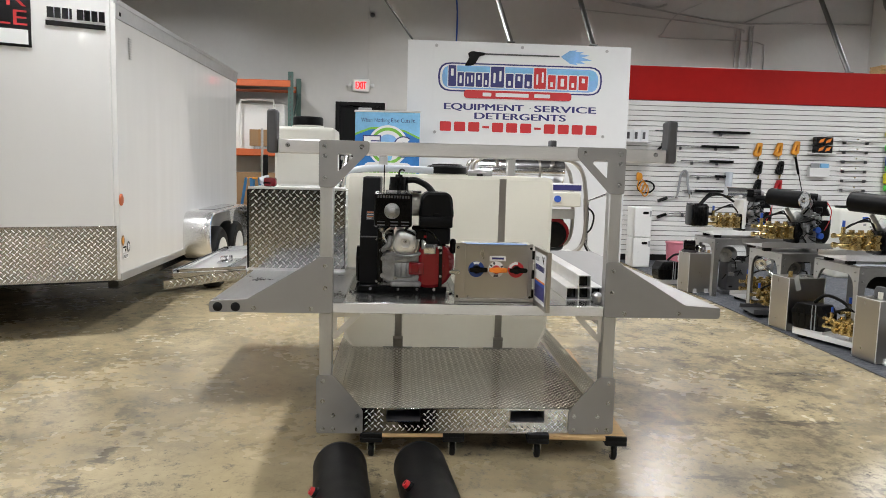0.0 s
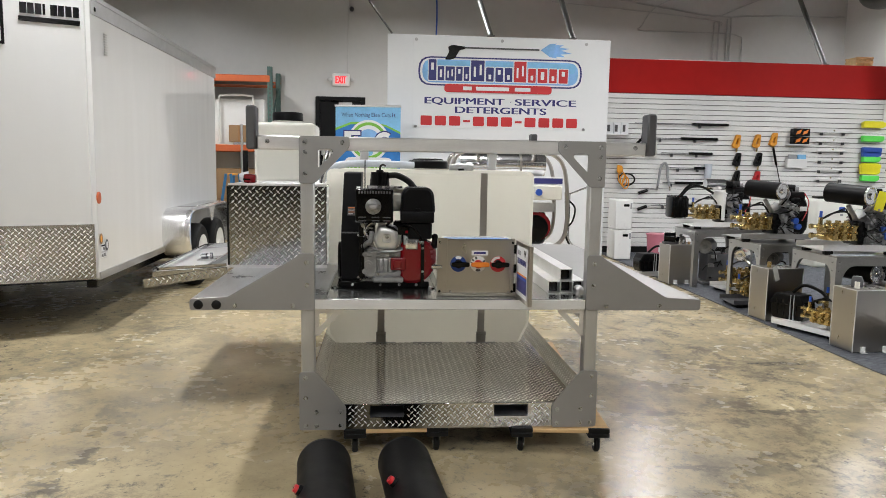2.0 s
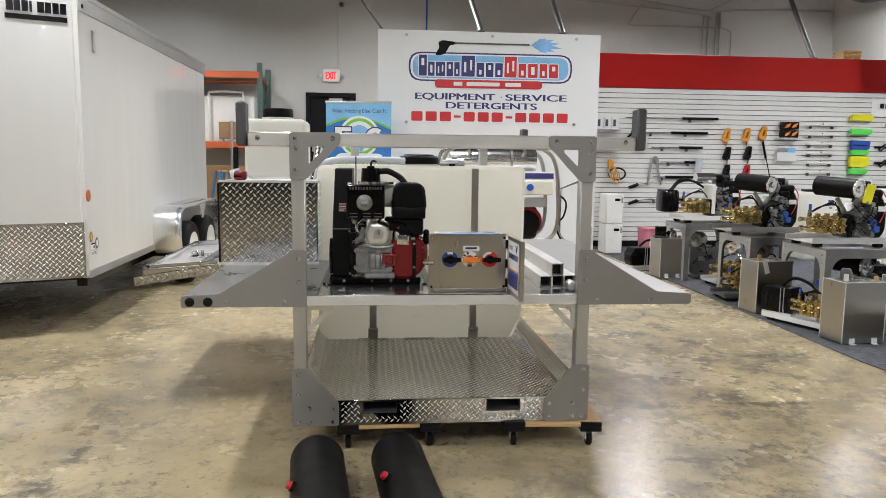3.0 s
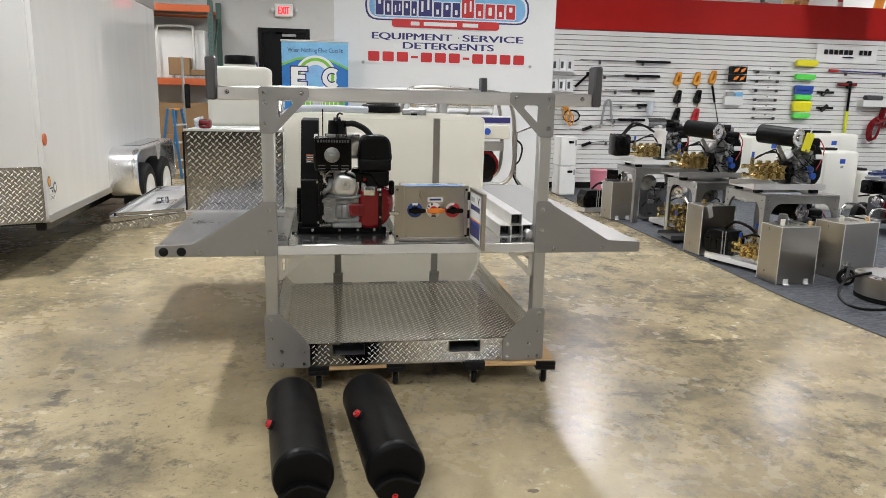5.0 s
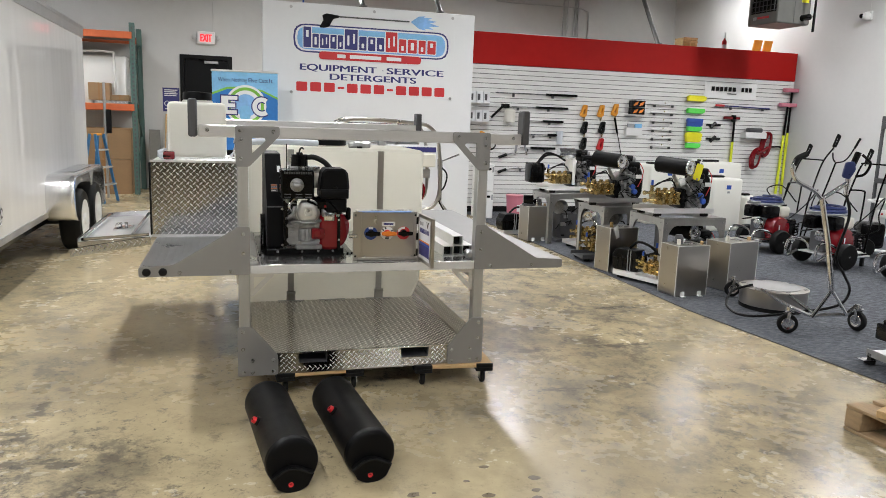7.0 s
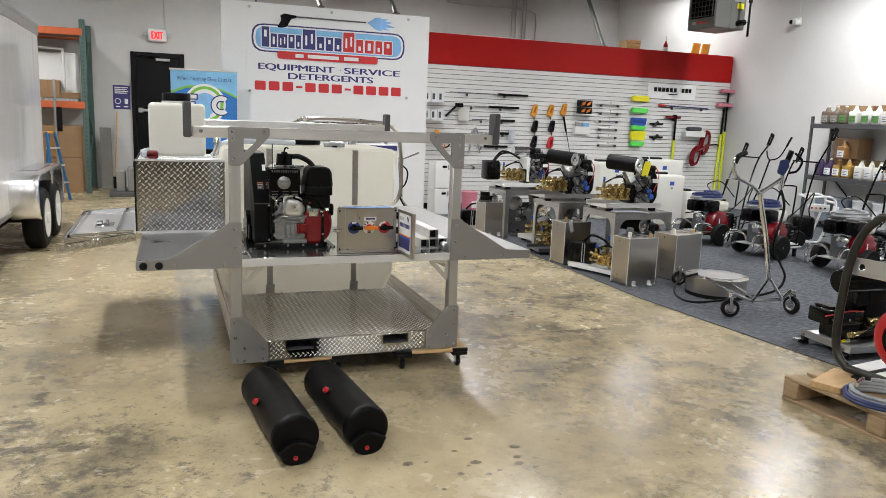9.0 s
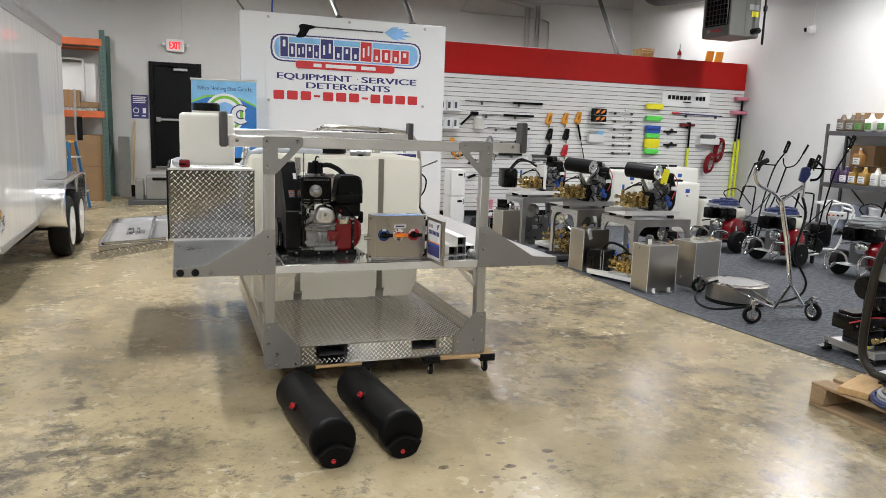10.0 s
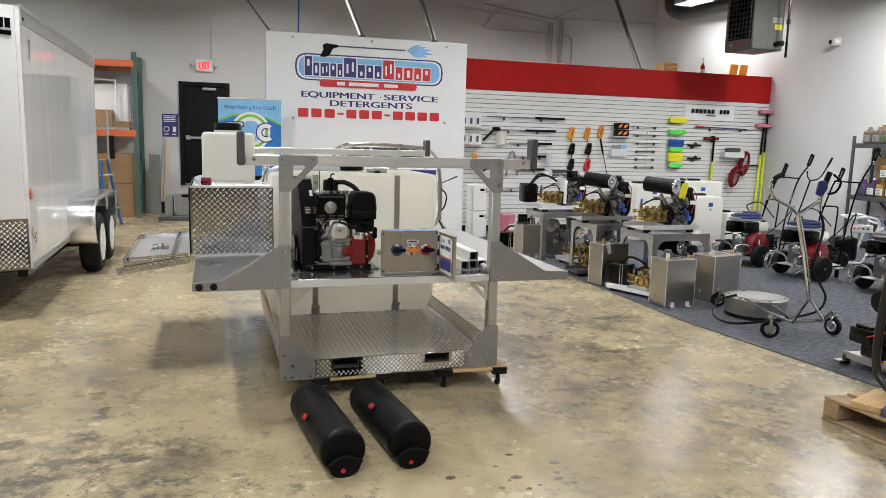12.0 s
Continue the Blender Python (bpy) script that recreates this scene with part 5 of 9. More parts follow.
def sector(cx, cz, r0, r1, a0, a1, n=18):
    ks = [radians(a0 + (a1 - a0) * i / n) for i in range(n + 1)]
    return [(cx + r1 * math.cos(k), cz + r1 * math.sin(k)) for k in ks] + [(cx + r0 * math.cos(k), cz + r0 * math.sin(k)) for k in ks[::-1]]
for x, mm, hm, arcs in ((0.064, M_DIALBLUE, M_BLACK, ((65, 115),)), (0.156, M_DKGREY, M_ORANGE, ((100, 118), (135, 150), (165, 172), (20, 34), (250, 290))), (0.249, M_PRED, M_BLACK, ((75, 165),))):
    d = part("dial", plate([disc(x, 0.15, 0.037)], 0.0014, Matrix.Translation((0, 0.0092, 0)), 0.0002), M_WHITE if mm is M_DKGREY else mm, t, "printed selector dial", smooth=False)
    for a0, a1 in arcs:
        part("dial_arc", plate([sector(x, 0.15, 0.024, 0.0355, a0, a1)], 0.001, Matrix.Translation((0, 0.008, 0)), 0.0001), mm if mm is M_DKGREY else M_WHITE, d, smooth=False)
    bm = lathe(B(), [(0.02, 0.008), (0.019, -0.008), (0.015, -0.013), (0.0, -0.013)], (x, 0, 0.15), 20, "y")
    part("knob", bm, M_BLACK if hm is M_BLACK else M_REDCAP, d)
    bm = plate([rounded([(x - 0.032, 0.144), (x, 0.14), (x + 0.046, 0.143), (x + 0.046, 0.157), (x, 0.16), (x - 0.032, 0.156)], 0.004)], 0.014, Matrix.Translation((0, -0.016, 0)), 0.003)
    part("lever", bm, hm, d, "selector lever")
for x0, x1, z0, z1 in ((-0.034, 0.012, 0.0, 0.27), (0.306, 0.326, 0.0, 0.27)):
    part("face_rim", box(B(), (x0, 0.006, z0), (x1, 0.01, z1), 0.0015), M_STEEL, t)
for x in (-0.022, 0.316):
    for z in (0.022, 0.25):
        part("screw_hole", lathe(B(), [(0.006, 0.0), (0.006, -0.001), (0.0, -0.001)], (x, 0.0058, z), 10, "y"), M_BLACK, t)
bm = box(B(), (-0.06, 0.0, 0.125), (-0.01, 0.012, 0.145), 0.004)
cyl(bm, (-0.03, 0.015, 0.12), (-0.03, 0.015, 0.165), 0.007, seg=8)
part("catch", bm, M_CHROME, t)
for z in (0.04, 0.13, 0.22):
    part("hinge", cyl(B(), (0.328, 0.008, z - 0.02), (0.328, 0.008, z + 0.02), 0.007, seg=8), M_BLACK, t)
MD = pose(0.334, 0.006, 0.0, 0, 0, -88)
d = part("door", plate([rounded(rect(0.0, 0.0, 0.262, 0.262), 0.004)], 0.003, MD), M_STEEL, t, "open stainless door with a printed sheet inside")
for lo, hi in (((0, -0.003, 0), (0.262, 0.015, 0.003)), ((0, -0.003, 0.259), (0.262, 0.015, 0.262)), ((0.259, -0.003, 0), (0.262, 0.015, 0.262))):
    part("door_rim", box(B(), lo, hi, 0.0, MD), M_STEEL, d)
part("sheet", plate([rect(0.03, 0.02, 0.235, 0.245)], 0.001, MD @ Matrix.Translation((0, -0.003, 0)), 0.0001), M_BOARD, d, smooth=False)
def dflat(poly, mm):
    part("print", plate([poly], 0.0008, MD @ Matrix.Translation((0, -0.0042, 0)), 0.0001), mm, d, smooth=False)
dflat(rect(0.04, 0.04, 0.225, 0.1), M_NAVY)
dflat(rect(0.04, 0.1, 0.225, 0.115), M_BLUE)
dflat(rect(0.04, 0.115, 0.225, 0.123), M_ORANGE)
for i in range(8):
    dflat(rect(0.045 + i * 0.022, 0.165, 0.06 + i * 0.022, 0.19), M_NAVY)
for i in range(3):
    dflat(rect(0.05 + i * 0.022, 0.205, 0.065 + i * 0.022, 0.225), M_GREYHOSE)
dflat([(0.17, 0.235), (0.18, 0.235), (0.19, 0.215), (0.2, 0.235), (0.21, 0.235), (0.19, 0.2)], M_BLACK)

# dollies under the skid
def caster(parent, x, y, z):
    bm = box(B(), (x - 0.03, y - 0.025, z - 0.006), (x + 0.03, y + 0.025, z), 0.002)
    box(bm, (x - 0.018, y - 0.012, z - 0.055), (x - 0.014, y + 0.022, z - 0.004), 0.001)
    box(bm, (x + 0.014, y - 0.012, z - 0.055), (x + 0.018, y + 0.022, z - 0.004), 0.001)
    cyl(bm, (x - 0.02, y + 0.008, 0.036), (x + 0.02, y + 0.008, 0.036), 0.006, seg=8)
    f = part("caster", bm, M_CHROME, parent, "swivel caster")
    part("wheel", lathe(B(), [(0.01, -0.013), (0.03, -0.013), (0.036, -0.007), (0.036, 0.007), (0.03, 0.013), (0.01, 0.013)], (x, y + 0.008, 0.036), 22, "x"), M_RUBBER, f)
def dolly(x0, x1, y0, y1, turn, board=False):
    c = Matrix.Translation(((x0 + x1) / 2, (y0 + y1) / 2, 0))
    t = thing("furniture_dolly", c @ Matrix.Rotation(radians(turn), 4, "Z") @ c.inverted(), "wooden furniture dolly with black rubber ends under the skid", "dolly", "dollies")
    for y in (y0, y1 - 0.09):
        part("board", box(B(), (x0 + 0.04, y, 0.108), (x1 - 0.04, y + 0.09, 0.126), 0.003), M_WOOD, t)
    for x in (x0, x1 - 0.1):
        part("runner", box(B(), (x, y0 - 0.003, 0.085), (x + 0.1, y1 + 0.003, 0.108), 0.004), M_RUBBER, t, "black rubber covered runner")
        if board and x > x0:
            part("pad", box(B(), (x, y0 - 0.003, 0.108), (x + 0.1, y0 + 0.012, 0.131), 0.003), M_RUBBER, t)
            part("side_board", box(B(), (x, y0 + 0.012, 0.108), (x + 0.1, y1 + 0.9, 0.129), 0.002), M_WOOD, t, "long pale chipboard strip")
        else:
            part("pad", box(B(), (x, y0 - 0.003, 0.108), (x + 0.1, y1 + 0.003, 0.13), 0.003), M_RUBBER, t)
        for y in (y0 + 0.05, y1 - 0.07):
            caster(t, x + 0.05, y, 0.085)
dolly(-0.5, -0.02, 0.0, 0.76, 1.5)
dolly(0.31, 0.77, -0.03, 0.74, -4, True)

# black air cylinders on the floor
def air_tank(a, b, r, plug, label):
    a, b = Vector(a), Vector(b)
    L = (b - a).length
    m = Matrix.Translation(a) @ (b - a).to_track_quat("Y", "Z").to_matrix().to_4x4()
    t = thing("air_cylinder", m, label, "cylinder", "air cylinders")
    near = [(0.0, 0.0), (r * 0.5, 0.001), (r * 0.8, 0.003), (r * 0.91, 0.006), (r * 0.965, 0.011), (r * 0.988, 0.019), (r * 0.996, 0.03), (r * 1.006, 0.033), (r * 1.01, 0.038), (r * 1.006, 0.043), (r, 0.046)]
    part("shell", lathe(B(), near + [(q, L - h) for q, h in near[::-1]], (0, 0, r), 56, "y"), M_MATTBLACK, t)
    crest = [(p.x, p.y) for p in smooth_path([(-r * 0.74, r * 0.6, 0), (-r * 0.52, r * 0.78, 0), (-r * 0.27, r * 0.92, 0), (0, r * 0.95, 0), (r * 0.3, r * 0.86, 0), (r * 0.52, r * 0.74, 0), (r * 0.74, r * 0.64, 0)], 3)]
    low = [(r * 0.9 * math.cos(k), r + r * 0.985 * math.sin(k)) for k in [radians(-52 - 76 * i / 10) for i in range(11)]]
    bk = part("foot_bracket", plate([crest + low], 0.036, pose(-0.004, -0.012, 0.0, 3), 0.004), M_MATTBLACK, t)
    part("bracket_rim", tube(B(), [(x - 0.004, -0.027 - z * 0.05, z) for x, z in crest], 0.006, 8), M_RUBBER, bk, "scuffed bracket edge")
    part("drain_plug", lathe(B(), [(0.011, 0.0), (0.011, -0.004), (0.007, -0.005), (0.006, -0.002), (0.0, -0.002)], (-0.014, -0.03, 0.036), 14, "y"), M_PRED, t, "small red plug")
    d = Vector(plug[1]).normalized()
    p = Vector((0, plug[0], r)) + d * (r - 0.004)
    part("port", cyl(B(), p, p + d * 0.016, 0.022, 0.019, seg=16), M_MATTBLACK, t)
    part("port_plug", cyl(B(), p + d * 0.016, p + d * 0.03, 0.016, 0.014, seg=14), M_REDCAP, t, "red port plug")
    part("plug_socket", cyl(B(), p + d * 0.03, p + d * 0.0306, 0.007, seg=6), M_ENGRED, t)
air_tank((-0.484, -1.035, 0.0), (-0.557, -0.315, 0.0), 0.109, (0.345, (-0.85, 0, 0.5)), "matt black steel air cylinder with red plugs lying on the floor")
air_tank((-0.155, -1.02, 0.0), (-0.228, -0.305, 0.0), 0.109, (0.345, (-0.75, 0, 0.65)), "matt black steel air cylinder with red plugs beside its twin")

# ---- petrol engine with belt-driven pump on the deck ----
en = thing("petrol_engine", pose(0.009, 0.052, 0.737) @ Matrix.Scale(1.03, 4), "black and red petrol engine with a black belt guard", "engine")
bm = box(B(), (-0.535, 0.2, 0.0), (-0.075, 0.85, 0.006), 0.001)
for x in (-0.56, -0.075):
    box(bm, (x, 0.22, 0.0), (x + 0.03, 0.85, 0.006), 0.001)
box(bm, (-0.515, 0.2, 0.006), (-0.10, 0.225, 0.034), 0.003)
box(bm, (-0.515, 0.6, 0.006), (-0.10, 0.85, 0.034), 0.003)
part("base_plate", bm, M_BLACK, en, "black painted base plate")
for x in (-0.54, -0.46, -0.33, -0.24, -0.16, -0.066):
    bolt(en, x, 0.199, 0.02 if -0.5 < x < -0.1 else 0.006, 0.006)
prof = rounded([(0.24, 0.034), (0.24, 0.262), (0.50, 0.535), (0.84, 0.535), (0.86, 0.45), (0.86, 0.034)], 0.012)
bm = plate([prof], 0.088, pose(-0.47, 0, 0, 0, 0, 90), 0.003)
g = part("belt_guard", bm, M_MATTBLACK, en, "black sheet-metal belt guard")
sl = math.degrees(math.atan2(0.273, 0.26))
MG = Matrix.Translation((-0.47, 0.24, 0.262)) @ Matrix.Rotation(radians(sl - 90), 4, "X")
for x, z, w, h, mm in ((0.0, 0.10, 0.036, 0.055, M_DKGREY), (-0.004, 0.108, 0.022, 0.004, M_BOARD), (0.0, 0.12, 0.03, 0.003, M_ORANGE), (0.0, 0.132, 0.03, 0.003, M_BOARD), (0.0, 0.145, 0.03, 0.005, M_ORANGE), (0.03, 0.24, 0.018, 0.045, M_BOARD)):
    part("warning_label", plate([rect(x - w / 2, z, x + w / 2, z + h)], 0.001, MG @ Matrix.Translation((0, -0.002 - h * 0.01 - (0.001 if mm is not M_DKGREY else 0), 0)), 0.0001), mm, g, smooth=False)
part("seam", box(B(), (-0.514, 0.237, 0.258), (-0.426, 0.2405, 0.264)), M_DKGREY, g)
for z in (0.05, 0.25):
    bolt(en, -0.433, 0.238, z, 0.006)
# crankcase
bm = plate([rounded([(-0.405, 0.06), (-0.225, 0.06), (-0.212, 0.14), (-0.222, 0.19), (-0.29, 0.215), (-0.385, 0.19), (-0.412, 0.15)], 0.018)], 0.24, Matrix.Translation((0, 0.315, 0)), 0.008)
box(bm, (-0.38, 0.186, 0.195), (-0.23, 0.42, 0.25), 0.02, None, 2)
cyl(bm, (-0.385, 0.176, 0.115), (-0.385, 0.22, 0.115), 0.02, seg=20)
cyl(bm, (-0.385, 0.168, 0.115), (-0.385, 0.178, 0.115), 0.012, seg=6)
box(bm, (-0.35, 0.182, 0.075), (-0.26, 0.22, 0.15), 0.014, None, 2)
for i in range(4):
    box(bm, (-0.343 + i * 0.023, 0.174, 0.082), (-0.335 + i * 0.023, 0.19, 0.145), 0.003)
for z, x0, x1 in ((0.155, -0.405, -0.25), (0.172, -0.4, -0.235), (0.186, -0.39, -0.24)):
    box(bm, (x0, 0.185, z), (x1, 0.21, z + 0.006), 0.002)
for x, z, q in ((-0.402, 0.085, 0.012), (-0.36, 0.165, 0.014), (-0.25, 0.17, 0.014), (-0.245, 0.08, 0.012), (-0.402, 0.165, 0.011), (-0.30, 0.16, 0.01)):
    cyl(bm, (x, 0.178, z), (x, 0.21, z), q, seg=12)
tube(bm, smooth_path([(-0.41, 0.19, 0.2), (-0.395, 0.17, 0.215), (-0.375, 0.17, 0.235), (-0.37, 0.185, 0.27)], 5), 0.012, 8)
tube(bm, smooth_path([(-0.36, 0.19, 0.19), (-0.3, 0.17, 0.182), (-0.25, 0.175, 0.185), (-0.215, 0.19, 0.2)], 5), 0.008, 8)
for i, (x0, x1) in enumerate(((-0.425, -0.365), (-0.42, -0.37), (-0.428, -0.36), (-0.422, -0.368), (-0.415, -0.362), (-0.425, -0.35))):
    part("cooling_fin", box(B(), (x0, 0.188 + 0.004 * (i % 2), 0.205 + i * 0.019), (x1, 0.42, 0.214 + i * 0.019), 0.003), M_CAST, en)
part("head_stud", cyl(B(), (-0.41, 0.18, 0.3), (-0.41, 0.2, 0.3), 0.011, seg=6), M_BOLT, en)
part("oil_plug", cyl(B(), (-0.345, 0.16, 0.075), (-0.345, 0.19, 0.075), 0.009, seg=6), M_BOLT, en)
part("valve_pipe", tube(B(), smooth_path([(-0.38, 0.18, 0.235), (-0.4, 0.165, 0.265), (-0.395, 0.17, 0.295), (-0.37, 0.18, 0.315)], 5), 0.007, 8), M_CHROME, en)
part("crankcase", bm, M_CAST, en, "grey cast aluminium crankcase")
part("sump_foot", box(B(), (-0.365, 0.168, 0.034), (-0.222, 0.23, 0.062), 0.006), M_CAST, en)
def dome(bm, outline, y0, rises):
    """A pressed cover: the outline shrunk step by step as it rises to the front."""
    cx = sum(p[0] for p in outline) / len(outline)
    cz = sum(p[1] for p in outline) / len(outline)
    rings = [[bm.verts.new((cx + (x - cx) * s, y0 - h, cz + (z - cz) * s)) for x, z in outline] for s, h in rises]
    n = len(outline)
    for A, C in zip(rings, rings[1:]):
        for k in range(n):
            bm.faces.new((A[k], A[(k + 1) % n], C[(k + 1) % n], C[k]))
    bm.faces.new(rings[-1])
    bm.faces.new(rings[0][::-1])
    return bm
rim = [(x - 0.3, z + 0.245) for x, z in rounded([(-0.066, -0.012), (-0.045, -0.058), (0.045, -0.058), (0.066, -0.012), (0.044, 0.058), (-0.04, 0.06)], 0.022, 6)]
part("rocker_cover", dome(B(), rim, 0.186, ((1.03, 0), (1.03, 0.004), (0.97, 0.005), (0.95, 0.016), (0.9, 0.024), (0.8, 0.03), (0.62, 0.034), (0.35, 0.034), (0.3, 0.029), (0.2, 0.028))), M_SATIN, en, "satin domed pressed aluminium cover")
bolt(en, -0.3, 0.157, 0.25, 0.008)
# muffler with dial
bm = box(B(), (-0.445, 0.12, 0.318), (-0.272, 0.28, 0.47), 0.007, None, 1)
mu = part("muffler_guard", bm, M_BLACK, en, "glossy black slotted muffler guard")
for i in range(12):
    part("slot", box(B(), (-0.43 + i * 0.0125, 0.1185, 0.45), (-0.423 + i * 0.0125, 0.1205, 0.462)), M_DKGREY, mu)
for z in (0.325, 0.34):
    for x in (-0.43, -0.37, -0.32):
        part("slot", box(B(), (x, 0.117, z), (x + 0.035, 0.12, z + 0.005)), M_DKGREY, mu)
bm = lathe(B(), [(0.036, 0.12), (0.036, 0.112), (0.03, 0.108), (0.0, 0.108)], (-0.363, 0, 0.392), 22, "y")
box(bm, (-0.382, 0.085, 0.38), (-0.344, 0.108, 0.404), 0.008, None, 2)
part("exhaust_outlet", bm, M_CAST, mu, "silver exhaust outlet")
part("fuel_tank", box(B(), (-0.41, 0.27, 0.36), (-0.19, 0.52, 0.475), 0.035, None, 4), M_CREAM, en, "cream fuel tank")
bm = cyl(B(), (-0.335, 0.3, 0.47), (-0.335, 0.3, 0.482), 0.06, seg=24)
cyl(bm, (-0.262, 0.26, 0.472), (-0.262, 0.26, 0.482), 0.035, seg=16)
part("filler_flange", bm, M_CHROME, en)
bm = cyl(B(), (-0.335, 0.3, 0.482), (-0.335, 0.3, 0.545), 0.047, 0.043, seg=26)
cyl(bm, (-0.335, 0.3, 0.545), (-0.335, 0.3, 0.556), 0.02, 0.016, seg=14)
part("filler_cap", bm, M_BLACK, en, "black filler cap")
part("vent_hose", tube(B(), smooth_path([(-0.29, 0.3, 0.53), (-0.25, 0.29, 0.53), (-0.2, 0.27, 0.505), (-0.17, 0.24, 0.47), (-0.16, 0.22, 0.46)], 8), 0.015, 10), M_HOSE, en, "black rubber hose")
part("vent_hose", tube(B(), smooth_path([(-0.335, 0.3, 0.556), (-0.332, 0.3, 0.572), (-0.322, 0.31, 0.58), (-0.31, 0.33, 0.575)], 6), 0.005, 8), M_HOSE, en)
for x, z in ((-0.395, 0.075), (-0.395, 0.165), (-0.24, 0.075), (-0.25, 0.2), (-0.36, 0.2), (-0.33, 0.06)):
    bolt(en, x, 0.198, z, 0.005)
for k in range(8):
    a = k * math.pi / 4 + 0.2
    bolt(en, -0.363 + 0.029 * math.cos(a), 0.112, 0.392 + 0.029 * math.sin(a), 0.003, M_CHROME)
part("spark_lead", tube(B(), smooth_path([(-0.29, 0.2, 0.31), (-0.3, 0.16, 0.3), (-0.27, 0.15, 0.29), (-0.25, 0.18, 0.27)], 6), 0.006, 8), M_HOSE, en)
part("throttle_plate", box(B(), (-0.25, 0.16, 0.26), (-0.17, 0.165, 0.3), 0.002), M_BLACK, en)
part("caution_label", box(B(), (-0.215, 0.156, 0.268), (-0.175, 0.159, 0.28)), M_ENGRED, en)
part("head_shroud", box(B(), (-0.425, 0.21, 0.195), (-0.355, 0.4, 0.315), 0.012), M_DKGREY, en)
part("side_bracket", box(B(), (-0.43, 0.188, 0.055), (-0.405, 0.2, 0.3), 0.004), M_BLACK, en)
part("throttle_arm", tube(B(), smooth_path([(-0.25, 0.155, 0.3), (-0.22, 0.14, 0.31), (-0.18, 0.145, 0.295), (-0.15, 0.15, 0.26), (-0.14, 0.16, 0.24)], 6), 0.006, 6), M_BLACK, en)
part("shroud", box(B(), (-0.21, 0.19, 0.28), (-0.17, 0.32, 0.325), 0.012, None, 2), M_ENGRED, en)
part("strap_plate", box(B(), (-0.14, 0.19, 0.23), (-0.122, 0.42, 0.32), 0.004), M_BLACK, en)
part("carburettor", box(B(), (-0.225, 0.17, 0.205), (-0.15, 0.23, 0.262), 0.012, None, 2), M_CAST, en)
part("fuel_tap", cyl(B(), (-0.15, 0.16, 0.225), (-0.13, 0.16, 0.225), 0.01, seg=10), M_CHROME, en)
part("stop_rod", cyl(B(), (-0.405, 0.29, 0.47), (-0.405, 0.29, 0.6), 0.003, seg=6), M_BLACK, en)
bm = plate([rounded([(-0.228, 0.368), (-0.09, 0.368), (-0.098, 0.45), (-0.112, 0.468), (-0.205, 0.468), (-0.218, 0.45)], 0.012)], 0.17, Matrix.Translation((0, 0.225, 0)), 0.012)
box(bm, (-0.236, 0.132, 0.318), (-0.084, 0.32, 0.37), 0.006, None, 2)
box(bm, (-0.205, 0.15, 0.24), (-0.092, 0.32, 0.32), 0.008)
cyl(bm, (-0.16, 0.23, 0.466), (-0.16, 0.23, 0.482), 0.022, 0.012, seg=12)
box(bm, (-0.175, 0.135, 0.37), (-0.145, 0.15, 0.385), 0.004)
part("air_cleaner", bm, M_MATTBLACK, en, "black plastic air cleaner cover")
bm = box(B(), (-0.23, 0.2, 0.2), (-0.11, 0.34, 0.31), 0.015)
box(bm, (-0.27, 0.19, 0.26), (-0.2, 0.28, 0.32), 0.01)
for k in range(7):
    a = k * 0.9
    tube(bm, smooth_path([(-0.255 + 0.02 * k, 0.18, 0.27 + 0.02 * math.sin(a)), (-0.24 + 0.015 * k, 0.165, 0.3 - 0.02 * math.cos(a)), (-0.2 + 0.01 * k, 0.17, 0.25 + 0.015 * math.sin(2 * a))], 5), 0.004, 6)
part("carburettor_linkage", bm, M_BLACK, en, "black linkage and pipes")
part("carburettor_bowl", box(B(), (-0.215, 0.165, 0.19), (-0.155, 0.21, 0.245), 0.008, None, 2), M_CHROME, en)
bm = plate([rounded([(-0.222, 0.045), (-0.15, 0.045), (-0.105, 0.075), (-0.09, 0.13), (-0.1, 0.2), (-0.13, 0.222), (-0.222, 0.222)], 0.026, 6)], 0.2, Matrix.Translation((0, 0.272, 0)), 0.014)
box(bm, (-0.282, 0.165, 0.092), (-0.21, 0.25, 0.152), 0.008, None, 2)
box(bm, (-0.27, 0.16, 0.102), (-0.232, 0.17, 0.142), 0.005)
cyl(bm, (-0.115, 0.27, 0.145), (-0.078, 0.27, 0.145), 0.088, 0.07, seg=30)
cyl(bm, (-0.078, 0.27, 0.145), (-0.066, 0.27, 0.145), 0.05, 0.04, seg=24)
for k in range(5):
    box(bm, (-0.118, 0.172, 0.1 + k * 0.022), (-0.084, 0.182, 0.108 + k * 0.022), 0.002)
part("fan_housing", bm, M_ENGRED, en, "red painted fan housing")
part("control_strip", box(B(), (-0.142, 0.155, 0.03), (-0.126, 0.17, 0.26), 0.003), M_BLACK, en)
for z in (0.09, 0.2):
    bolt(en, -0.134, 0.155, z, 0.005)
bm = cyl(B(), (-0.1, 0.24, 0.2), (-0.075, 0.22, 0.215), 0.008, seg=8)
box(bm, (-0.088, 0.2, 0.19), (-0.06, 0.235, 0.262), 0.013, None, 3)
part("pull_handle", bm, M_BLACK, en, "black starter pull handle")
for k in range(4):
    part("cable", tube(B(), smooth_path([(-0.42 + 0.01 * k, 0.2, 0.05), (-0.42, 0.17 + 0.01 * k, 0.15), (-0.40 + 0.01 * k, 0.18, 0.25), (-0.36, 0.2, 0.3)], 6), 0.004, 6), M_HOSE, en)
part("guard_rod", box(B(), (-0.424, 0.2, 0.04), (-0.416, 0.206, 0.16), 0.002), M_CHROME, en)
bm = box(B(), (-0.535, 0.35, 0.03), (-0.516, 0.7, 0.12), 0.01)
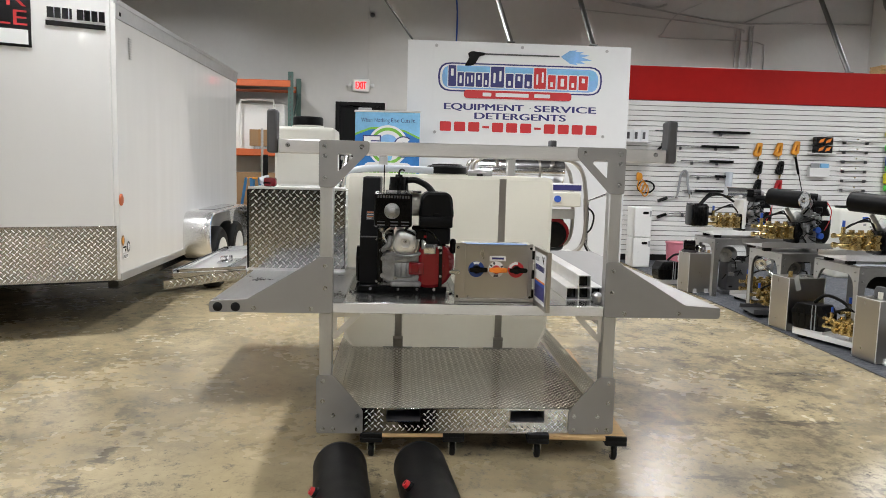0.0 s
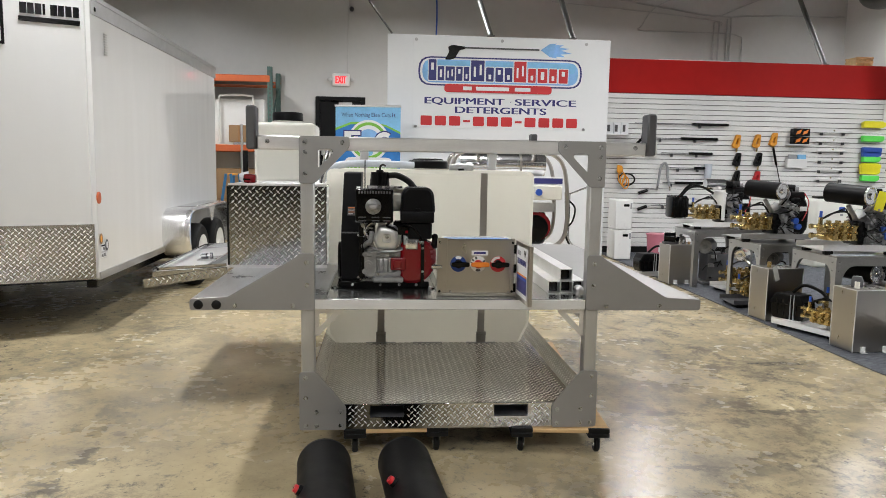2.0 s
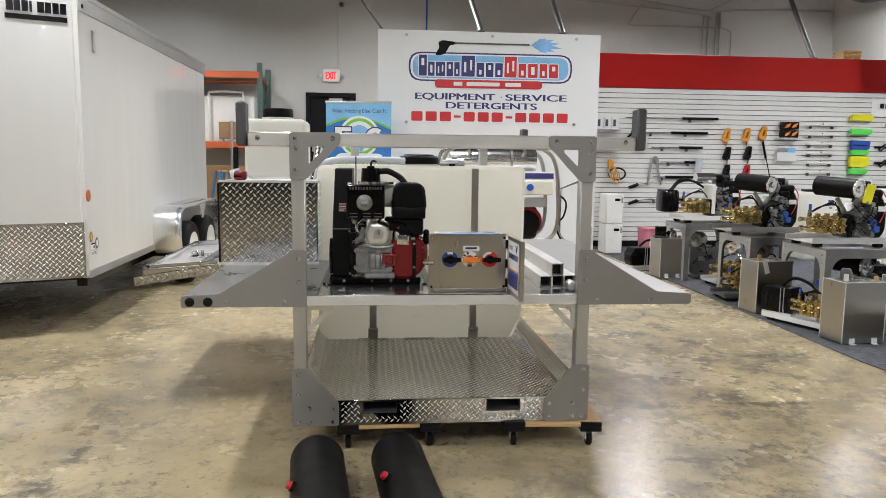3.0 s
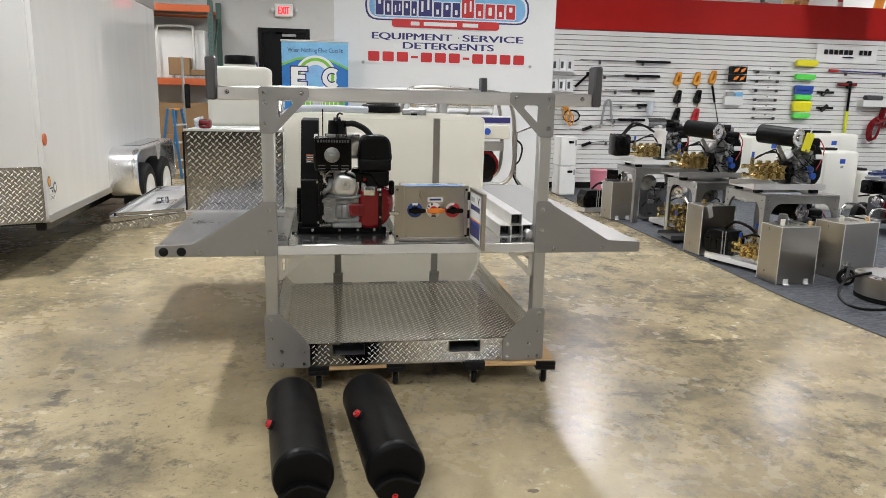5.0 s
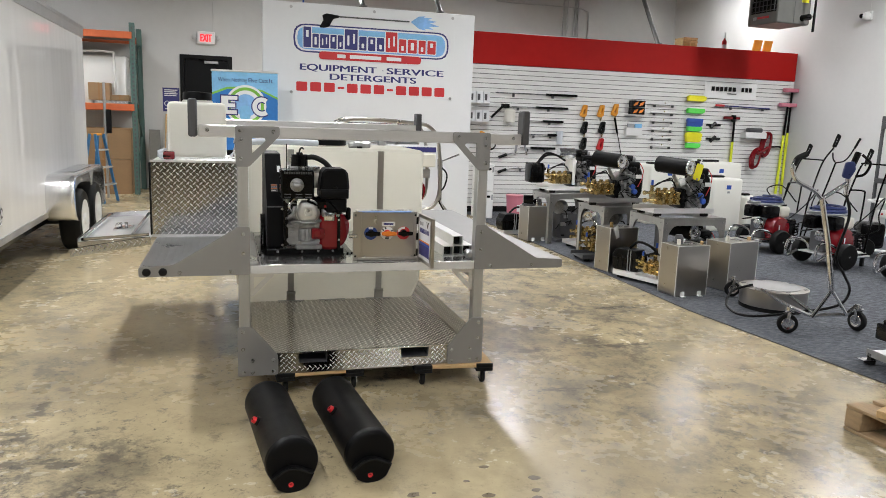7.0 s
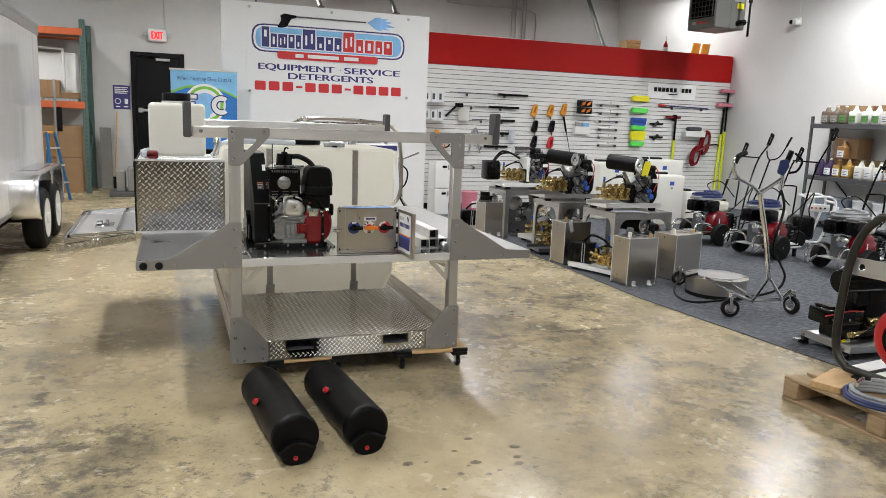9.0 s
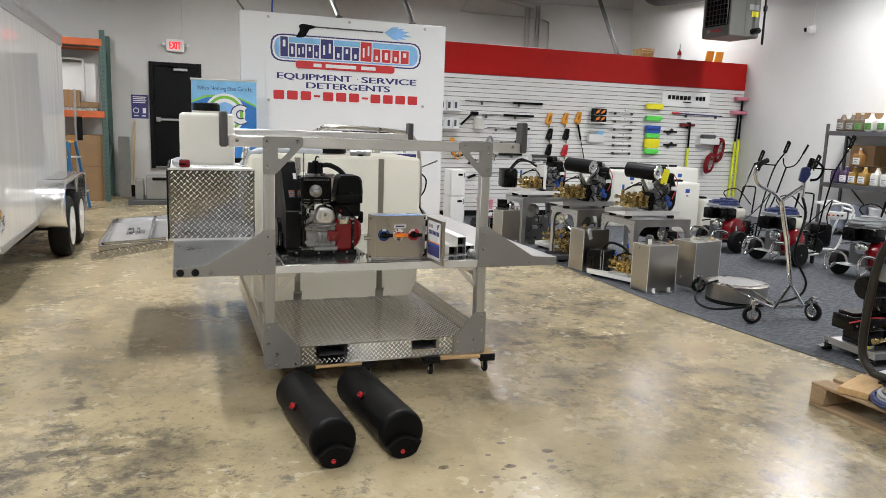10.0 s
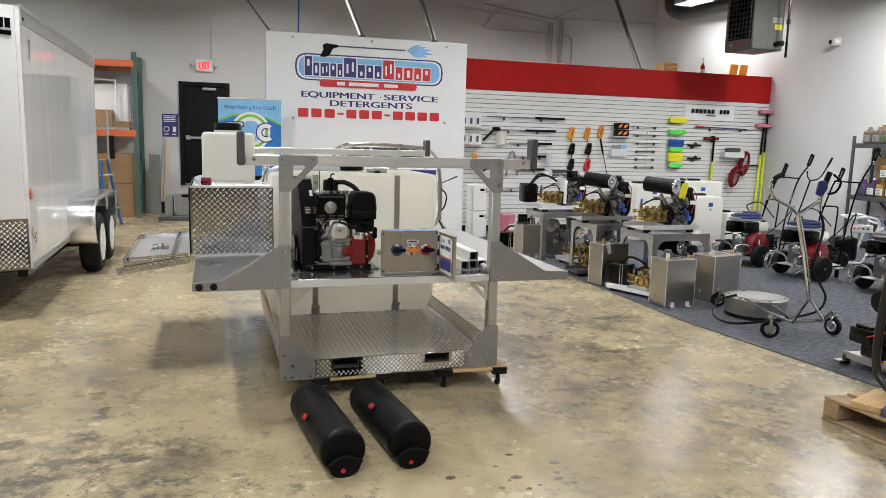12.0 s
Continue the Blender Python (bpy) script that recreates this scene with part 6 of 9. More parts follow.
cyl(bm, (-0.54, 0.5, 0.1), (-0.515, 0.5, 0.1), 0.09, seg=20)
part("pump_body", bm, M_BLACK, en)
part("outlet_fitting", cyl(B(), (-0.1, 0.15, 0.0), (-0.1, 0.15, 0.02), 0.009, seg=8), M_CHROME, en)

# ---- showroom machines ----
def pump_unit(m, label, muffler=True, gear=False, tray=None, tag=False, body=True, at=0.0):
    """An engine-driven pump on a tray: local x to the show side, about 0.7 m long."""
    t = thing("pump_unit", m, label, "pump", "pump units")
    tm = tray or M_ALU
    tl, t0 = (0.68, 0.0) if body else (0.44, -0.22 if gear else 0.0)
    t0 -= at
    bm = box(B(), (t0, -0.2, 0.035), (tl, 0.2, 0.042), 0.001)
    box(bm, (t0, -0.2, 0.042), (tl, -0.194, 0.085), 0.001)
    box(bm, (t0, 0.194, 0.042), (tl, 0.2, 0.085), 0.001)
    part("tray", bm, tm, t)
    for x in (t0 + 0.04, tl - 0.11):
        for y in (-0.17, 0.13):
            part("rubber_foot", box(B(), (x, y, 0), (x + 0.07, y + 0.05, 0.035), 0.006), M_RUBBER, t)
    # brass pump
    bm = box(B(), (0.09, -0.1, 0.11), (0.35, 0.06, 0.235), 0.014, None, 2)
    for i in range(3):
        x = 0.135 + i * 0.08
        cyl(bm, (x, -0.03, 0.235), (x, -0.03, 0.252), 0.034, seg=16)
        cyl(bm, (x, -0.03, 0.252), (x, -0.03, 0.272), 0.022, seg=6)
        for z, q in ((0.142, 0.034), (0.205, 0.03)):
            cyl(bm, (x, -0.1, z), (x, -0.12, z), q, q * 0.92, seg=16)
            cyl(bm, (x, -0.12, z), (x, -0.14, z), q * 0.66, seg=6)
        for z in (0.12, 0.174, 0.228):
            cyl(bm, (x + 0.04, -0.1, z), (x + 0.04, -0.113, z), 0.009, seg=6)
    cyl(bm, (0.35, -0.06, 0.15), (0.4, -0.06, 0.15), 0.02, seg=8)
    cyl(bm, (0.35, -0.06, 0.215), (0.39, -0.06, 0.215), 0.018, seg=6)
    part("pump_head", bm, M_BRASS, t, "brass triplex pump head")
    bm = cyl(B(), (-0.03, -0.06, 0.225), (0.1, -0.06, 0.225), 0.015, seg=8)
    cyl(bm, (0.045, -0.06, 0.18), (0.045, -0.06, 0.3), 0.017, seg=8)
    cyl(bm, (0.03, -0.06, 0.225), (0.06, -0.06, 0.225), 0.027, seg=6)
    cyl(bm, (-0.03, -0.06, 0.15), (0.1, -0.06, 0.15), 0.016, seg=8)
    cyl(bm, (-0.04, -0.06, 0.15), (-0.01, -0.06, 0.15), 0.023, seg=6)
    cyl(bm, (-0.045, -0.06, 0.225), (-0.02, -0.06, 0.225), 0.021, seg=6)
    cyl(bm, (0.03, -0.11, 0.2), (0.03, -0.06, 0.2), 0.016, seg=8)
    part("unloader_valve", bm, M_BRASS, t, "brass unloader valve")
    part("valve_spring", cyl(B(), (0.045, -0.06, 0.3), (0.045, -0.06, 0.35), 0.012, seg=10), M_BLUE, t, "blue adjuster cap")
    part("gearbox", box(B(), (0.35, -0.11, 0.07), (0.41, 0.11, 0.27), 0.02, None, 2), M_BLACK, t)
    for k in range(3):
        part("hose", tube(B(), smooth_path([(0.05, -0.06, 0.28), (0.12 + 0.05 * k, -0.08, 0.33 + 0.02 * k), (0.28, -0.05, 0.34), (0.4, 0.05, 0.24)], 6), 0.006, 6), M_HOSE, t)
    if not body:
        return t
    rnd = random.Random(int(m.translation.y * 100))
    bm = box(B(), (0.42, -0.09, 0.05), (0.58, 0.13, 0.24), 0.02, None, 2)
    cyl(bm, (0.46, -0.09, 0.12), (0.46, -0.125, 0.12), 0.05, 0.042, seg=18)
    cyl(bm, (0.46, -0.125, 0.12), (0.46, -0.135, 0.12), 0.02, seg=6)
    for k in range(26):
        x, z, w, h, d = rnd.uniform(0.405, 0.54), rnd.uniform(0.07, 0.4), rnd.uniform(0.012, 0.05), rnd.uniform(0.008, 0.045), rnd.uniform(0.0, 0.05)
        box(bm, (x, -0.1 - d, z), (x + w, -0.04, z + h), 0.004)
    for k in range(8):
        x, z = rnd.uniform(0.41, 0.56), rnd.uniform(0.08, 0.4)
        cyl(bm, (x, -0.09, z), (x, -0.15 - rnd.uniform(0, 0.02), z), rnd.uniform(0.008, 0.02), seg=10)
    for s in (-1, 1):
        for i in range(6):
            lean = Matrix.Translation((0.5, 0.03, 0.22)) @ Matrix.Rotation(radians(s * 38), 4, "Y")
            box(bm, (-0.06, -0.12, 0.02 + i * 0.022), (0.06, 0.07, 0.028 + i * 0.022), 0.002, lean)
    part("engine_block", bm, M_CAST, t, "grey cast finned engine block")
    bm = B()
    for k in range(9):
        p = Vector((rnd.uniform(0.38, 0.46), rnd.uniform(-0.16, -0.1), rnd.uniform(0.1, 0.36)))
        q = p + Vector((rnd.uniform(0.06, 0.2), rnd.uniform(-0.03, 0.05), rnd.uniform(-0.12, 0.14)))
        tube(bm, smooth_path([p, (p + q) / 2 + Vector((0, -0.03, rnd.uniform(-0.04, 0.05))), q], 5), rnd.uniform(0.004, 0.009), 6)
    part("fuel_line", bm, M_HOSE, t, "tangle of black fuel and spark lines")
    part("drive_coupling", cyl(B(), (0.4, -0.02, 0.17), (0.43, -0.02, 0.17), 0.085, seg=22), M_BLACK, t)
    for x, z in ((0.575, 0.15), (0.545, 0.205)):
        part("oil_filter", lathe(B(), [(0.022, 0.0), (0.03, -0.004), (0.03, -0.04), (0.024, -0.046), (0.0, -0.046)], (x, -0.12, z), 16, "y"), M_BLUE, t, "blue oil filter")
    hull = rounded([(0.53, 0.07), (0.66, 0.07), (0.705, 0.13), (0.71, 0.3), (0.67, 0.4), (0.6, 0.43), (0.545, 0.41), (0.53, 0.3)], 0.03, 4)
    part("blower_housing", plate([hull], 0.2, Matrix.Translation((0, 0.03, 0)), 0.018), M_BLACK, t, "black blower housing")
    bm = box(B(), (0.5, -0.07, 0.4), (0.68, 0.13, 0.475), 0.02, None, 2)
    box(bm, (0.54, -0.09, 0.36), (0.62, -0.03, 0.42), 0.01)
    cyl(bm, (0.52, -0.06, 0.475), (0.52, -0.06, 0.5), 0.025, 0.02, seg=12)
    part("intake_cover", bm, M_MATTBLACK, t)
    part("air_canister", cyl(B(), (0.36, 0.2, 0.5), (0.64, 0.06, 0.49), 0.05, seg=22), M_MATTBLACK, t, "black air filter canister")
    part("canister_cap", cyl(B(), (0.64, 0.06, 0.49), (0.67, 0.043, 0.49), 0.036, 0.028, seg=16), M_CAST, t)
    part("coil_wire", tube(B(), smooth_path([(0.66, -0.08, 0.46), (0.7, -0.09, 0.38), (0.69, -0.08, 0.28), (0.64, -0.1, 0.2)], 5), 0.005, 6), M_PRED, t, "red wire")
    part("spec_label", plate([rect(-0.035, -0.02, 0.035, 0.02)], 0.002, pose(0.6, -0.175, 0.32, -8, 0, 0)), M_WHITE, t)
    if muffler:
        part("muffler", cyl(B(), (0.225, 0.14, 0.5), (0.38, -0.17, 0.48), 0.082, seg=28), M_MATTBLACK, t, "black cylindrical muffler")
        part("muffler_end", lathe(B(), [(0.083, 0.0), (0.083, -0.012), (0.074, -0.014), (0.066, -0.006), (0.03, -0.003), (0.02, -0.018), (0.0, -0.02)], (0, 0, 0), 24, "y"), M_CHROME, t, "bright dished end cap of the muffler").matrix_basis = pose(0.381, -0.172, 0.48, 0, 0, 24.7)
        part("exhaust_pipe", tube(B(), smooth_path([(0.42, -0.1, 0.5), (0.47, -0.12, 0.46), (0.45, -0.08, 0.38), (0.46, -0.02, 0.34)], 6), 0.025, 10), M_CAST, t)
        part("muffler_bracket", tube(B(), smooth_path([(0.3, -0.02, 0.4), (0.36, -0.03, 0.3), (0.42, 0.0, 0.25)], 5), 0.02, 8), M_CAST, t)
    else:
        part("muffler", cyl(B(), (0.2, 0.0, 0.5), (0.42, 0.0, 0.5), 0.06, seg=20), M_CHROME, t, "bright cylindrical muffler")
        part("starter", cyl(B(), (0.42, -0.02, 0.5), (0.5, -0.02, 0.5), 0.04, seg=16), M_BLACK, t)
        part("heat_shield", box(B(), (0.36, -0.12, 0.1), (0.40, 0.12, 0.42), 0.004), M_WHITE, t, "white sheet-metal shield")
    part("choke_hose", tube(B(), smooth_path([(0.45, 0.1, 0.45), (0.62, 0.16, 0.5), (0.72, 0.1, 0.4), (0.7, 0.0, 0.3)], 6), 0.016, 8), M_HOSE, t)
    if gear:
        bm = box(B(), (-0.22, -0.12, 0.12), (-0.02, 0.1, 0.36), 0.03, None, 2)
        for i in range(4):
            box(bm, (-0.2 + i * 0.045, -0.13, 0.13), (-0.19 + i * 0.045, 0.11, 0.37), 0.004)
        part("battery_box", bm, M_BLACK, t, "black ribbed plastic box")
        for k in range(2):
            part("cable", tube(B(), smooth_path([(-0.1, -0.05 + 0.04 * k, 0.36), (0.0, -0.06, 0.46 + 0.03 * k), (0.15, -0.04, 0.47), (0.3, 0.0, 0.4)], 6), 0.013, 8), M_HOSE, t)
    if tag:
        part("tag", plate([rounded(rect(-0.035, -0.16, 0.045, 0.0), 0.012)], 0.002, pose(0.5, -0.16, 0.52, 0, 14, 0)), M_YELLOW, t, "hanging yellow paper tag")
        part("tag_loop", tube(B(), smooth_path([(0.5, -0.155, 0.52), (0.52, -0.15, 0.56), (0.5, -0.13, 0.58)], 5), 0.006, 6), M_WHITE, t)
    return t


def stand(m, w, d, h):
    """A welded plate-leg stand with arched aprons."""
    t = thing("machine_stand", m, "grey aluminium machine stand with arched sides", "stand", "machine stands")
    part("top", box(B(), (0, 0, h - 0.012), (w, d, h), 0.002), M_STAND, t)
    def leg_side(L, mm):
        poly = [(0, 0), (0.055, 0), (0.055, h * 0.66)] + [(0.055 + 0.1 * (1 - math.cos(a)), h * 0.66 + 0.145 * math.sin(a)) for a in [math.pi / 2 * i / 5 for i in range(1, 6)]]
        mir = [(L - x, z) for x, z in poly[::-1]]
        return plate([poly + mir + [(L, h - 0.013), (0, h - 0.013)]], 0.005, mm)
    part("side_panel", leg_side(w, pose(0, 0.003, 0)), M_STAND, t, smooth=False)
    part("side_panel", leg_side(w, pose(0, d - 0.003, 0)), M_STAND, t, smooth=False)
    # ends paler than the long sides: the light on them is in the colour
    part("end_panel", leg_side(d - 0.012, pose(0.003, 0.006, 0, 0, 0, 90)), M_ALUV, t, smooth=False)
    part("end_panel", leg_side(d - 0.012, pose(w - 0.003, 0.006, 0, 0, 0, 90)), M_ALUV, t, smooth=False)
    for x in (0.03, w - 0.03):
        for z in (h - 0.05, h - 0.12, 0.03):
            bolt(t, x, 0.0, z, 0.008)
    for y in (0.05, d - 0.05):
        for z in (h - 0.05, h - 0.12):
            bolt(t, 0.0, y, z, 0.008, None, (-1, 0, 0))
    return t


CZ = 0.0105
stand(pose(3.31, 2.27, CZ), 0.70, 0.64, 0.645)
stand(pose(3.16, 3.18, CZ), 0.70, 0.62, 0.645)
stand(pose(3.14, 4.56, CZ, 0, 0, 3), 0.70, 0.5, 0.645)
pump_unit(pose(3.24, 2.55, CZ + 0.646), "brass pump and engine with black muffler and yellow tag", tag=True, tray=M_ALU)
pump_unit(pose(3.02, 3.48, CZ + 0.646), "brass pump and engine with a black muffler on a grey stand", tray=M_GUSSET)
pump_unit(pose(3.13, 4.8, CZ + 0.646), "brass pump and engine on a white tray", muffler=False, gear=True, tray=M_WHITE)
solo("plastic_film", plate([[(0, 0), (0.34, -0.02), (0.42, 0.12), (0.05, 0.2)]], 0.004, pose(3.3, 2.3, CZ + 0.652, -90)), M_CLEARHOSE, "loose clear plastic film on the stand", "film")
pump_unit(pose(3.24, 2.47, CZ, 0, 0, -70) @ Matrix.Scale(0.84, 4), "small brass pump on a white tray on the carpet", False, False, M_WHITE, body=False, at=0.28)
def battery(x, y, rz):
    t = thing("battery_case", pose(x, y, CZ + 0.06, 0, 0, rz), "black ribbed plastic battery case", "battery case", "battery cases")
    hull = rounded([(-0.12, 0.0), (0.12, 0.0), (0.145, 0.05), (0.145, 0.13), (0.1, 0.2), (-0.1, 0.2), (-0.145, 0.13), (-0.145, 0.05)], 0.012)
    bm = plate([hull], 0.17, None, 0.012)
    for i in range(4):
        box(bm, (-0.1 + i * 0.055, -0.094, 0.03), (-0.08 + i * 0.055, 0.094, 0.17), 0.004)
    part("case", bm, M_BLACK, t)
    part("lid", plate([rounded([(-0.15, 0.13), (0.15, 0.13), (0.105, 0.21), (-0.105, 0.21)], 0.012)], 0.185, None, 0.006), M_MATTBLACK, t)
    for q in (0.03, 0.06):
        part("strap", plate([[(q, -0.002), (q + 0.006, -0.002), (q + 0.006, 0.213), (q, 0.213)]], 0.192), M_GREYHOSE, t)
    part("support", box(B(), (-0.13, -0.085, -0.06), (0.13, 0.085, 0.0), 0.004), M_ALU, t)
    part("cable", tube(B(), smooth_path([(0.0, 0.0, 0.225), (0.1, -0.02, 0.3), (0.25, -0.05, 0.28), (0.34, -0.02, 0.2)], 6), 0.014, 8), M_HOSE, t)
battery(2.95, 5.45, 10)
battery(3.21, 2.68, -60)
pump_unit(pose(3.32, 4.28, CZ, 0, 0, 5), "brass pump on an aluminium tray on the carpet", False, False, M_ALU, body=False)
pump_unit(pose(3.08, 5.5, CZ, 0, 0, 12), "brass pump with a black engine beyond the stands", False, False, M_ALU, body=False)
pump_unit(pose(3.1, 3.56, CZ, 0, 0, -4) @ Matrix.Scale(0.9, 4), "small brass pump with a blue cap under a stand", False, False, M_DKGREY, body=False, at=0.05)
def spare_engine(x, y, drums, label):
    """An engine without its covers, parked low; drums: x, y, z, radius and material of its round ends."""
    t = thing("spare_engine", pose(x, y, CZ), label, "engine", "spare engines")
    rnd = random.Random(int(x * 1000 + y * 100))
    part("skid_plate", box(B(), (-0.16, -0.16, 0.0), (0.2, 0.16, 0.03), 0.004), M_DKGREY, t)
    bm = box(B(), (-0.1, -0.12, 0.03), (0.16, 0.12, 0.36), 0.03, None, 2)
    part("block", bm, M_DKGREY, t, "dark grey cast block")
    for k in range(9):
        u, v, w = rnd.uniform(-0.13, 0.1), rnd.uniform(-0.15, -0.08), rnd.uniform(0.05, 0.36)
        part("cover", box(B(), (u, v, w), (u + rnd.uniform(0.02, 0.07), v + 0.06, w + rnd.uniform(0.015, 0.06)), 0.005), (M_CAST, M_BLACK, M_DKGREY)[k % 3], t)
    for k in range(6):
        p = Vector((rnd.uniform(-0.12, 0.1), -0.15, rnd.uniform(0.12, 0.42)))
        q = p + Vector((rnd.uniform(-0.1, 0.14), rnd.uniform(-0.02, 0.05), rnd.uniform(-0.15, 0.12)))
        part("lead", tube(B(), smooth_path([p, (p + q) / 2 + Vector((0, -0.03, 0.03)), q], 5), 0.007, 6), M_HOSE, t)
    for u, v, w, r, mm in drums:
        u, v = u - x, v - y
        d = part("drum", lathe(B(), [(0.0, 0.2), (r, 0.19), (r, 0.012), (r * 0.97, 0.0), (r * 0.86, 0.0), (r * 0.8, 0.01), (r * 0.35, 0.014), (r * 0.3, 0.0), (0.0, -0.004)], (0, 0, 0), 26, "y"), mm, t, "round metal canister with a dished end")
        d.matrix_basis = pose(u, v, w, 0, 0, -40)
        part("bracket", cyl(B(), (u * 0.4, v * 0.4 + 0.02, 0.32), (u + 0.06, v + 0.07, w), 0.02, seg=8), mm, t)
spare_engine(3.5, 4.9, ((3.36, 4.78, 0.44, 0.085, M_CAST),), "dark engine with a round grey canister under a stand")
spare_engine(3.5, 3.58, ((3.24, 3.72, 0.47, 0.06, M_CHROME), (3.4, 3.4, 0.48, 0.07, M_DKGREY)), "dark engine with two round canisters under a stand")
pump_unit(pose(3.4, 2.62, CZ, 0, 0, 0), "engine with red and black covers under the stand", True, False, M_DKGREY)


def steel_box(x, y, rz, w=0.345, d=0.25, h=0.465, tag=False):
    t = thing("stainless_tank_box", pose(x, y, CZ, 0, 0, rz), "plain stainless steel box tank with brass fittings on top", "steel tank", "steel tanks")
    part("body", box(B(), (0, 0, 0.004), (w, d, h), 0.004), M_STEEL, t)
    for a, b in (((0, 0), (0, 0)), ((w, 0), (w, 0)), ((0, d), (0, d))):
        part("weld_and_lit_edge", cyl(B(), (a[0], a[1], 0.004), (a[0], a[1], h), 0.0035, seg=6), M_WELD, t)
    # pale strips put the light on the top edges into the colour
    bm = box(B(), (-0.001, -0.003, h - 0.003), (w + 0.001, 0.003, h + 0.002))
    part("weld_and_lit_edge", bm, M_WELD, t)
    part("weld_and_lit_edge", box(B(), (-0.003, 0.004, h - 0.003), (0.003, d, h + 0.002)), M_WELD, t)
    for px in (0.06, w - 0.1):
        bm = box(B(), (px, -0.03, 0.0), (px + 0.045, 0.0, 0.005), 0.001)
        box(bm, (px, -0.004, 0.0), (px + 0.045, 0.0, 0.045), 0.001)
        part("foot_tab", bm, M_WELD, t, "bright welded foot tab")
    part("filler", cyl(B(), (w * 0.55, d * 0.5, h), (w * 0.55, d * 0.5, h + 0.012), 0.035, seg=16), M_CHROME, t)
    part("fitting", cyl(B(), (w * 0.22, d * 0.4, h), (w * 0.22, d * 0.4, h + 0.05), 0.018, seg=10), M_CREAM if not tag else M_BRASS, t)
    part("fitting", cyl(B(), (w * 0.9, d * 0.3, h), (w * 0.9, d * 0.3, h + 0.03), 0.016, seg=10), M_WOOD, t)
    if tag:
        part("tag", plate([rounded(rect(-0.025, -0.13, 0.025, 0), 0.005)], 0.002, pose(w * 0.15, -0.012, h + 0.02, 0, -18, 8)), M_BOARD, t, "white hanging tag")
    return t
steel_box(3.13, 1.73, 4)
steel_box(3.77, 1.85, 14, 0.40, 0.28)
steel_box(3.05, 2.82, 6, tag=True)
steel_box(2.96, 4.79, 6, 0.3, 0.25, 0.45)
solo("orange_filter", lathe(B(), [(0.04, 0), (0.042, 0.05), (0.03, 0.08), (0.0, 0.085)], (3.22, 1.87, CZ + 0.47), 16, "z"), M_DKGREY, "dark round filter resting on a steel tank", "filter")

t = thing("small_motor", pose(2.99, 4.86, CZ + 0.451), "small black motor with a bright cap on a steel tank", "motor")
part("body", cyl(B(), (-0.06, 0.06, 0.08), (0.06, 0.02, 0.08), 0.06, seg=20), M_BLACK, t)
part("cap", lathe(B(), [(0.06, 0.0), (0.062, 0.05), (0.05, 0.085), (0.0, 0.095)], (0.14, 0.06, 0.0), 20), M_CHROME, t)
part("base", box(B(), (-0.07, 0.0, 0.0), (0.08, 0.09, 0.03), 0.006), M_DKGREY, t)

# ---- rotary surface cleaner ----
t = thing("surface_cleaner", pose(0, 0, CZ), "round stainless surface cleaner on casters with a Y-shaped chrome handle", "surface cleaner")
DC = (3.81, 1.28)
part("deck", lathe(B(), [(0.275, 0.035), (0.275, 0.167), (0.282, 0.17), (0.282, 0.18), (0.262, 0.184), (0.05, 0.185), (0.0, 0.185)], (DC[0], DC[1], 0), 44), M_STEEL, t, "brushed stainless drum")
part("top_disc", lathe(B(), [(0.215, 0.182), (0.215, 0.189), (0.03, 0.193), (0.0, 0.193)], (DC[0], DC[1], 0), 40), M_GALV, t)
# black band below the drum stands in for the shadow there
part("drum_shade", lathe(B(), [(0.27, 0.0), (0.274, 0.001), (0.274, 0.034), (0.27, 0.036)], (DC[0], DC[1], 0), 40), M_RUBBER, t)
for k in range(6):
    a = k * math.pi / 3 + 0.3
    part("clip", box(B(), (DC[0] + 0.248 * math.cos(a) - 0.02, DC[1] + 0.248 * math.sin(a) - 0.012, 0.18), (DC[0] + 0.248 * math.cos(a) + 0.02, DC[1] + 0.248 * math.sin(a) + 0.012, 0.187), 0.003), M_DKGREY, t)
def sc_wheel(x, y, r, rz):
    w = part("wheel", lathe(B(), [(0.02, -0.018), (r * 0.7, -0.018), (r * 0.95, -0.016), (r, -0.008), (r, 0.008), (r * 0.95, 0.016), (r * 0.7, 0.018), (0.02, 0.018)], (0, 0, r), 26, "x"), M_RUBBER, t, "black caster tyre")
    w.matrix_basis = pose(x, y, 0, 0, 0, rz)
    part("rim", lathe(B(), [(r * 0.62, -0.021), (r * 0.55, -0.024), (r * 0.2, -0.018), (r * 0.15, -0.03), (0.0, -0.03)], (0, 0, r), 22, "x"), M_CHROME, w)
    bm = box(B(), (-0.03, -0.012, r), (-0.024, 0.012, 2 * r + 0.02), 0.002)
    box(bm, (0.024, -0.012, r), (0.03, 0.012, 2 * r + 0.02), 0.002)
    box(bm, (-0.03, -0.03, 2 * r + 0.014), (0.03, 0.03, 2 * r + 0.022), 0.002)
    cyl(bm, (0, 0, 2 * r + 0.022), (0, 0, 2 * r + 0.05), 0.02, seg=12)
    part("fork", bm, M_CHROME, w)
sc_wheel(3.34, 0.56, 0.076, 62)
sc_wheel(3.96, 0.52, 0.078, 5)
sc_wheel(3.70, 1.68, 0.07, 75)
bm = tube(B(), [(3.36, 0.58, 0.2), (3.53, 0.55, 0.13), (3.85, 0.53, 0.13), (3.94, 0.53, 0.2)], 0.014, 8)
tube(bm, [(3.6, 0.55, 0.13), (3.75, 1.05, 0.17)], 0.014, 8)
tube(bm, [(3.36, 0.58, 0.2), (3.55, 1.12, 0.2)], 0.012, 8)
part("wheel_frame", bm, M_CHROME, t, "chrome wheel frame")
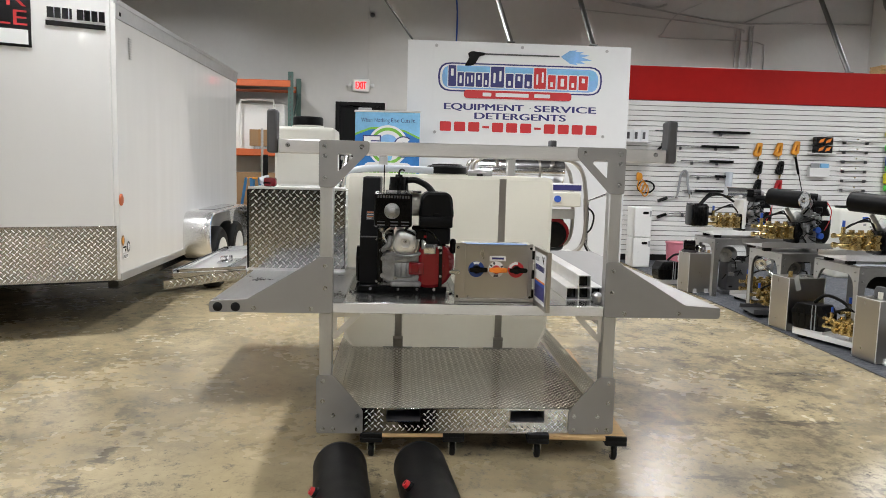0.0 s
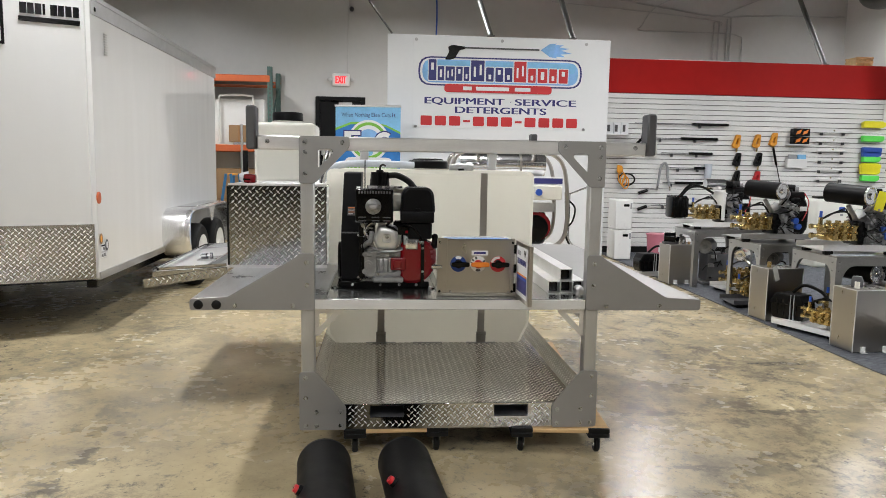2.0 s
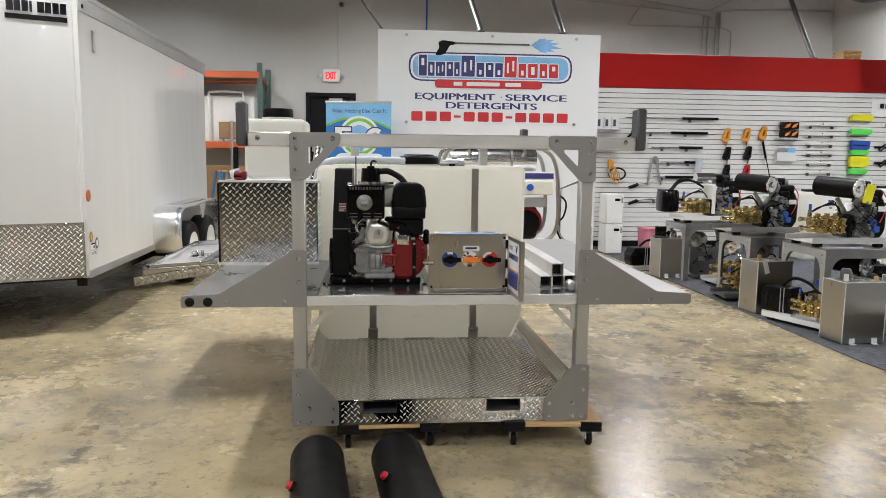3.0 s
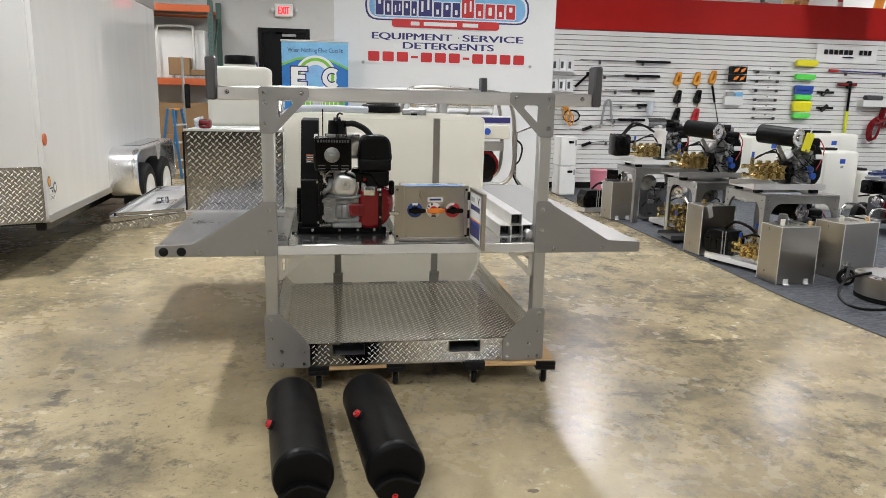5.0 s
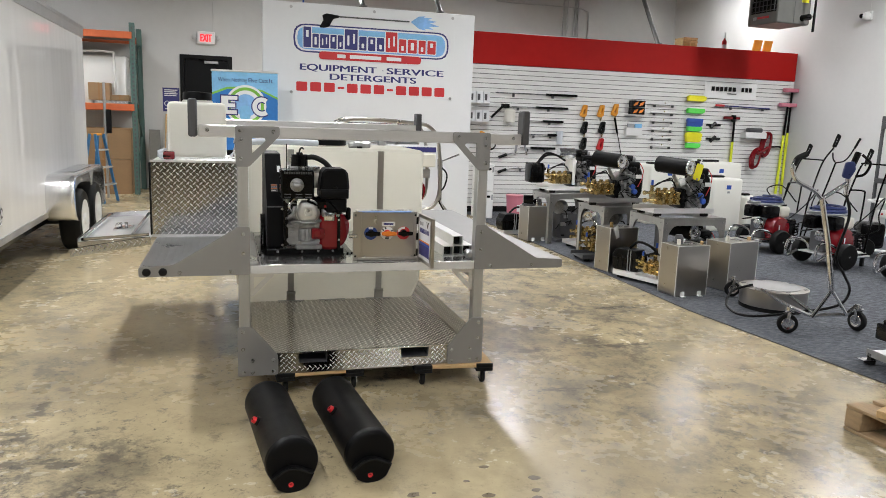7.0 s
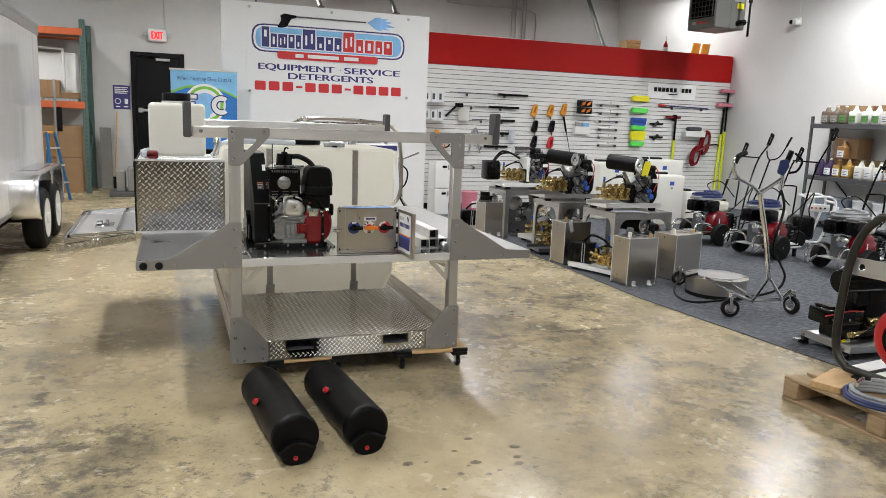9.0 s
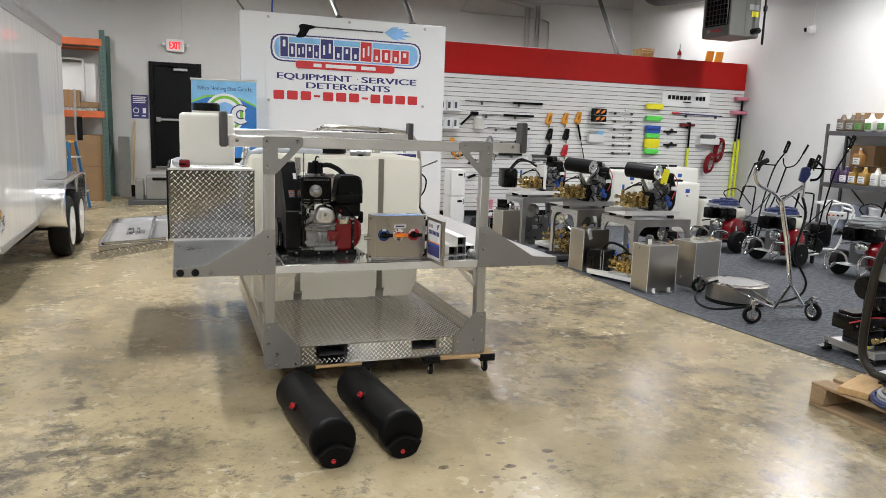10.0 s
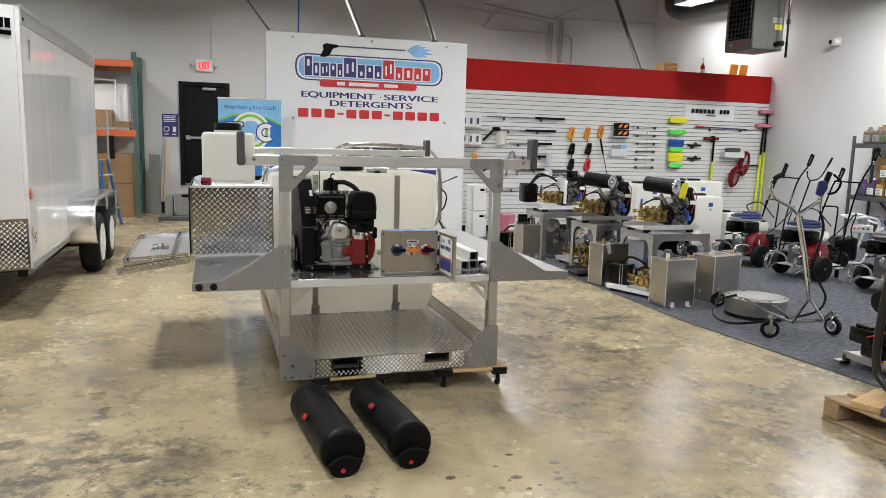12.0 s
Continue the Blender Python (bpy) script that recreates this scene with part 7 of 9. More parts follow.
bm = tube(B(), [(3.53, 0.53, 0.12), (3.68, 0.52, 0.33)], 0.013, 8)
tube(bm, [(3.85, 0.52, 0.13), (3.68, 0.52, 0.33)], 0.013, 8)
tube(bm, [(3.68, 0.52, 0.32), (3.585, 0.52, 0.70), (3.477, 0.52, 1.04)], 0.02, 10)
part("handle_pole", bm, M_CHROME, t, "chrome handle pole")
bm = tube(B(), smooth_path([(3.477, 0.52, 1.03), (3.40, 0.52, 1.09), (3.24, 0.52, 1.16), (3.19, 0.52, 1.23), (3.19, 0.52, 1.28), (3.205, 0.52, 1.31)], 6), 0.015, 10)
tube(bm, [(3.477, 0.52, 1.03), (3.69, 0.52, 1.15)], 0.015, 10)
part("handlebar", bm, M_CHROME, t, "chrome Y handlebar")
part("grip", tube(B(), smooth_path([(3.197, 0.52, 1.275), (3.225, 0.52, 1.325), (3.295, 0.52, 1.355)], 5), 0.021, 10), M_RUBBER, t, "black rubber grip")
bm = tube(B(), smooth_path([(3.69, 0.52, 1.21), (3.72, 0.52, 1.28), (3.76, 0.52, 1.375)], 5), 0.022, 10)
tube(bm, smooth_path([(3.78, 0.5, 1.36), (3.84, 0.48, 1.3), (3.8, 0.48, 1.22), (3.74, 0.5, 1.2)], 6), 0.01, 8)
part("trigger_gun", bm, M_BLACK, t, "black trigger gun")
part("gun_body", plate([rounded([(-0.025, -0.05), (0.02, -0.055), (0.035, 0.02), (0.01, 0.07), (-0.035, 0.05)], 0.012)], 0.04, pose(3.69, 0.52, 1.24, 0, 14, -35), 0.006), M_BLUEHOSE, t, "dark blue gun body")
part("swivel", cyl(B(), (3.69, 0.52, 1.06), (3.695, 0.52, 1.19), 0.018, seg=10), M_CHROME, t)
part("hose", tube(B(), smooth_path([(3.69, 0.52, 1.08), (3.73, 0.5, 0.9), (3.66, 0.5, 0.6), (3.80, 0.55, 0.45), (3.93, 0.6, 0.3), (3.85, 0.62, 0.18), (3.6, 0.75, 0.1), (3.3, 0.95, 0.03), (3.25, 1.15, 0.06), (3.4, 1.3, 0.15), (3.6, 1.3, 0.2)], 8), 0.011, 8), M_HOSE, t, "black hose")

# ---- wheeled pressure washers ----
def wheeled_washer(m, label, coilmat, grips=(1.5, 1.36)):
    """Local origin under the middle of the axle, which runs along y; the handle is at +x."""
    t = thing("pressure_washer", m, label, "pressure washer", "wheeled pressure washers")
    for y, s in ((-0.285, 1), (0.285, -1)):
        r = 0.15
        w = part("tyre", lathe(B(), [(r * 0.62, -0.042), (r * 0.9, -0.045), (r * 0.98, -0.03), (r, -0.01), (r, 0.01), (r * 0.98, 0.03), (r * 0.9, 0.045), (r * 0.62, 0.042)], (0, y, r), 34, "y"), M_RUBBER, t)
        part("hub", lathe(B(), [(r * 0.64, -0.036 * s), (r * 0.6, -0.02 * s), (r * 0.35, -0.012 * s), (r * 0.25, -0.035 * s), (r * 0.15, -0.04 * s), (0.0, -0.04 * s)], (0, y, r), 24, "y"), M_BLACK, w, "glossy black wheel hub")
        part("axle_cap", lathe(B(), [(0.014, -0.039 * s), (0.012, -0.05 * s), (0.0, -0.052 * s)], (0, y, r), 12, "y"), M_CHROME, w)
    for y in (-0.2, 0.2):
        bm = tube(B(), smooth_path([(-0.2, y, 0.16), (-0.36, y, 0.1), (-0.38, y, 0.2), (-0.33, y, 0.29), (-0.2, y, 0.29), (-0.06, y, 0.24), (0.03, y, 0.14), (0.2, y, 0.12), (0.5, y, 0.12)], 7), 0.017, 8)
        part("cradle_tube", bm, M_CHROME, t, "bright bent frame tube")
    bm = tube(B(), [(-0.24, -0.2, 0.16), (-0.06, -0.2, 0.15)], 0.022, 8)
    cyl(bm, (0, -0.28, 0.15), (0, 0.28, 0.15), 0.014, seg=8)
    part("axle", bm, M_CHROME, t)
    part("deck", box(B(), (-0.2, -0.2, 0.15), (0.46, 0.2, 0.165), 0.004), M_ALU, t)
    for y in (-0.17, 0.17):
        part("rear_foot", box(B(), (0.42, y - 0.02, 0.0), (0.46, y + 0.02, 0.15), 0.006), M_RUBBER, t)
    bm = lathe(B(), [(0.0, -0.12), (0.09, -0.115), (0.135, -0.1), (0.15, -0.07), (0.155, 0.0), (0.15, 0.04)], (0.05, -0.13, 0.31), 34, "y")
    box(bm, (-0.07, -0.22, 0.17), (0.18, -0.06, 0.3), 0.03, None, 2)
    part("fan_housing", bm, M_ENGRED, t, "red engine housing")
    part("maker_plate", box(B(), (-0.01, -0.25, 0.28), (0.008, -0.2445, 0.36), 0.002), M_BOARD, t)
    part("starter_grip", box(B(), (0.12, -0.25, 0.38), (0.18, -0.2, 0.4), 0.008), M_BLACK, t)
    bm = box(B(), (-0.14, -0.1, 0.17), (0.05, 0.1, 0.4), 0.02, None, 2)
    part("engine_block", bm, M_DKGREY, t)
    bm = lathe(B(), [(0.07, 0.0), (0.072, -0.02), (0.06, -0.045), (0.03, -0.056), (0.0, -0.056)], (-0.14, -0.06, 0.36), 24, "x")
    part("rocker_cover", bm, M_CHROME, t, "bright domed rocker cover")
    part("air_cleaner", box(B(), (-0.12, -0.19, 0.43), (0.05, 0.0, 0.585), 0.025, None, 2), M_BLACK, t, "black air cleaner")
    bm = box(B(), (-0.2, 0.01, 0.43), (-0.03, 0.17, 0.58), 0.02, None, 2)
    cyl(bm, (-0.2, 0.09, 0.5), (-0.215, 0.09, 0.5), 0.035, seg=14)
    part("muffler_guard", bm, M_BLACK, t, "black muffler guard")
    part("choke_lever", tube(B(), [(-0.18, 0.04, 0.42), (-0.28, 0.1, 0.4)], 0.009, 6), M_BLACK, t)
    part("fuel_tank", box(B(), (0.05, -0.17, 0.44), (0.25, 0.16, 0.58), 0.04, None, 3), M_CREAM, t, "cream fuel tank")
    part("fuel_cap", cyl(B(), (0.2, -0.1, 0.58), (0.2, -0.1, 0.6), 0.03, seg=14), M_BLACK, t)
    part("hose_coil", coil(B(), (0.0, -0.0, 0.605), 0.185, 2.4, 0.014, 0.05, 28, 0.05), coilmat, t, "coiled hose")
    part("hose_coil", coil(B(), (0.01, 0.01, 0.63), 0.165, 2.2, 0.014, 0.06, 28, 0.07), coilmat, t, "coiled hose")
    part("hose_coil", coil(B(), (-0.01, 0.0, 0.6), 0.2, 1.6, 0.013, 0.03, 28, 0.06), M_GREYHOSE if coilmat is M_BLUEHOSE else M_DKGREY, t, "coiled grey hose")
    part("pump", box(B(), (0.1, 0.02, 0.18), (0.3, 0.16, 0.3), 0.02), M_BRASS, t)
    bm = box(B(), (0.2, -0.2, 0.2), (0.34, -0.1, 0.42), 0.02)
    for k in range(5):
        tube(bm, smooth_path([(0.28, -0.2, 0.2 + 0.04 * k), (0.34, -0.23, 0.24 + 0.03 * k), (0.38, -0.14, 0.3)], 4), 0.008, 6)
    part("side_fittings", bm, M_BLACK, t, "black pipework")
    # tall push handle: two arms with rubber grips, a cross bar and a low bail
    bm = B()
    tops = ((-0.17, grips[0]), (0.18, grips[1]))
    for y, z in tops:
        tube(bm, smooth_path([(0.42, y * 1.15, 0.16), (0.46, y * 1.15, 0.45), (0.52, y * 1.1, 0.7), (0.68, y, 1.12), (0.66 + (z - 1.1) * 0.5, y, z - 0.16)], 6), 0.0105, 8)
    tube(bm, [(0.69, -0.17, 1.17), (0.69, 0.18, 1.17)], 0.009, 8)
    part("handle_frame", bm, M_BLACK, t, "black tubular push handle")
    part("bail", tube(B(), smooth_path([(0.5, 0.2, 0.62), (0.53, 0.19, 0.8), (0.54, 0.17, 0.85), (0.54, 0.0, 0.86), (0.53, -0.03, 0.82), (0.5, -0.05, 0.7), (0.47, -0.06, 0.5)], 5), 0.01, 8), M_BLACK, t, "black tubular bail")
    for y, z in tops:
        x = 0.66 + (z - 1.1) * 0.5
        part("ferrule", cyl(B(), (x - 0.02, y, z - 0.2), (x + 0.005, y, z - 0.15), 0.013, seg=10), M_CHROME, t)
        bm = plate([rounded([(-0.022, 0.0), (0.02, 0.0), (0.032, 0.15), (-0.012, 0.17)], 0.014), rounded([(-0.006, 0.03), (0.007, 0.03), (0.014, 0.125), (0.0, 0.13)], 0.006)], 0.03, pose(x, y, z - 0.16, 0, 12, -60), 0.004)
        part("grip", bm, M_RUBBER, t, "black rubber grip")
    part("hose_tail", tube(B(), smooth_path([(0.35, 0.05, 0.3), (0.52, -0.24, 0.42), (0.44, -0.3, 0.62), (0.56, -0.26, 0.8), (0.66, -0.05, 0.62), (0.56, 0.05, 0.45), (0.4, 0.05, 0.36)], 8), 0.008, 6), M_HOSE, t)
    part("hose_tail", tube(B(), smooth_path([(0.3, 0.1, 0.5), (0.42, 0.3, 0.62), (0.4, 0.4, 0.75), (0.55, 0.3, 0.8), (0.62, 0.1, 0.6)], 8), 0.008, 6), M_HOSE, t)
    return t
wheeled_washer(pose(5.84, 3.9, CZ, 0, 0, 6), "red petrol pressure washer with coiled blue hose on top", M_BLUEHOSE)
wheeled_washer(pose(5.86, 2.9, CZ, 0, 0, 8), "red petrol pressure washer with blue and grey hose", M_BLUEHOSE, (1.6, 1.34))
wheeled_washer(pose(6.1, 1.88, CZ, 0, 0, 6), "red petrol pressure washer with a coiled grey hose on top", M_GREYHOSE, (1.3, 1.3))
t = thing("cleaning_wand", pose(6.75, 4.24, CZ), "tall black two-armed spray wand leaning by the washers", "wand")
part("stem", tube(B(), smooth_path([(0, 0, 0.0), (0.06, -0.1, 0.43), (0.11, -0.18, 0.72), (0.17, -0.26, 1.13)], 5), 0.011, 8), M_BLACK, t)
part("arm", tube(B(), smooth_path([(0.17, -0.26, 1.13), (0.2, -0.36, 1.16), (0.22, -0.42, 1.23), (0.25, -0.47, 1.36)], 5), 0.009, 8), M_BLACK, t)
part("arm", tube(B(), smooth_path([(0.17, -0.26, 1.13), (0.18, -0.2, 1.18), (0.19, -0.17, 1.26)], 5), 0.009, 8), M_BLACK, t)
part("grip", tube(B(), [(0.245, -0.46, 1.33), (0.27, -0.51, 1.46)], 0.014, 8), M_RUBBER, t)
t = thing("electric_washer", pose(7.15, 3.4, CZ, 0, 0, -30), "white tubular-frame pressure washer with a small control panel", "pressure washer")
bm = B()
for y in (-0.2, 0.2):
    tube(bm, smooth_path([(-0.25, y, 0.1), (0.0, y, 0.09), (0.1, y, 0.12), (0.2, y, 0.45), (0.25, y, 0.62), (0.15, y, 0.7), (-0.1, y, 0.68)], 6), 0.016, 8)
tube(bm, [(0.25, -0.2, 0.62), (0.25, 0.2, 0.62)], 0.016, 8)
tube(bm, [(-0.1, -0.2, 0.68), (-0.1, 0.2, 0.68)], 0.016, 8)
part("frame", bm, M_WHITE, t, "white tubular frame")
part("control_panel", box(B(), (-0.1, -0.21, 0.5), (0.18, -0.19, 0.6), 0.01), M_WHITE, t)
for k in range(4):
    part("nozzle", cyl(B(), (-0.05 + k * 0.055, -0.21, 0.55), (-0.05 + k * 0.055, -0.225, 0.55), 0.012, seg=10), (M_REDCAP, M_ORANGE, M_BLACK, M_BLACK)[k], t)
part("motor", box(B(), (-0.25, -0.15, 0.1), (0.05, 0.15, 0.42), 0.05, None, 2), M_BLACK, t)
for s in (-0.24, 0.24):
    part("wheel", lathe(B(), [(0.03, -0.03), (0.11, -0.03), (0.12, 0), (0.11, 0.03), (0.03, 0.03)], (-0.2, s, 0.12), 22, "y"), M_RUBBER, t)

# ---- pallet with a caged machine ----
PX, PYY = 2.35, -1.0
t = thing("wooden_pallet", pose(PX, PYY, 0, 0, 0, 3), "weathered wooden pallet on the concrete floor", "pallet")
for y in (-0.05, -0.58, -1.1):
    part("stringer", box(B(), (0.0, y - 0.05, 0.018), (1.2, y + 0.05, 0.12), 0.006), M_PALLET, t)
for i in range(7):
    part("deck_board", box(B(), (0.0 + i * 0.18, -1.16, 0.121), (0.11 + i * 0.18, 0.0, 0.139), 0.004), M_PALLET, t)
for i in range(3):
    part("bottom_board", box(B(), (0.0 + i * 0.54, -1.16, 0.0), (0.1 + i * 0.54, 0.0, 0.017), 0.003), M_PALLET, t)
solo("wooden_board", box(B(), (-0.17, -0.08, 0), (0.17, 0.08, 0.038), 0.003), M_WOOD, "short pale pine board lying on the pallet", "board", m=pose(2.53, -1.2, 0.141, 0, 0, 22))
t = thing("caged_pressure_washer", pose(2.63, -1.05, 0.19, 0, 0, -82), "dark steel roll-cage pressure washer with red blower on a pallet", "pressure washer")
bm = B()
for y in (0.0, 0.62):
    tube(bm, smooth_path([(0.95, y, 0.02), (0.2, y, 0.02), (0.09, y, 0.04), (0.03, y, 0.12), (0.02, y, 0.3), (0.04, y, 0.6), (0.08, y, 0.76), (0.15, y, 0.87), (0.28, y, 0.92), (0.95, y, 0.93)], 7), 0.024, 10)
tube(bm, [(0.32, 0.0, 0.92), (0.32, 0.62, 0.92)], 0.02, 8)
tube(bm, [(0.25, 0.0, 0.03), (0.25, 0.62, 0.03)], 0.02, 8)
part("cage", bm, M_CAGE, t, "dark bent tube cage")
part("cross_plate", plate([rounded(rect(0.05, 0.56, 0.95, 0.66), 0.01), disc(0.1, 0.61, 0.02, 14)], 0.006, pose(0, 0.03, 0)), M_ALU, t)
part("floor_plate", box(B(), (0.12, 0.02, 0.03), (0.95, 0.6, 0.04), 0.003), M_ALU, t)
part("burner_box", box(B(), (0.16, 0.2, 0.2), (0.85, 0.55, 0.56), 0.03, None, 2), M_BLACK, t)
part("blower", lathe(B(), [(0.0, 0.16), (0.19, 0.15), (0.2, 0.12), (0.19, 0.02), (0.15, -0.01), (0.06, -0.01)], (0.40, 0.02, 0.26), 30, "y"), M_REDCAP, t, "red blower housing")
part("blower_grille", lathe(B(), [(0.12, -0.012), (0.12, -0.02), (0.02, -0.022), (0.0, -0.022)], (0.40, 0.02, 0.26), 24, "y"), M_BLACK, t)
part("knob", lathe(B(), [(0.03, 0), (0.035, -0.03), (0.0, -0.035)], (0.26, 0.2, 0.44), 14, "y"), M_CAST, t)
for x in (0.16, 0.8):
    for y in (-0.04, 0.58):
        part("rubber_mount", box(B(), (x, y, -0.05), (x + 0.08, y + 0.08, 0.0), 0.006), M_RUBBER, t)
for k in range(3):
    part("cable", tube(B(), smooth_path([(0.1, 0.1, 0.2), (0.2 + 0.05 * k, 0.15, 0.3), (0.3, 0.1, 0.18 - 0.03 * k), (0.6, 0.18, 0.12)], 6), 0.008, 6), M_HOSE, t)
t = thing("hose_coil_stack", pose(2.53, -1.5, 0.14), "coiled grey and blue high-pressure hose on the pallet", "hose")
part("grey_hose", coil(B(), (0, 0, 0.015), 0.16, 3.2, 0.013, 0.06), M_GREYHOSE, t)
part("blue_hose", coil(B(), (0, 0, 0.02), 0.19, 2.1, 0.012, 0.03), M_BLUEHOSE, t)
part("hose_end", cyl(B(), (-0.12, 0.08, 0.09), (0.0, 0.14, 0.09), 0.012, seg=8), M_CHROME, t)
t = thing("motor_pump", pose(3.35, -0.14, CZ, 0, 0, -4), "brass pump with black motor and muffler on a steel tray", "pump")
bm = box(B(), (0.02, -0.46, 0.075), (0.62, 0.0, 0.082), 0.001)
box(bm, (0.02, -0.46, 0.05), (0.026, 0.0, 0.1), 0.001)
box(bm, (0.02, -0.462, 0.05), (0.62, -0.456, 0.1), 0.001)
part("tray", bm, M_GALV, t, "bright folded steel tray")
for y in (-0.4, -0.03):
    part("foot_tab", box(B(), (-0.05, y - 0.03, 0.03), (0.06, y + 0.03, 0.035), 0.001), M_CHROME, t)
    for x in (0.0, 0.5):
        part("rubber_foot", box(B(), (x, y - 0.025, 0.0), (x + 0.06, y + 0.025, 0.075 if x else 0.03), 0.006), M_RUBBER, t)
    part("foot_post", box(B(), (0.02, y - 0.02, 0.03), (0.06, y + 0.02, 0.076), 0.004), M_RUBBER, t)
bm = box(B(), (-0.03, -0.3, 0.2), (0.28, -0.1, 0.31), 0.014, None, 2)
box(bm, (0.0, -0.26, 0.31), (0.16, -0.12, 0.33), 0.006)
box(bm, (0.1, -0.28, 0.082), (0.28, -0.08, 0.21), 0.01)
part("motor", bm, M_BLACK, t, "black motor block")
for x, z in ((0.0, 0.25), (0.05, 0.23), (0.1, 0.3), (0.15, 0.24), (0.2, 0.3)):
    bolt(t, x, -0.301, z, 0.008, M_CHROME)
part("wire", tube(B(), smooth_path([(-0.05, -0.28, 0.27), (0.0, -0.31, 0.29), (0.12, -0.32, 0.31), (0.25, -0.31, 0.3)], 6), 0.005, 6), M_PRED, t, "red wire")
bm = box(B(), (0.3, -0.34, 0.18), (0.55, -0.16, 0.25), 0.01)
for k in range(4):
    cyl(bm, (0.32 + 0.065 * k, -0.36, 0.21), (0.32 + 0.065 * k, -0.33, 0.21), 0.026, seg=8)
    cyl(bm, (0.32 + 0.065 * k, -0.26, 0.25), (0.32 + 0.065 * k, -0.26, 0.3), 0.024, seg=8)
cyl(bm, (0.1, -0.36, 0.15), (0.3, -0.36, 0.17), 0.016, seg=8)
cyl(bm, (0.1, -0.36, 0.15), (0.14, -0.36, 0.153), 0.022, seg=6)
part("pump_head", bm, M_BRASS, t, "brass pump head and pipe")
for x, mm in ((0.06, M_PRED), (0.1, M_YELLOW), (0.14, M_BOARD)):
    part("nozzle", cyl(B(), (x, -0.3, 0.083), (x + 0.03, -0.3, 0.09), 0.012, seg=8), mm, t)
part("muffler", lathe(B(), [(0.0, -0.03), (0.07, -0.028), (0.08, -0.015), (0.08, 0.4), (0.0, 0.4)], (-0.03, -0.36, 0.54), 28, "x"), M_BLACK, t, "glossy black cylindrical muffler")
for k in range(5):
    part("print_bar", box(B(), (0.02 + k * 0.035, -0.4, 0.611), (0.045 + k * 0.035, -0.37, 0.617), 0.001), M_BOARD, t)
part("muffler_bracket", box(B(), (0.2, -0.3, 0.33), (0.3, -0.2, 0.48), 0.01), M_BLACK, t)
part("tower", box(B(), (0.28, -0.3, 0.08), (0.55, -0.04, 0.5), 0.04, None, 2), M_BLACK, t)
part("lead", tube(B(), smooth_path([(0.1, -0.34, 0.46), (0.12, -0.33, 0.4), (0.18, -0.3, 0.36)], 5), 0.006, 6), M_HOSE, t)

# ---- white totes, cabinets, bucket ----
def tote(x, y, w, d, h, rz=0):
    t = thing("white_water_tank", pose(x, y, CZ, 0, 0, rz), "square white plastic tank with a black lid", "tank", "white tanks")
    part("body", box(B(), (-w / 2, -d / 2, 0), (w / 2, d / 2, h), 0.04, None, 3), M_POLYW, t)
    part("lid", box(B(), (-w * 0.3, -0.08, h), (w * 0.1, 0.08, h + 0.035), 0.016, None, 2), M_BLACK, t)
    part("label", plate([rect(-0.03, h - 0.16, 0.05, h - 0.1)], 0.002, pose(0, -d / 2 - 0.001, 0)), M_BLUE, t, "small blue label", smooth=False)
    part("label", plate([rect(-0.01, h - 0.22, 0.03, h - 0.19)], 0.002, pose(0, -d / 2 - 0.001, 0)), M_GREYHOSE, t, smooth=False)
tote(6.45, 5.72, 0.52, 0.5, 0.79)
tote(6.8, 6.4, 0.8, 0.5, 0.99)
tote(6.95, 5.7, 0.3, 0.45, 0.52)
tote(5.9, 6.5, 0.7, 0.6, 0.93)
t = thing("white_file_crate", pose(3.12, 7.1, 0.01), "stack of two white boxes with dark hand holes", "boxes")
for k in range(2):
    b = part("crate", box(B(), (-0.12, -0.17, k * 0.43), (0.13, 0.17, k * 0.43 + 0.425), 0.012), M_WHITE, t)
    part("hand_hole", plate([rounded(rect(0.0, k * 0.43 + 0.33, 0.08, k * 0.43 + 0.365), 0.015)], 0.003, pose(0, -0.171, 0)), M_BLACK, b, smooth=False)
    part("label", plate([rect(0.095, k * 0.43 + 0.3, 0.12, k * 0.43 + 0.38)], 0.002, pose(0, -0.171, 0)), M_GREYHOSE, b, smooth=False)
t = thing("pink_bucket", pose(3.72, 7.2, 0.011) @ Matrix.Scale(0.9, 4), "pink plastic bucket with a lid and a white label", "bucket")
part("body", lathe(B(), [(0.13, 0), (0.155, 0.36), (0.16, 0.362), (0.16, 0.38)], (0, 0, 0), 26), M_PINK, t)
part("lid", lathe(B(), [(0.165, 0.372), (0.165, 0.39), (0.14, 0.396), (0.0, 0.396)], (0, 0, 0), 26), M_PINK, t)
part("label", box(B(), (-0.01, -0.152, 0.1), (0.1, -0.14, 0.22), 0.004), M_BOARD, t)

# ---- shelving with jugs ----
t = thing("steel_shelving", pose(0, 0, CZ), "grey steel shelving unit against the wall", "shelving")
for x in (9.0, 9.44):
    for y in (5.28, 3.0):
        part("upright", box(B(), (x - 0.02, y - 0.02, 0), (x + 0.02, y + 0.02, 1.8), 0.003), M_SHELF, t)
for z in (0.84, 1.68):
    part("shelf", box(B(), (9.0, 3.0, z - 0.012), (9.44, 5.28, z + 0.004), 0.002), M_SHELF, t)
    for x in (8.985, 9.455):
        part("beam", box(B(), (x - 0.012, 3.0, z - 0.07), (x + 0.012, 5.28, z - 0.0), 0.003), M_SHELF, t)
part("shelf", box(B(), (9.0, 3.0, 0.1), (9.44, 5.28, 0.116), 0.002), M_SHELF, t)
bm = cyl(B(), (9.44, 5.25, 0.9), (9.44, 4.5, 0.25), 0.012, seg=6)
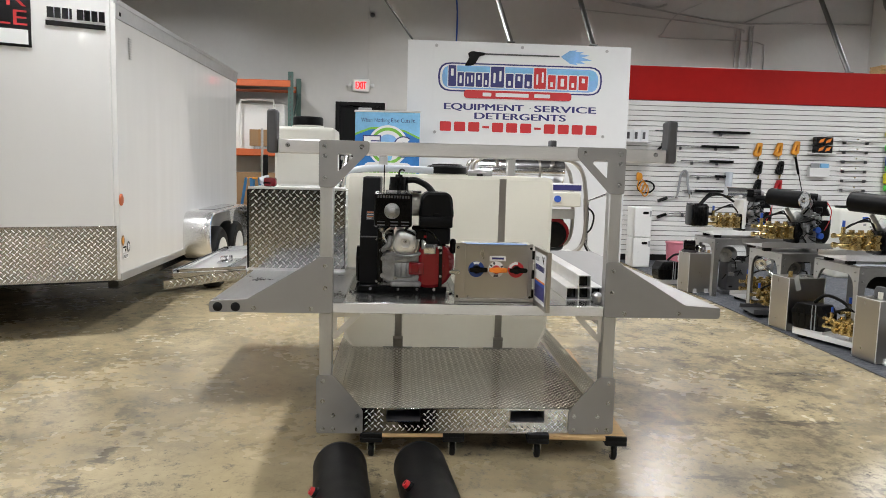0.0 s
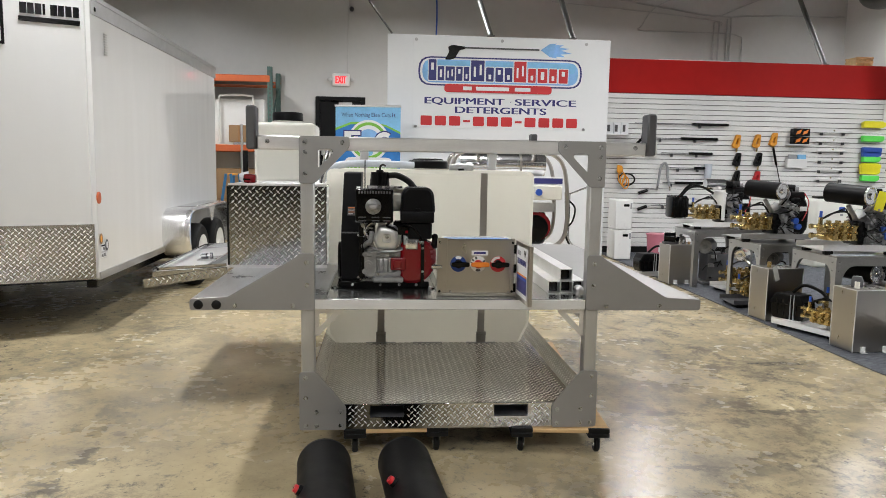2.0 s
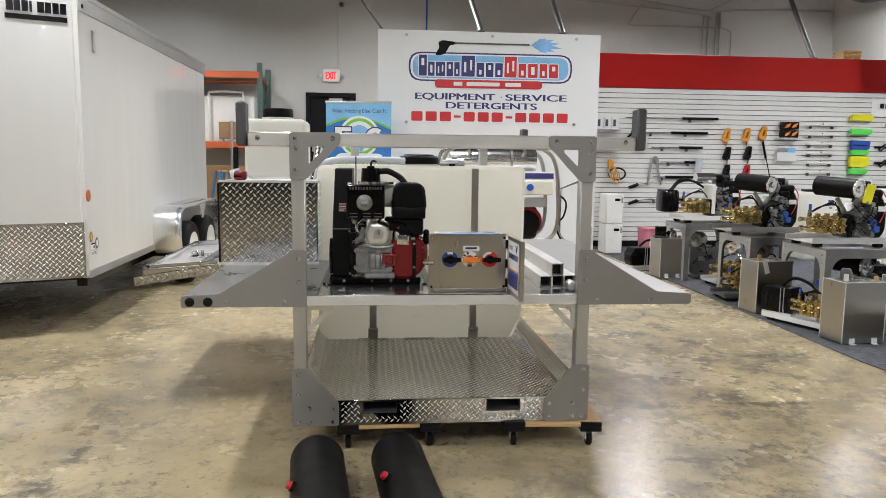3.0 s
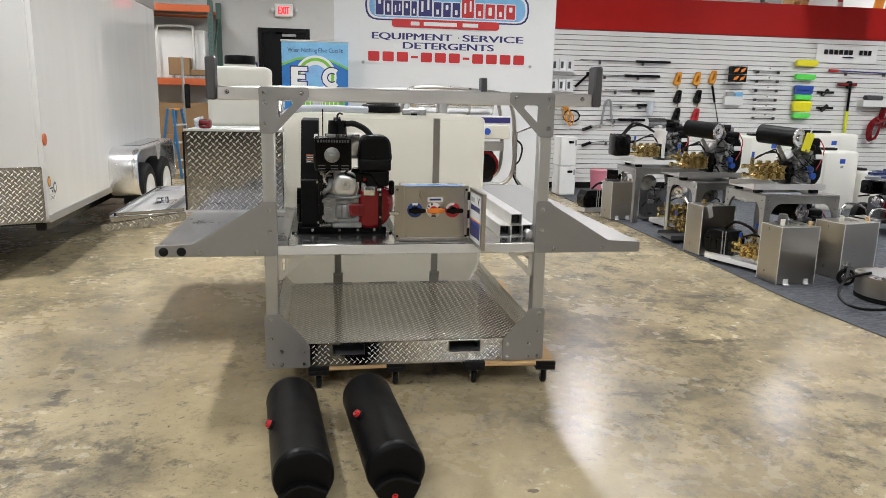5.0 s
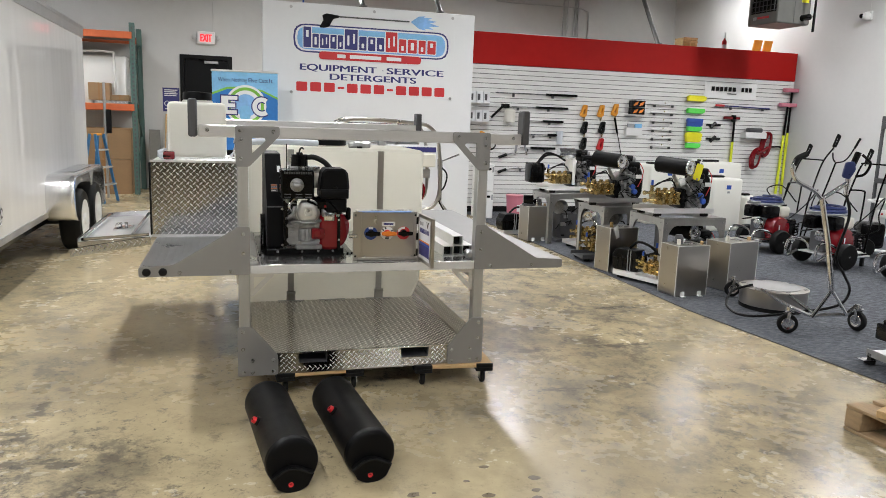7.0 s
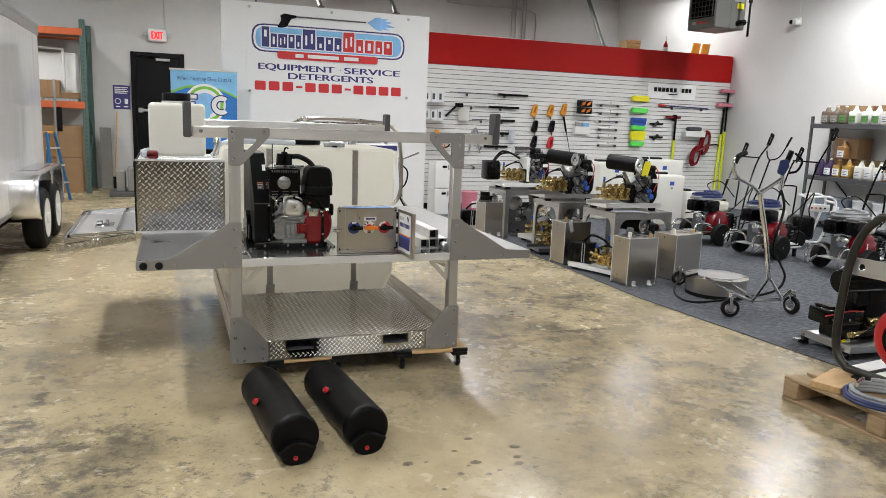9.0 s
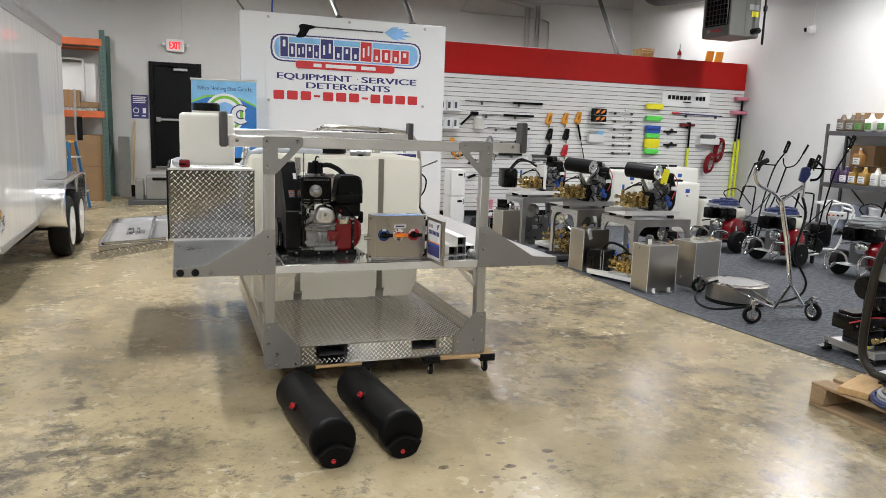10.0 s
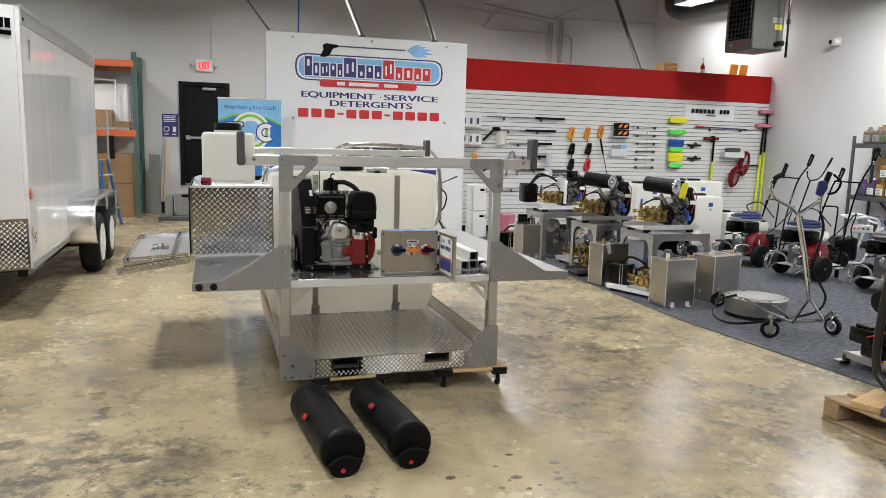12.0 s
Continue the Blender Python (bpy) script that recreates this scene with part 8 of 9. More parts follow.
cyl(bm, (9.44, 5.25, 1.6), (9.44, 4.6, 0.9), 0.012, seg=6)
part("brace", bm, M_BLACK, t)
def jug(x, y, z, mm, cap, lab):
    t = thing("chemical_jug", pose(x, y, z, 0, 0, -90), "gallon plastic detergent jug with a printed label on a shelf", "jug", "detergent jugs")
    part("body", box(B(), (-0.075, -0.075, 0), (0.075, 0.075, 0.2), 0.025, None, 3), mm, t)
    part("neck", cyl(B(), (0, 0, 0.195), (0, 0, 0.27), 0.05, 0.02, seg=14), mm, t)
    part("cap", cyl(B(), (0, 0, 0.262), (0, 0, 0.29), 0.022, seg=14), cap, t)
    part("label", box(B(), (-0.06, -0.078, 0.03), (0.06, -0.0745, 0.135)), lab, t)
    for b in range(3):
        part("print_bar", box(B(), (-0.045, -0.0795, 0.05 + b * 0.026), (0.03 - 0.02 * (b % 2), -0.0782, 0.058 + b * 0.026)), M_DKGREY, t)
i = 0
for z, row in ((CZ + 1.685, [M_BROWNJUG, M_BROWNJUG, M_BROWNJUG, M_WHITE, M_WHITE, M_WHITE, M_POLYW, M_POLYW, M_SKYPRINT, M_WHITE, M_WHITE]), (CZ + 0.845, [M_PLUM, M_PLUM, M_HONEY, M_HONEY, M_POLYW, M_POLYW, M_POLYW, M_AMBER, M_WHITE, M_WHITE])):
    for k, mm in enumerate(row):
        jug(9.1 + 0.01 * (k % 2), 5.08 - k * 0.172 - (0.06 if k > 3 else 0), z, mm, M_CREAM, (M_GREYPRINT if k < 2 else M_GREENPRINT) if mm in (M_BROWNJUG, M_WHITE) else (M_PLUM if mm is M_PLUM and k == 0 else M_BOARD))
def carton(x, y, z, w, d, h, label="brown cardboard carton"):
    t = thing("cardboard_box", pose(x, y, z), label, "box", "cartons")
    part("carton", box(B(), (0, 0, 0), (w, d, h), 0.004), M_CARD, t)
    part("tape", box(B(), (w * 0.46, -0.001, h * 0.0), (w * 0.54, d + 0.001, h + 0.001)), M_AMBER, t, "packing tape")
for y, h in ((4.7, 0.3), (4.35, 0.29), (3.9, 0.3), (3.5, 0.28)):
    carton(9.2, y, CZ + 1.685, 0.22, 0.33, h, "brown cardboard carton standing behind the jugs")
    carton(9.2, y, CZ + 0.845, 0.22, 0.33, h, "brown cardboard carton standing behind the jugs")
carton(9.12, 4.45, CZ + 1.147, 0.3, 0.45, 0.32, "brown cardboard carton stacked on the jugs' shelf")
jug(9.06, 4.65, CZ + 1.138, M_AMBER, M_BOARD, M_BOARD)
def bucket(x, y, mm):
    t = thing("plastic_bucket", pose(x, y, CZ + 0.12), "five-gallon plastic bucket on the low shelf", "bucket", "buckets")
    part("body", lathe(B(), [(0.13, 0), (0.15, 0.36), (0.155, 0.38)], (0, 0, 0), 24), mm, t)
    part("lid", lathe(B(), [(0.16, 0.37), (0.16, 0.395), (0.0, 0.4)], (0, 0, 0), 24), mm, t)
    part("label", box(B(), (-0.155, -0.05, 0.12), (-0.13, 0.06, 0.26), 0.003), M_BOARD, t)
for k, mm in enumerate((M_BUCKET, M_BUCKET, M_BOARD, M_BOARD, M_BUCKET)):
    bucket(9.18, 5.0 - k * 0.36, mm)

# ---- goods on the slat wall ----
WF = SY - 0.022
def hook(parent, x, z, l=0.1):
    part("hook", tube(B(), [(x, WF + 0.01, z), (x, WF - l, z), (x, WF - l - 0.01, z + 0.015)], 0.004, 6), M_CHROME, parent)
def lance(x0, xm, x1, z, label="thin spray lance with a black grip hung across the slat wall"):
    t = thing("spray_lance", pose(0, 0, 0), label, "lance", "spray lances")
    part("tube", cyl(B(), (x0, WF - 0.05, z), (xm, WF - 0.05, z), 0.008, seg=8), M_CHROME, t)
    part("grip", cyl(B(), (xm, WF - 0.05, z), (x1, WF - 0.05, z), 0.02, seg=12), M_BLACK, t, "black foam grip")
    for x in (x0 + (x1 - x0) * 0.22, x0 + (x1 - x0) * 0.7):
        part("peg", box(B(), (x - 0.012, WF - 0.06, z - 0.06), (x + 0.012, WF, z - 0.012), 0.004), M_DKGREY, t)
lance(3.52, 4.43, 5.0, 2.0)
lance(3.68, 4.26, 4.84, 1.78)
lance(3.95, 4.4, 4.77, 1.555)
lance(4.1, 4.5, 4.75, 1.33)
lance(4.0, 4.2, 4.65, 1.1, "short black spray lance hung across the slat wall")
lance(3.9, 4.35, 4.5, 0.75, "short black spray lance hung low on the slat wall")
t = thing("blue_pole", pose(0, 0, 0), "long thin blue pole with a red tip on the slat wall", "pole")
part("shaft", cyl(B(), (7.95, WF - 0.05, 1.95), (8.95, WF - 0.05, 1.93), 0.012, seg=8), M_NAVY, t)
part("tip", cyl(B(), (7.78, WF - 0.05, 1.955), (7.95, WF - 0.05, 1.95), 0.02, seg=8), M_PRED, t, "red tip")
for x in (8.1, 8.8):
    part("peg", box(B(), (x, WF - 0.06, 1.88), (x + 0.018, WF, 1.93), 0.004), M_DKGREY, t)
def gun(x, z, mm, s=1.0):
    t = thing("trigger_gun", pose(x, WF - 0.03, z, 0, 18, 0), "spray trigger gun hanging on the slat wall", "spray gun", "trigger guns")
    bm = plate([rounded([(-0.05 * s, 0.1 * s), (0.02 * s, 0.12 * s), (0.07 * s, -0.08 * s), (0.03 * s, -0.13 * s), (-0.05 * s, -0.12 * s)], 0.02), rounded([(-0.02 * s, 0.05 * s), (0.015 * s, 0.06 * s), (0.03 * s, -0.06 * s), (-0.02 * s, -0.08 * s)], 0.01)], 0.055, None, 0.006)
    part("body", bm, mm, t)
    part("trigger", box(B(), (-0.03 * s, -0.012, -0.06 * s), (-0.015 * s, 0.012, 0.04 * s), 0.003), M_BLACK, t)
    part("inlet", cyl(B(), (0.05 * s, 0, -0.12 * s), (0.06 * s, 0, -0.19 * s), 0.012, seg=8), M_BRASS, t)
    part("peg", box(B(), (-0.012, 0.0, 0.09 * s), (0.012, 0.05, 0.12 * s), 0.003), M_CHROME, t)
for x, z, mm in ((5.165, 1.76, M_LEAN), (5.49, 1.77, M_LEAN), (5.76, 1.8, M_LEAN), (5.19, 1.48, M_BLACK), (5.53, 1.49, M_BLACK), (5.19, 1.2, M_BLACK), (5.52, 1.2, M_REDCAP)):
    gun(x, z, mm, 0.85)
t = thing("spray_wand", pose(0, 0, 0), "black thin wand leaning down the slat wall", "wand")
part("tube", cyl(B(), (5.75, WF - 0.05, 1.66), (5.97, WF - 0.03, 0.9), 0.007, seg=8), M_BLACK, t)
part("sleeve", cyl(B(), (5.75, WF - 0.05, 1.66), (5.82, WF - 0.045, 1.4), 0.018, seg=10), M_BLACK, t)
t = thing("boxed_guns", pose(6.16, WF, 1.72), "printed orange and black product boxes on a small shelf", "boxes")
for k, z in enumerate((0.0, 0.125)):
    b = part("carton", box(B(), (-0.13, -0.12, z + 0.01), (0.13, -0.01, z + 0.125), 0.003), M_BLACK, t)
    for q in range(2):
        part("print", plate([[(-0.1 + q * 0.11, z + 0.03), (-0.03 + q * 0.11, z + 0.05), (0.0 + q * 0.11, z + 0.11), (-0.08 + q * 0.11, z + 0.08)]], 0.002, pose(0, -0.122, 0)), M_ORANGE, b, smooth=False)
part("shelf", box(B(), (-0.2, -0.15, -0.01), (0.18, 0.0, 0.006), 0.002), M_WHITE, t)
t = thing("leaflet_holder", pose(6.15, WF, 1.36), "white holder with turquoise leaflets on the slat wall", "holder")
part("pocket", box(B(), (-0.17, -0.08, 0.0), (0.15, 0.0, 0.14), 0.004), M_WHITE, t)
for k in range(2):
    part("leaflet", box(B(), (-0.14 + k * 0.15, -0.06, 0.02), (-0.01 + k * 0.15, -0.03, 0.21), 0.002), M_SKYPRINT if k else M_GREYHOSE, t)
for k in range(6):
    z = 1.93 - k * 0.147
    t = thing("nozzle_rail", pose(6.72, WF, z), "thin pale rail of spray nozzles on two pegs", "rail", "nozzle rails")
    part("rail", cyl(B(), (-0.3 + 0.02 * k, -0.06, 0), (0.3 - 0.03 * k, -0.06, 0), 0.014, seg=8), M_WHITE, t)
    for s in (-0.2, 0.16):
        part("peg", box(B(), (s, -0.065, -0.055), (s + 0.018, 0.0, -0.012), 0.003), M_DKGREY, t)
    part("nozzle", cyl(B(), (0.0, -0.06, 0.01), (0.0, -0.06, 0.03), 0.01, seg=6), M_BRASS, t)
def brush(x, z, w, mm):
    t = thing("wash_brush", pose(x, WF, z), "bright plastic wash brush block hanging on the slat wall", "brush", "wash brushes")
    bm = plate([rounded([(-w / 2, -0.04), (w / 2 - 0.05, -0.045), (w / 2, -0.02), (w / 2, 0.03), (-w / 2, 0.035)], 0.015)], 0.07, pose(0, -0.06, 0), 0.008)
    part("bristles", bm, mm, t)
    part("block", box(B(), (-w / 2 + 0.02, -0.08, 0.036), (w / 2 - 0.02, -0.03, 0.055), 0.006), M_HIVIS if mm is M_YELLOW else M_WHITE, t)
for z, w, mm in ((2.055, 0.36, M_YELLOW), (1.84, 0.34, M_LIME), (1.66, 0.3, M_BLUE), (1.6, 0.29, M_BLUE), (1.52, 0.28, M_LIME), (1.40, 0.32, M_YELLOW), (1.33, 0.3, M_YELLOW), (1.22, 0.28, M_LIME)):
    brush(7.36, z, w, mm)
t = thing("brand_banner", pose(8.09, WF, 2.12), "small white cloth banner with dark print on the slat wall", "banner")
bm = B()
cols = []
for i in range(17):
    x = -0.55 + i * 1.1 / 16
    y = -0.014 - 0.006 * math.sin(i * 0.9) - 0.004 * math.sin(i * 2.1)
    s = -0.03 * (1 - (x / 0.55) ** 2)
    cols.append([bm.verts.new((x, y + d, z)) for d, z in ((0, -0.03 + s * 0.5), (0, 0.25 + s), (0.003, 0.25 + s), (0.003, -0.03 + s * 0.5))])
for a, b in zip(cols, cols[1:]):
    for k in range(4):
        bm.faces.new((a[k], b[k], b[(k + 1) % 4], a[(k + 1) % 4]))
bm.faces.new(cols[0])
bm.faces.new(cols[-1])
part("cloth", bm, M_BANNERCLOTH, t)
for i, (x, w) in enumerate(((-0.42, 0.08), (-0.33, 0.08), (-0.24, 0.08), (-0.15, 0.08), (-0.06, 0.08), (0.03, 0.08), (0.22, 0.07), (0.3, 0.07), (0.38, 0.07))):
    part("name_block", plate([rect(x, 0.09, x + w * 0.85, 0.165)], 0.002, pose(0, -0.0265, 0)), M_BLACK, t, smooth=False)
part("small_bar", plate([rect(-0.08, 0.04, 0.12, 0.055)], 0.002, pose(0, -0.0265, 0)), M_BLACK, t, smooth=False)
def pole_tool(x, z0, z1, zc, head, label, rx=0):
    t = thing("telescopic_pole", pose(0, 0, 0), label, "pole", "telescopic poles")
    part("lower_pole", cyl(B(), (x, WF - 0.06, z0), (x + rx * 0.6, WF - 0.06, zc), 0.024, seg=12), M_HIVIS, t, "fluorescent yellow pole")
    part("upper_pole", cyl(B(), (x + rx * 0.6, WF - 0.06, zc), (x + rx, WF - 0.06, z1), 0.02, seg=12), M_BLACK, t, "black upper section")
    if head:
        part("head", box(B(), (x + rx - 0.2, WF - 0.12, z1 - 0.02), (x + rx + 0.16, WF - 0.03, z1 + 0.05), 0.012), head, t, "brush head")
pole_tool(8.2, 0.9, 1.72, 1.3, None, "yellow and black telescopic pole with a red squeegee head", 0.0)
t = thing("squeegee_head", pose(8.17, WF - 0.05, 1.73), "dark red squeegee head on the wall", "squeegee")
part("blade", box(B(), (-0.2, -0.03, -0.02), (0.14, 0.02, 0.03), 0.008), M_ENGRED, t)
part("joint", box(B(), (-0.03, -0.03, -0.06), (0.05, 0.03, 0.06), 0.01), M_BLACK, t)
pole_tool(9.28, 0.35, 2.0, 1.45, M_PINK, "tall yellow telescopic pole with a pink brush head", 0.06)
pole_tool(9.4, 0.35, 2.27, 1.5, M_PINK, "tall yellow telescopic pole with a pink brush head", 0.0)
t = thing("red_hose_bundle", pose(8.85, WF - 0.05, 1.2), "bundle of dark red hose hanging on the slat wall", "hose")
for k in range(9):
    q = (k % 5) / 4
    if k < 5:
        cx, cz, rx, rz, lean = 0.08 - 0.01 * q, 0.07, 0.115 - 0.05 * q, 0.24 - 0.05 * q, 0.035
    else:
        cx, cz, rx, rz, lean = -0.17 + 0.015 * q, -0.185, 0.105 - 0.05 * q, 0.19 - 0.04 * q, 0.03
    pts = [(cx + rx * math.cos(w) + lean * math.sin(w), -0.02 - 0.011 * k, cz + rz * math.sin(w) + 0.012 * math.sin(3 * w + k)) for w in [2 * math.pi * i / 26 for i in range(26)]]
    part("loop", tube(B(), pts, 0.019, 6, True), M_ENGRED, t)
part("tie", tube(B(), smooth_path([(-0.16, -0.09, -0.1), (-0.05, -0.13, -0.04), (0.07, -0.1, 0.02)], 6), 0.03, 8), M_ENGRED, t, "dark red bunched hose")
t = thing("parts_box", pose(8.62, WF, 1.38), "white cardboard parts tray with dark items on the slat wall", "box")
part("tray", box(B(), (-0.22, -0.16, 0), (0.24, 0.0, 0.11), 0.005), M_WHITE, t)
part("contents", box(B(), (-0.14, -0.14, 0.11), (0.17, -0.02, 0.19), 0.02), M_DKGREY, t)
for x, z in ((7.78, 1.6), (7.8, 1.35)):
    t = thing("fittings_card", pose(x, WF - 0.02, z), "cluster of small black fittings on a peg", "fittings", "fittings")
    bm = cyl(B(), (-0.14, 0, 0), (0.14, -0.02, 0.0), 0.02, seg=8)
    cyl(bm, (-0.05, 0, -0.05), (0.05, 0, 0.04), 0.03, seg=8)
    part("fitting", bm, M_BLACK, t)
t = thing("curved_lance", pose(9.0, WF - 0.05, 1.25), "short curved black lance on the slat wall", "lance")
part("tube", tube(B(), smooth_path([(0.08, 0, -0.02), (0.2, 0, -0.01), (0.28, 0, -0.02), (0.31, 0, -0.1), (0.31, 0, -0.2)], 6), 0.016, 8), M_BLACK, t)
# grey hose loop and yellow tools beside the partition
t = thing("grey_hose_loop", pose(4.02, WF - 0.04, 1.2), "grey whip hose hung in a loop on the slat wall", "hose")
part("loop", tube(B(), smooth_path([(-0.09, 0, -0.16), (-0.07, 0, 0.0), (-0.05, 0, 0.14), (0.0, -0.02, 0.2), (0.05, 0, 0.14), (0.06, 0, 0.0), (0.1, 0, -0.16)], 6), 0.02, 8), M_GREYHOSE, t)
part("ferrule", cyl(B(), (-0.1, 0, -0.22), (-0.09, 0, -0.15), 0.022, seg=8), M_CHROME, t)
part("ferrule", cyl(B(), (0.11, 0, -0.22), (0.1, 0, -0.15), 0.022, seg=8), M_CHROME, t)
t = thing("yellow_spray_gun", pose(3.32, WF - 0.05, 1.22), "orange-yellow spray gun with looped black hose on the slat wall", "spray gun")
part("body", plate([rounded([(-0.04, 0.14), (0.03, 0.12), (0.04, 0.05), (0.0, 0.0), (-0.04, 0.03)], 0.02)], 0.04, None, 0.005), M_LEAN, t)
part("hose", tube(B(), [(0.1 + 0.13 * math.cos(q), -0.02, -0.08 + 0.09 * math.sin(q)) for q in [2 * math.pi * i / 22 for i in range(22)]], 0.013, 6, True), M_HOSE, t)
for k in range(3):
    part("yellow_loop", tube(B(), [(0.02 + 0.03 * k + 0.05 * math.cos(q), -0.03 - 0.01 * k, -0.05 - 0.04 * k + 0.09 * math.sin(q)) for q in [2 * math.pi * i / 18 for i in range(18)]], 0.009, 6, True), M_LEAN, t)
for k, z in enumerate((1.86, 1.56)):
    t = thing("shelf_goods", pose(3.22, WF, z), "small wall shelf with white product cartons", "shelf", "wall shelves")
    part("shelf", box(B(), (-0.25, -0.2, -0.05), (0.22, 0.0, -0.035), 0.002), M_WHITE, t)
    for q in range(3):
        c = part("carton", box(B(), (-0.18 + q * 0.12, -0.15, -0.034), (-0.07 + q * 0.12, -0.03, 0.14), 0.003), M_BOARD, t)
        part("print", plate([rect(-0.16 + q * 0.12, 0.0, -0.12 + q * 0.12, 0.1)], 0.002, pose(0, -0.152, 0)), M_DKGREY, c, smooth=False)
t = thing("foam_lance_bottle", pose(3.6, WF - 0.08, 1.65), "white spray bottle with a black lance on the slat wall", "bottle")
part("bottle", lathe(B(), [(0.03, 0.1), (0.09, 0.06), (0.09, -0.12), (0.06, -0.14), (0.0, -0.14)], (0.18, 0, 0), 16), M_POLYW, t)
part("lance", cyl(B(), (0.08, 0, 0.16), (-0.15, 0, -0.06), 0.02, seg=10), M_BLACK, t)
part("head", box(B(), (0.02, -0.03, 0.1), (0.16, 0.03, 0.17), 0.01), M_BLACK, t)
t = thing("clear_jug", pose(4.72, WF - 0.05, 1.3), "clear plastic measuring cup on a peg", "cup")
part("cup", lathe(B(), [(0.05, -0.12), (0.06, 0.1), (0.056, 0.1), (0.045, -0.11)], (0, 0, 0), 16), M_CLEARHOSE, t)
for z in (0.95, 0.7):
    t = thing("small_valve", pose(3.75, WF - 0.04, z), "small black and chrome valve on a peg", "valve", "small valves")
    bm = cyl(B(), (-0.12, 0, -0.02), (0.02, 0, 0.03), 0.025, seg=8)
    part("body", bm, M_BLACK, t)
    part("stem", cyl(B(), (0.02, 0, 0.03), (0.25, 0, 0.06), 0.01, seg=6), M_CHROME, t)

# ---- hot-water washer in front of the partition ----
t = thing("hot_water_washer", pose(1.0, 4.6, 0), "white and steel hot-water pressure washer with a tubular frame", "pressure washer")
bm = B()
for y in (-0.3, 0.3):
    tube(bm, smooth_path([(-0.6, y, 0.1), (-0.62, y, 0.6), (-0.6, y, 1.3), (-0.5, y, 1.46), (-0.3, y, 1.5), (0.3, y, 1.47), (0.48, y, 1.43), (0.58, y, 1.28), (0.62, y, 0.9), (0.6, y, 0.62), (0.5, y, 0.5), (0.3, y, 0.46)], 8), 0.022, 10)
for x, z in ((-0.3, 1.5), (0.3, 1.47), (-0.61, 0.6)):
    tube(bm, [(x, -0.3, z), (x, 0.3, z)], 0.02, 8)
part("tube_frame", bm, M_STEEL, t, "polished tubular frame")
part("burner_drum", cyl(B(), (-0.5, 0, 1.34), (0.42, 0, 1.34), 0.12, seg=30), M_CHROME, t, "polished steel burner drum")
for x in (-0.2, 0.15):
    part("drum_band", cyl(B(), (x - 0.012, 0, 1.34), (x + 0.012, 0, 1.34), 0.124, seg=30), M_STEEL, t)
part("drum_foot", box(B(), (-0.5, -0.2, 0.98), (0.42, 0.2, 1.2), 0.01), M_WHITE, t)
part("header_panel", box(B(), (-0.4, -0.33, 1.14), (0.56, -0.28, 1.22), 0.004), M_WHITE, t, "white panel with a blue stripe")
part("header_stripe", plate([rect(0.0, 1.15, 0.55, 1.205)], 0.002, pose(0, -0.332, 0)), M_NAVY, t, smooth=False)
for q in range(5):
    part("name_block", plate([rect(-0.36 + q * 0.07, 1.155, -0.31 + q * 0.07, 1.205)], 0.002, pose(0, -0.332, 0)), M_NAVY, t, smooth=False)
part("control_box", box(B(), (0.1, -0.34, 0.98), (0.55, -0.1, 1.13), 0.01), M_CREAM, t, "cream control box")
part("knob", cyl(B(), (0.3, -0.34, 1.06), (0.3, -0.37, 1.06), 0.035, seg=16), M_BLUE, t)
part("plate", box(B(), (0.25, -0.3, 0.85), (0.5, -0.25, 0.95), 0.004), M_GALV, t)
part("engine", box(B(), (0.05, -0.25, 0.5), (0.42, 0.1, 0.86), 0.06, None, 3), M_BLACK, t)
part("engine_cover", cyl(B(), (0.3, -0.2, 0.7), (0.3, -0.27, 0.7), 0.155, seg=28), M_ENGRED, t, "dark red engine cover")
part("fan_grille", lathe(B(), [(0.14, -0.27), (0.135, -0.285), (0.03, -0.29), (0.0, -0.29)], (0.29, 0, 0.68), 28, "y"), M_BLACK, t, "black fan grille")
part("oil_filter", cyl(B(), (0.08, -0.26, 0.58), (0.08, -0.32, 0.58), 0.05, seg=16), M_BLUE, t)
part("base", box(B(), (-0.6, -0.3, 0.4), (0.6, 0.3, 0.47), 0.01), M_WHITE, t)
part("lower_tank", box(B(), (-0.58, -0.28, 0.1), (0.58, 0.28, 0.4), 0.02), M_WHITE, t)
for x in (-0.4, 0.4):
    part("wheel", lathe(B(), [(0.04, -0.04), (0.13, -0.04), (0.14, 0.0), (0.13, 0.04), (0.04, 0.04)], (x, -0.34, 0.14), 22, "y"), M_RUBBER, t)
    part("wheel", lathe(B(), [(0.04, -0.04), (0.13, -0.04), (0.14, 0.0), (0.13, 0.04), (0.04, 0.04)], (x, 0.34, 0.14), 22, "y"), M_RUBBER, t)
part("hose", tube(B(), smooth_path([(0.62, -0.2, 1.0), (0.72, -0.22, 0.9), (0.7, -0.22, 0.75), (0.62, -0.22, 0.65), (0.68, -0.22, 0.5), (0.8, -0.22, 0.35)], 8), 0.01, 6), M_HOSE, t)
part("wand", tube(B(), [(0.9, -0.1, 1.12), (0.68, -0.15, 1.04), (0.68, -0.15, 0.55), (0.85, -0.15, 0.35)], 0.01, 6), M_CHROME, t)
part("wand", tube(B(), [(0.64, -0.1, 1.06), (0.66, -0.15, 0.6), (0.75, -0.15, 0.42)], 0.01, 6), M_CHROME, t)

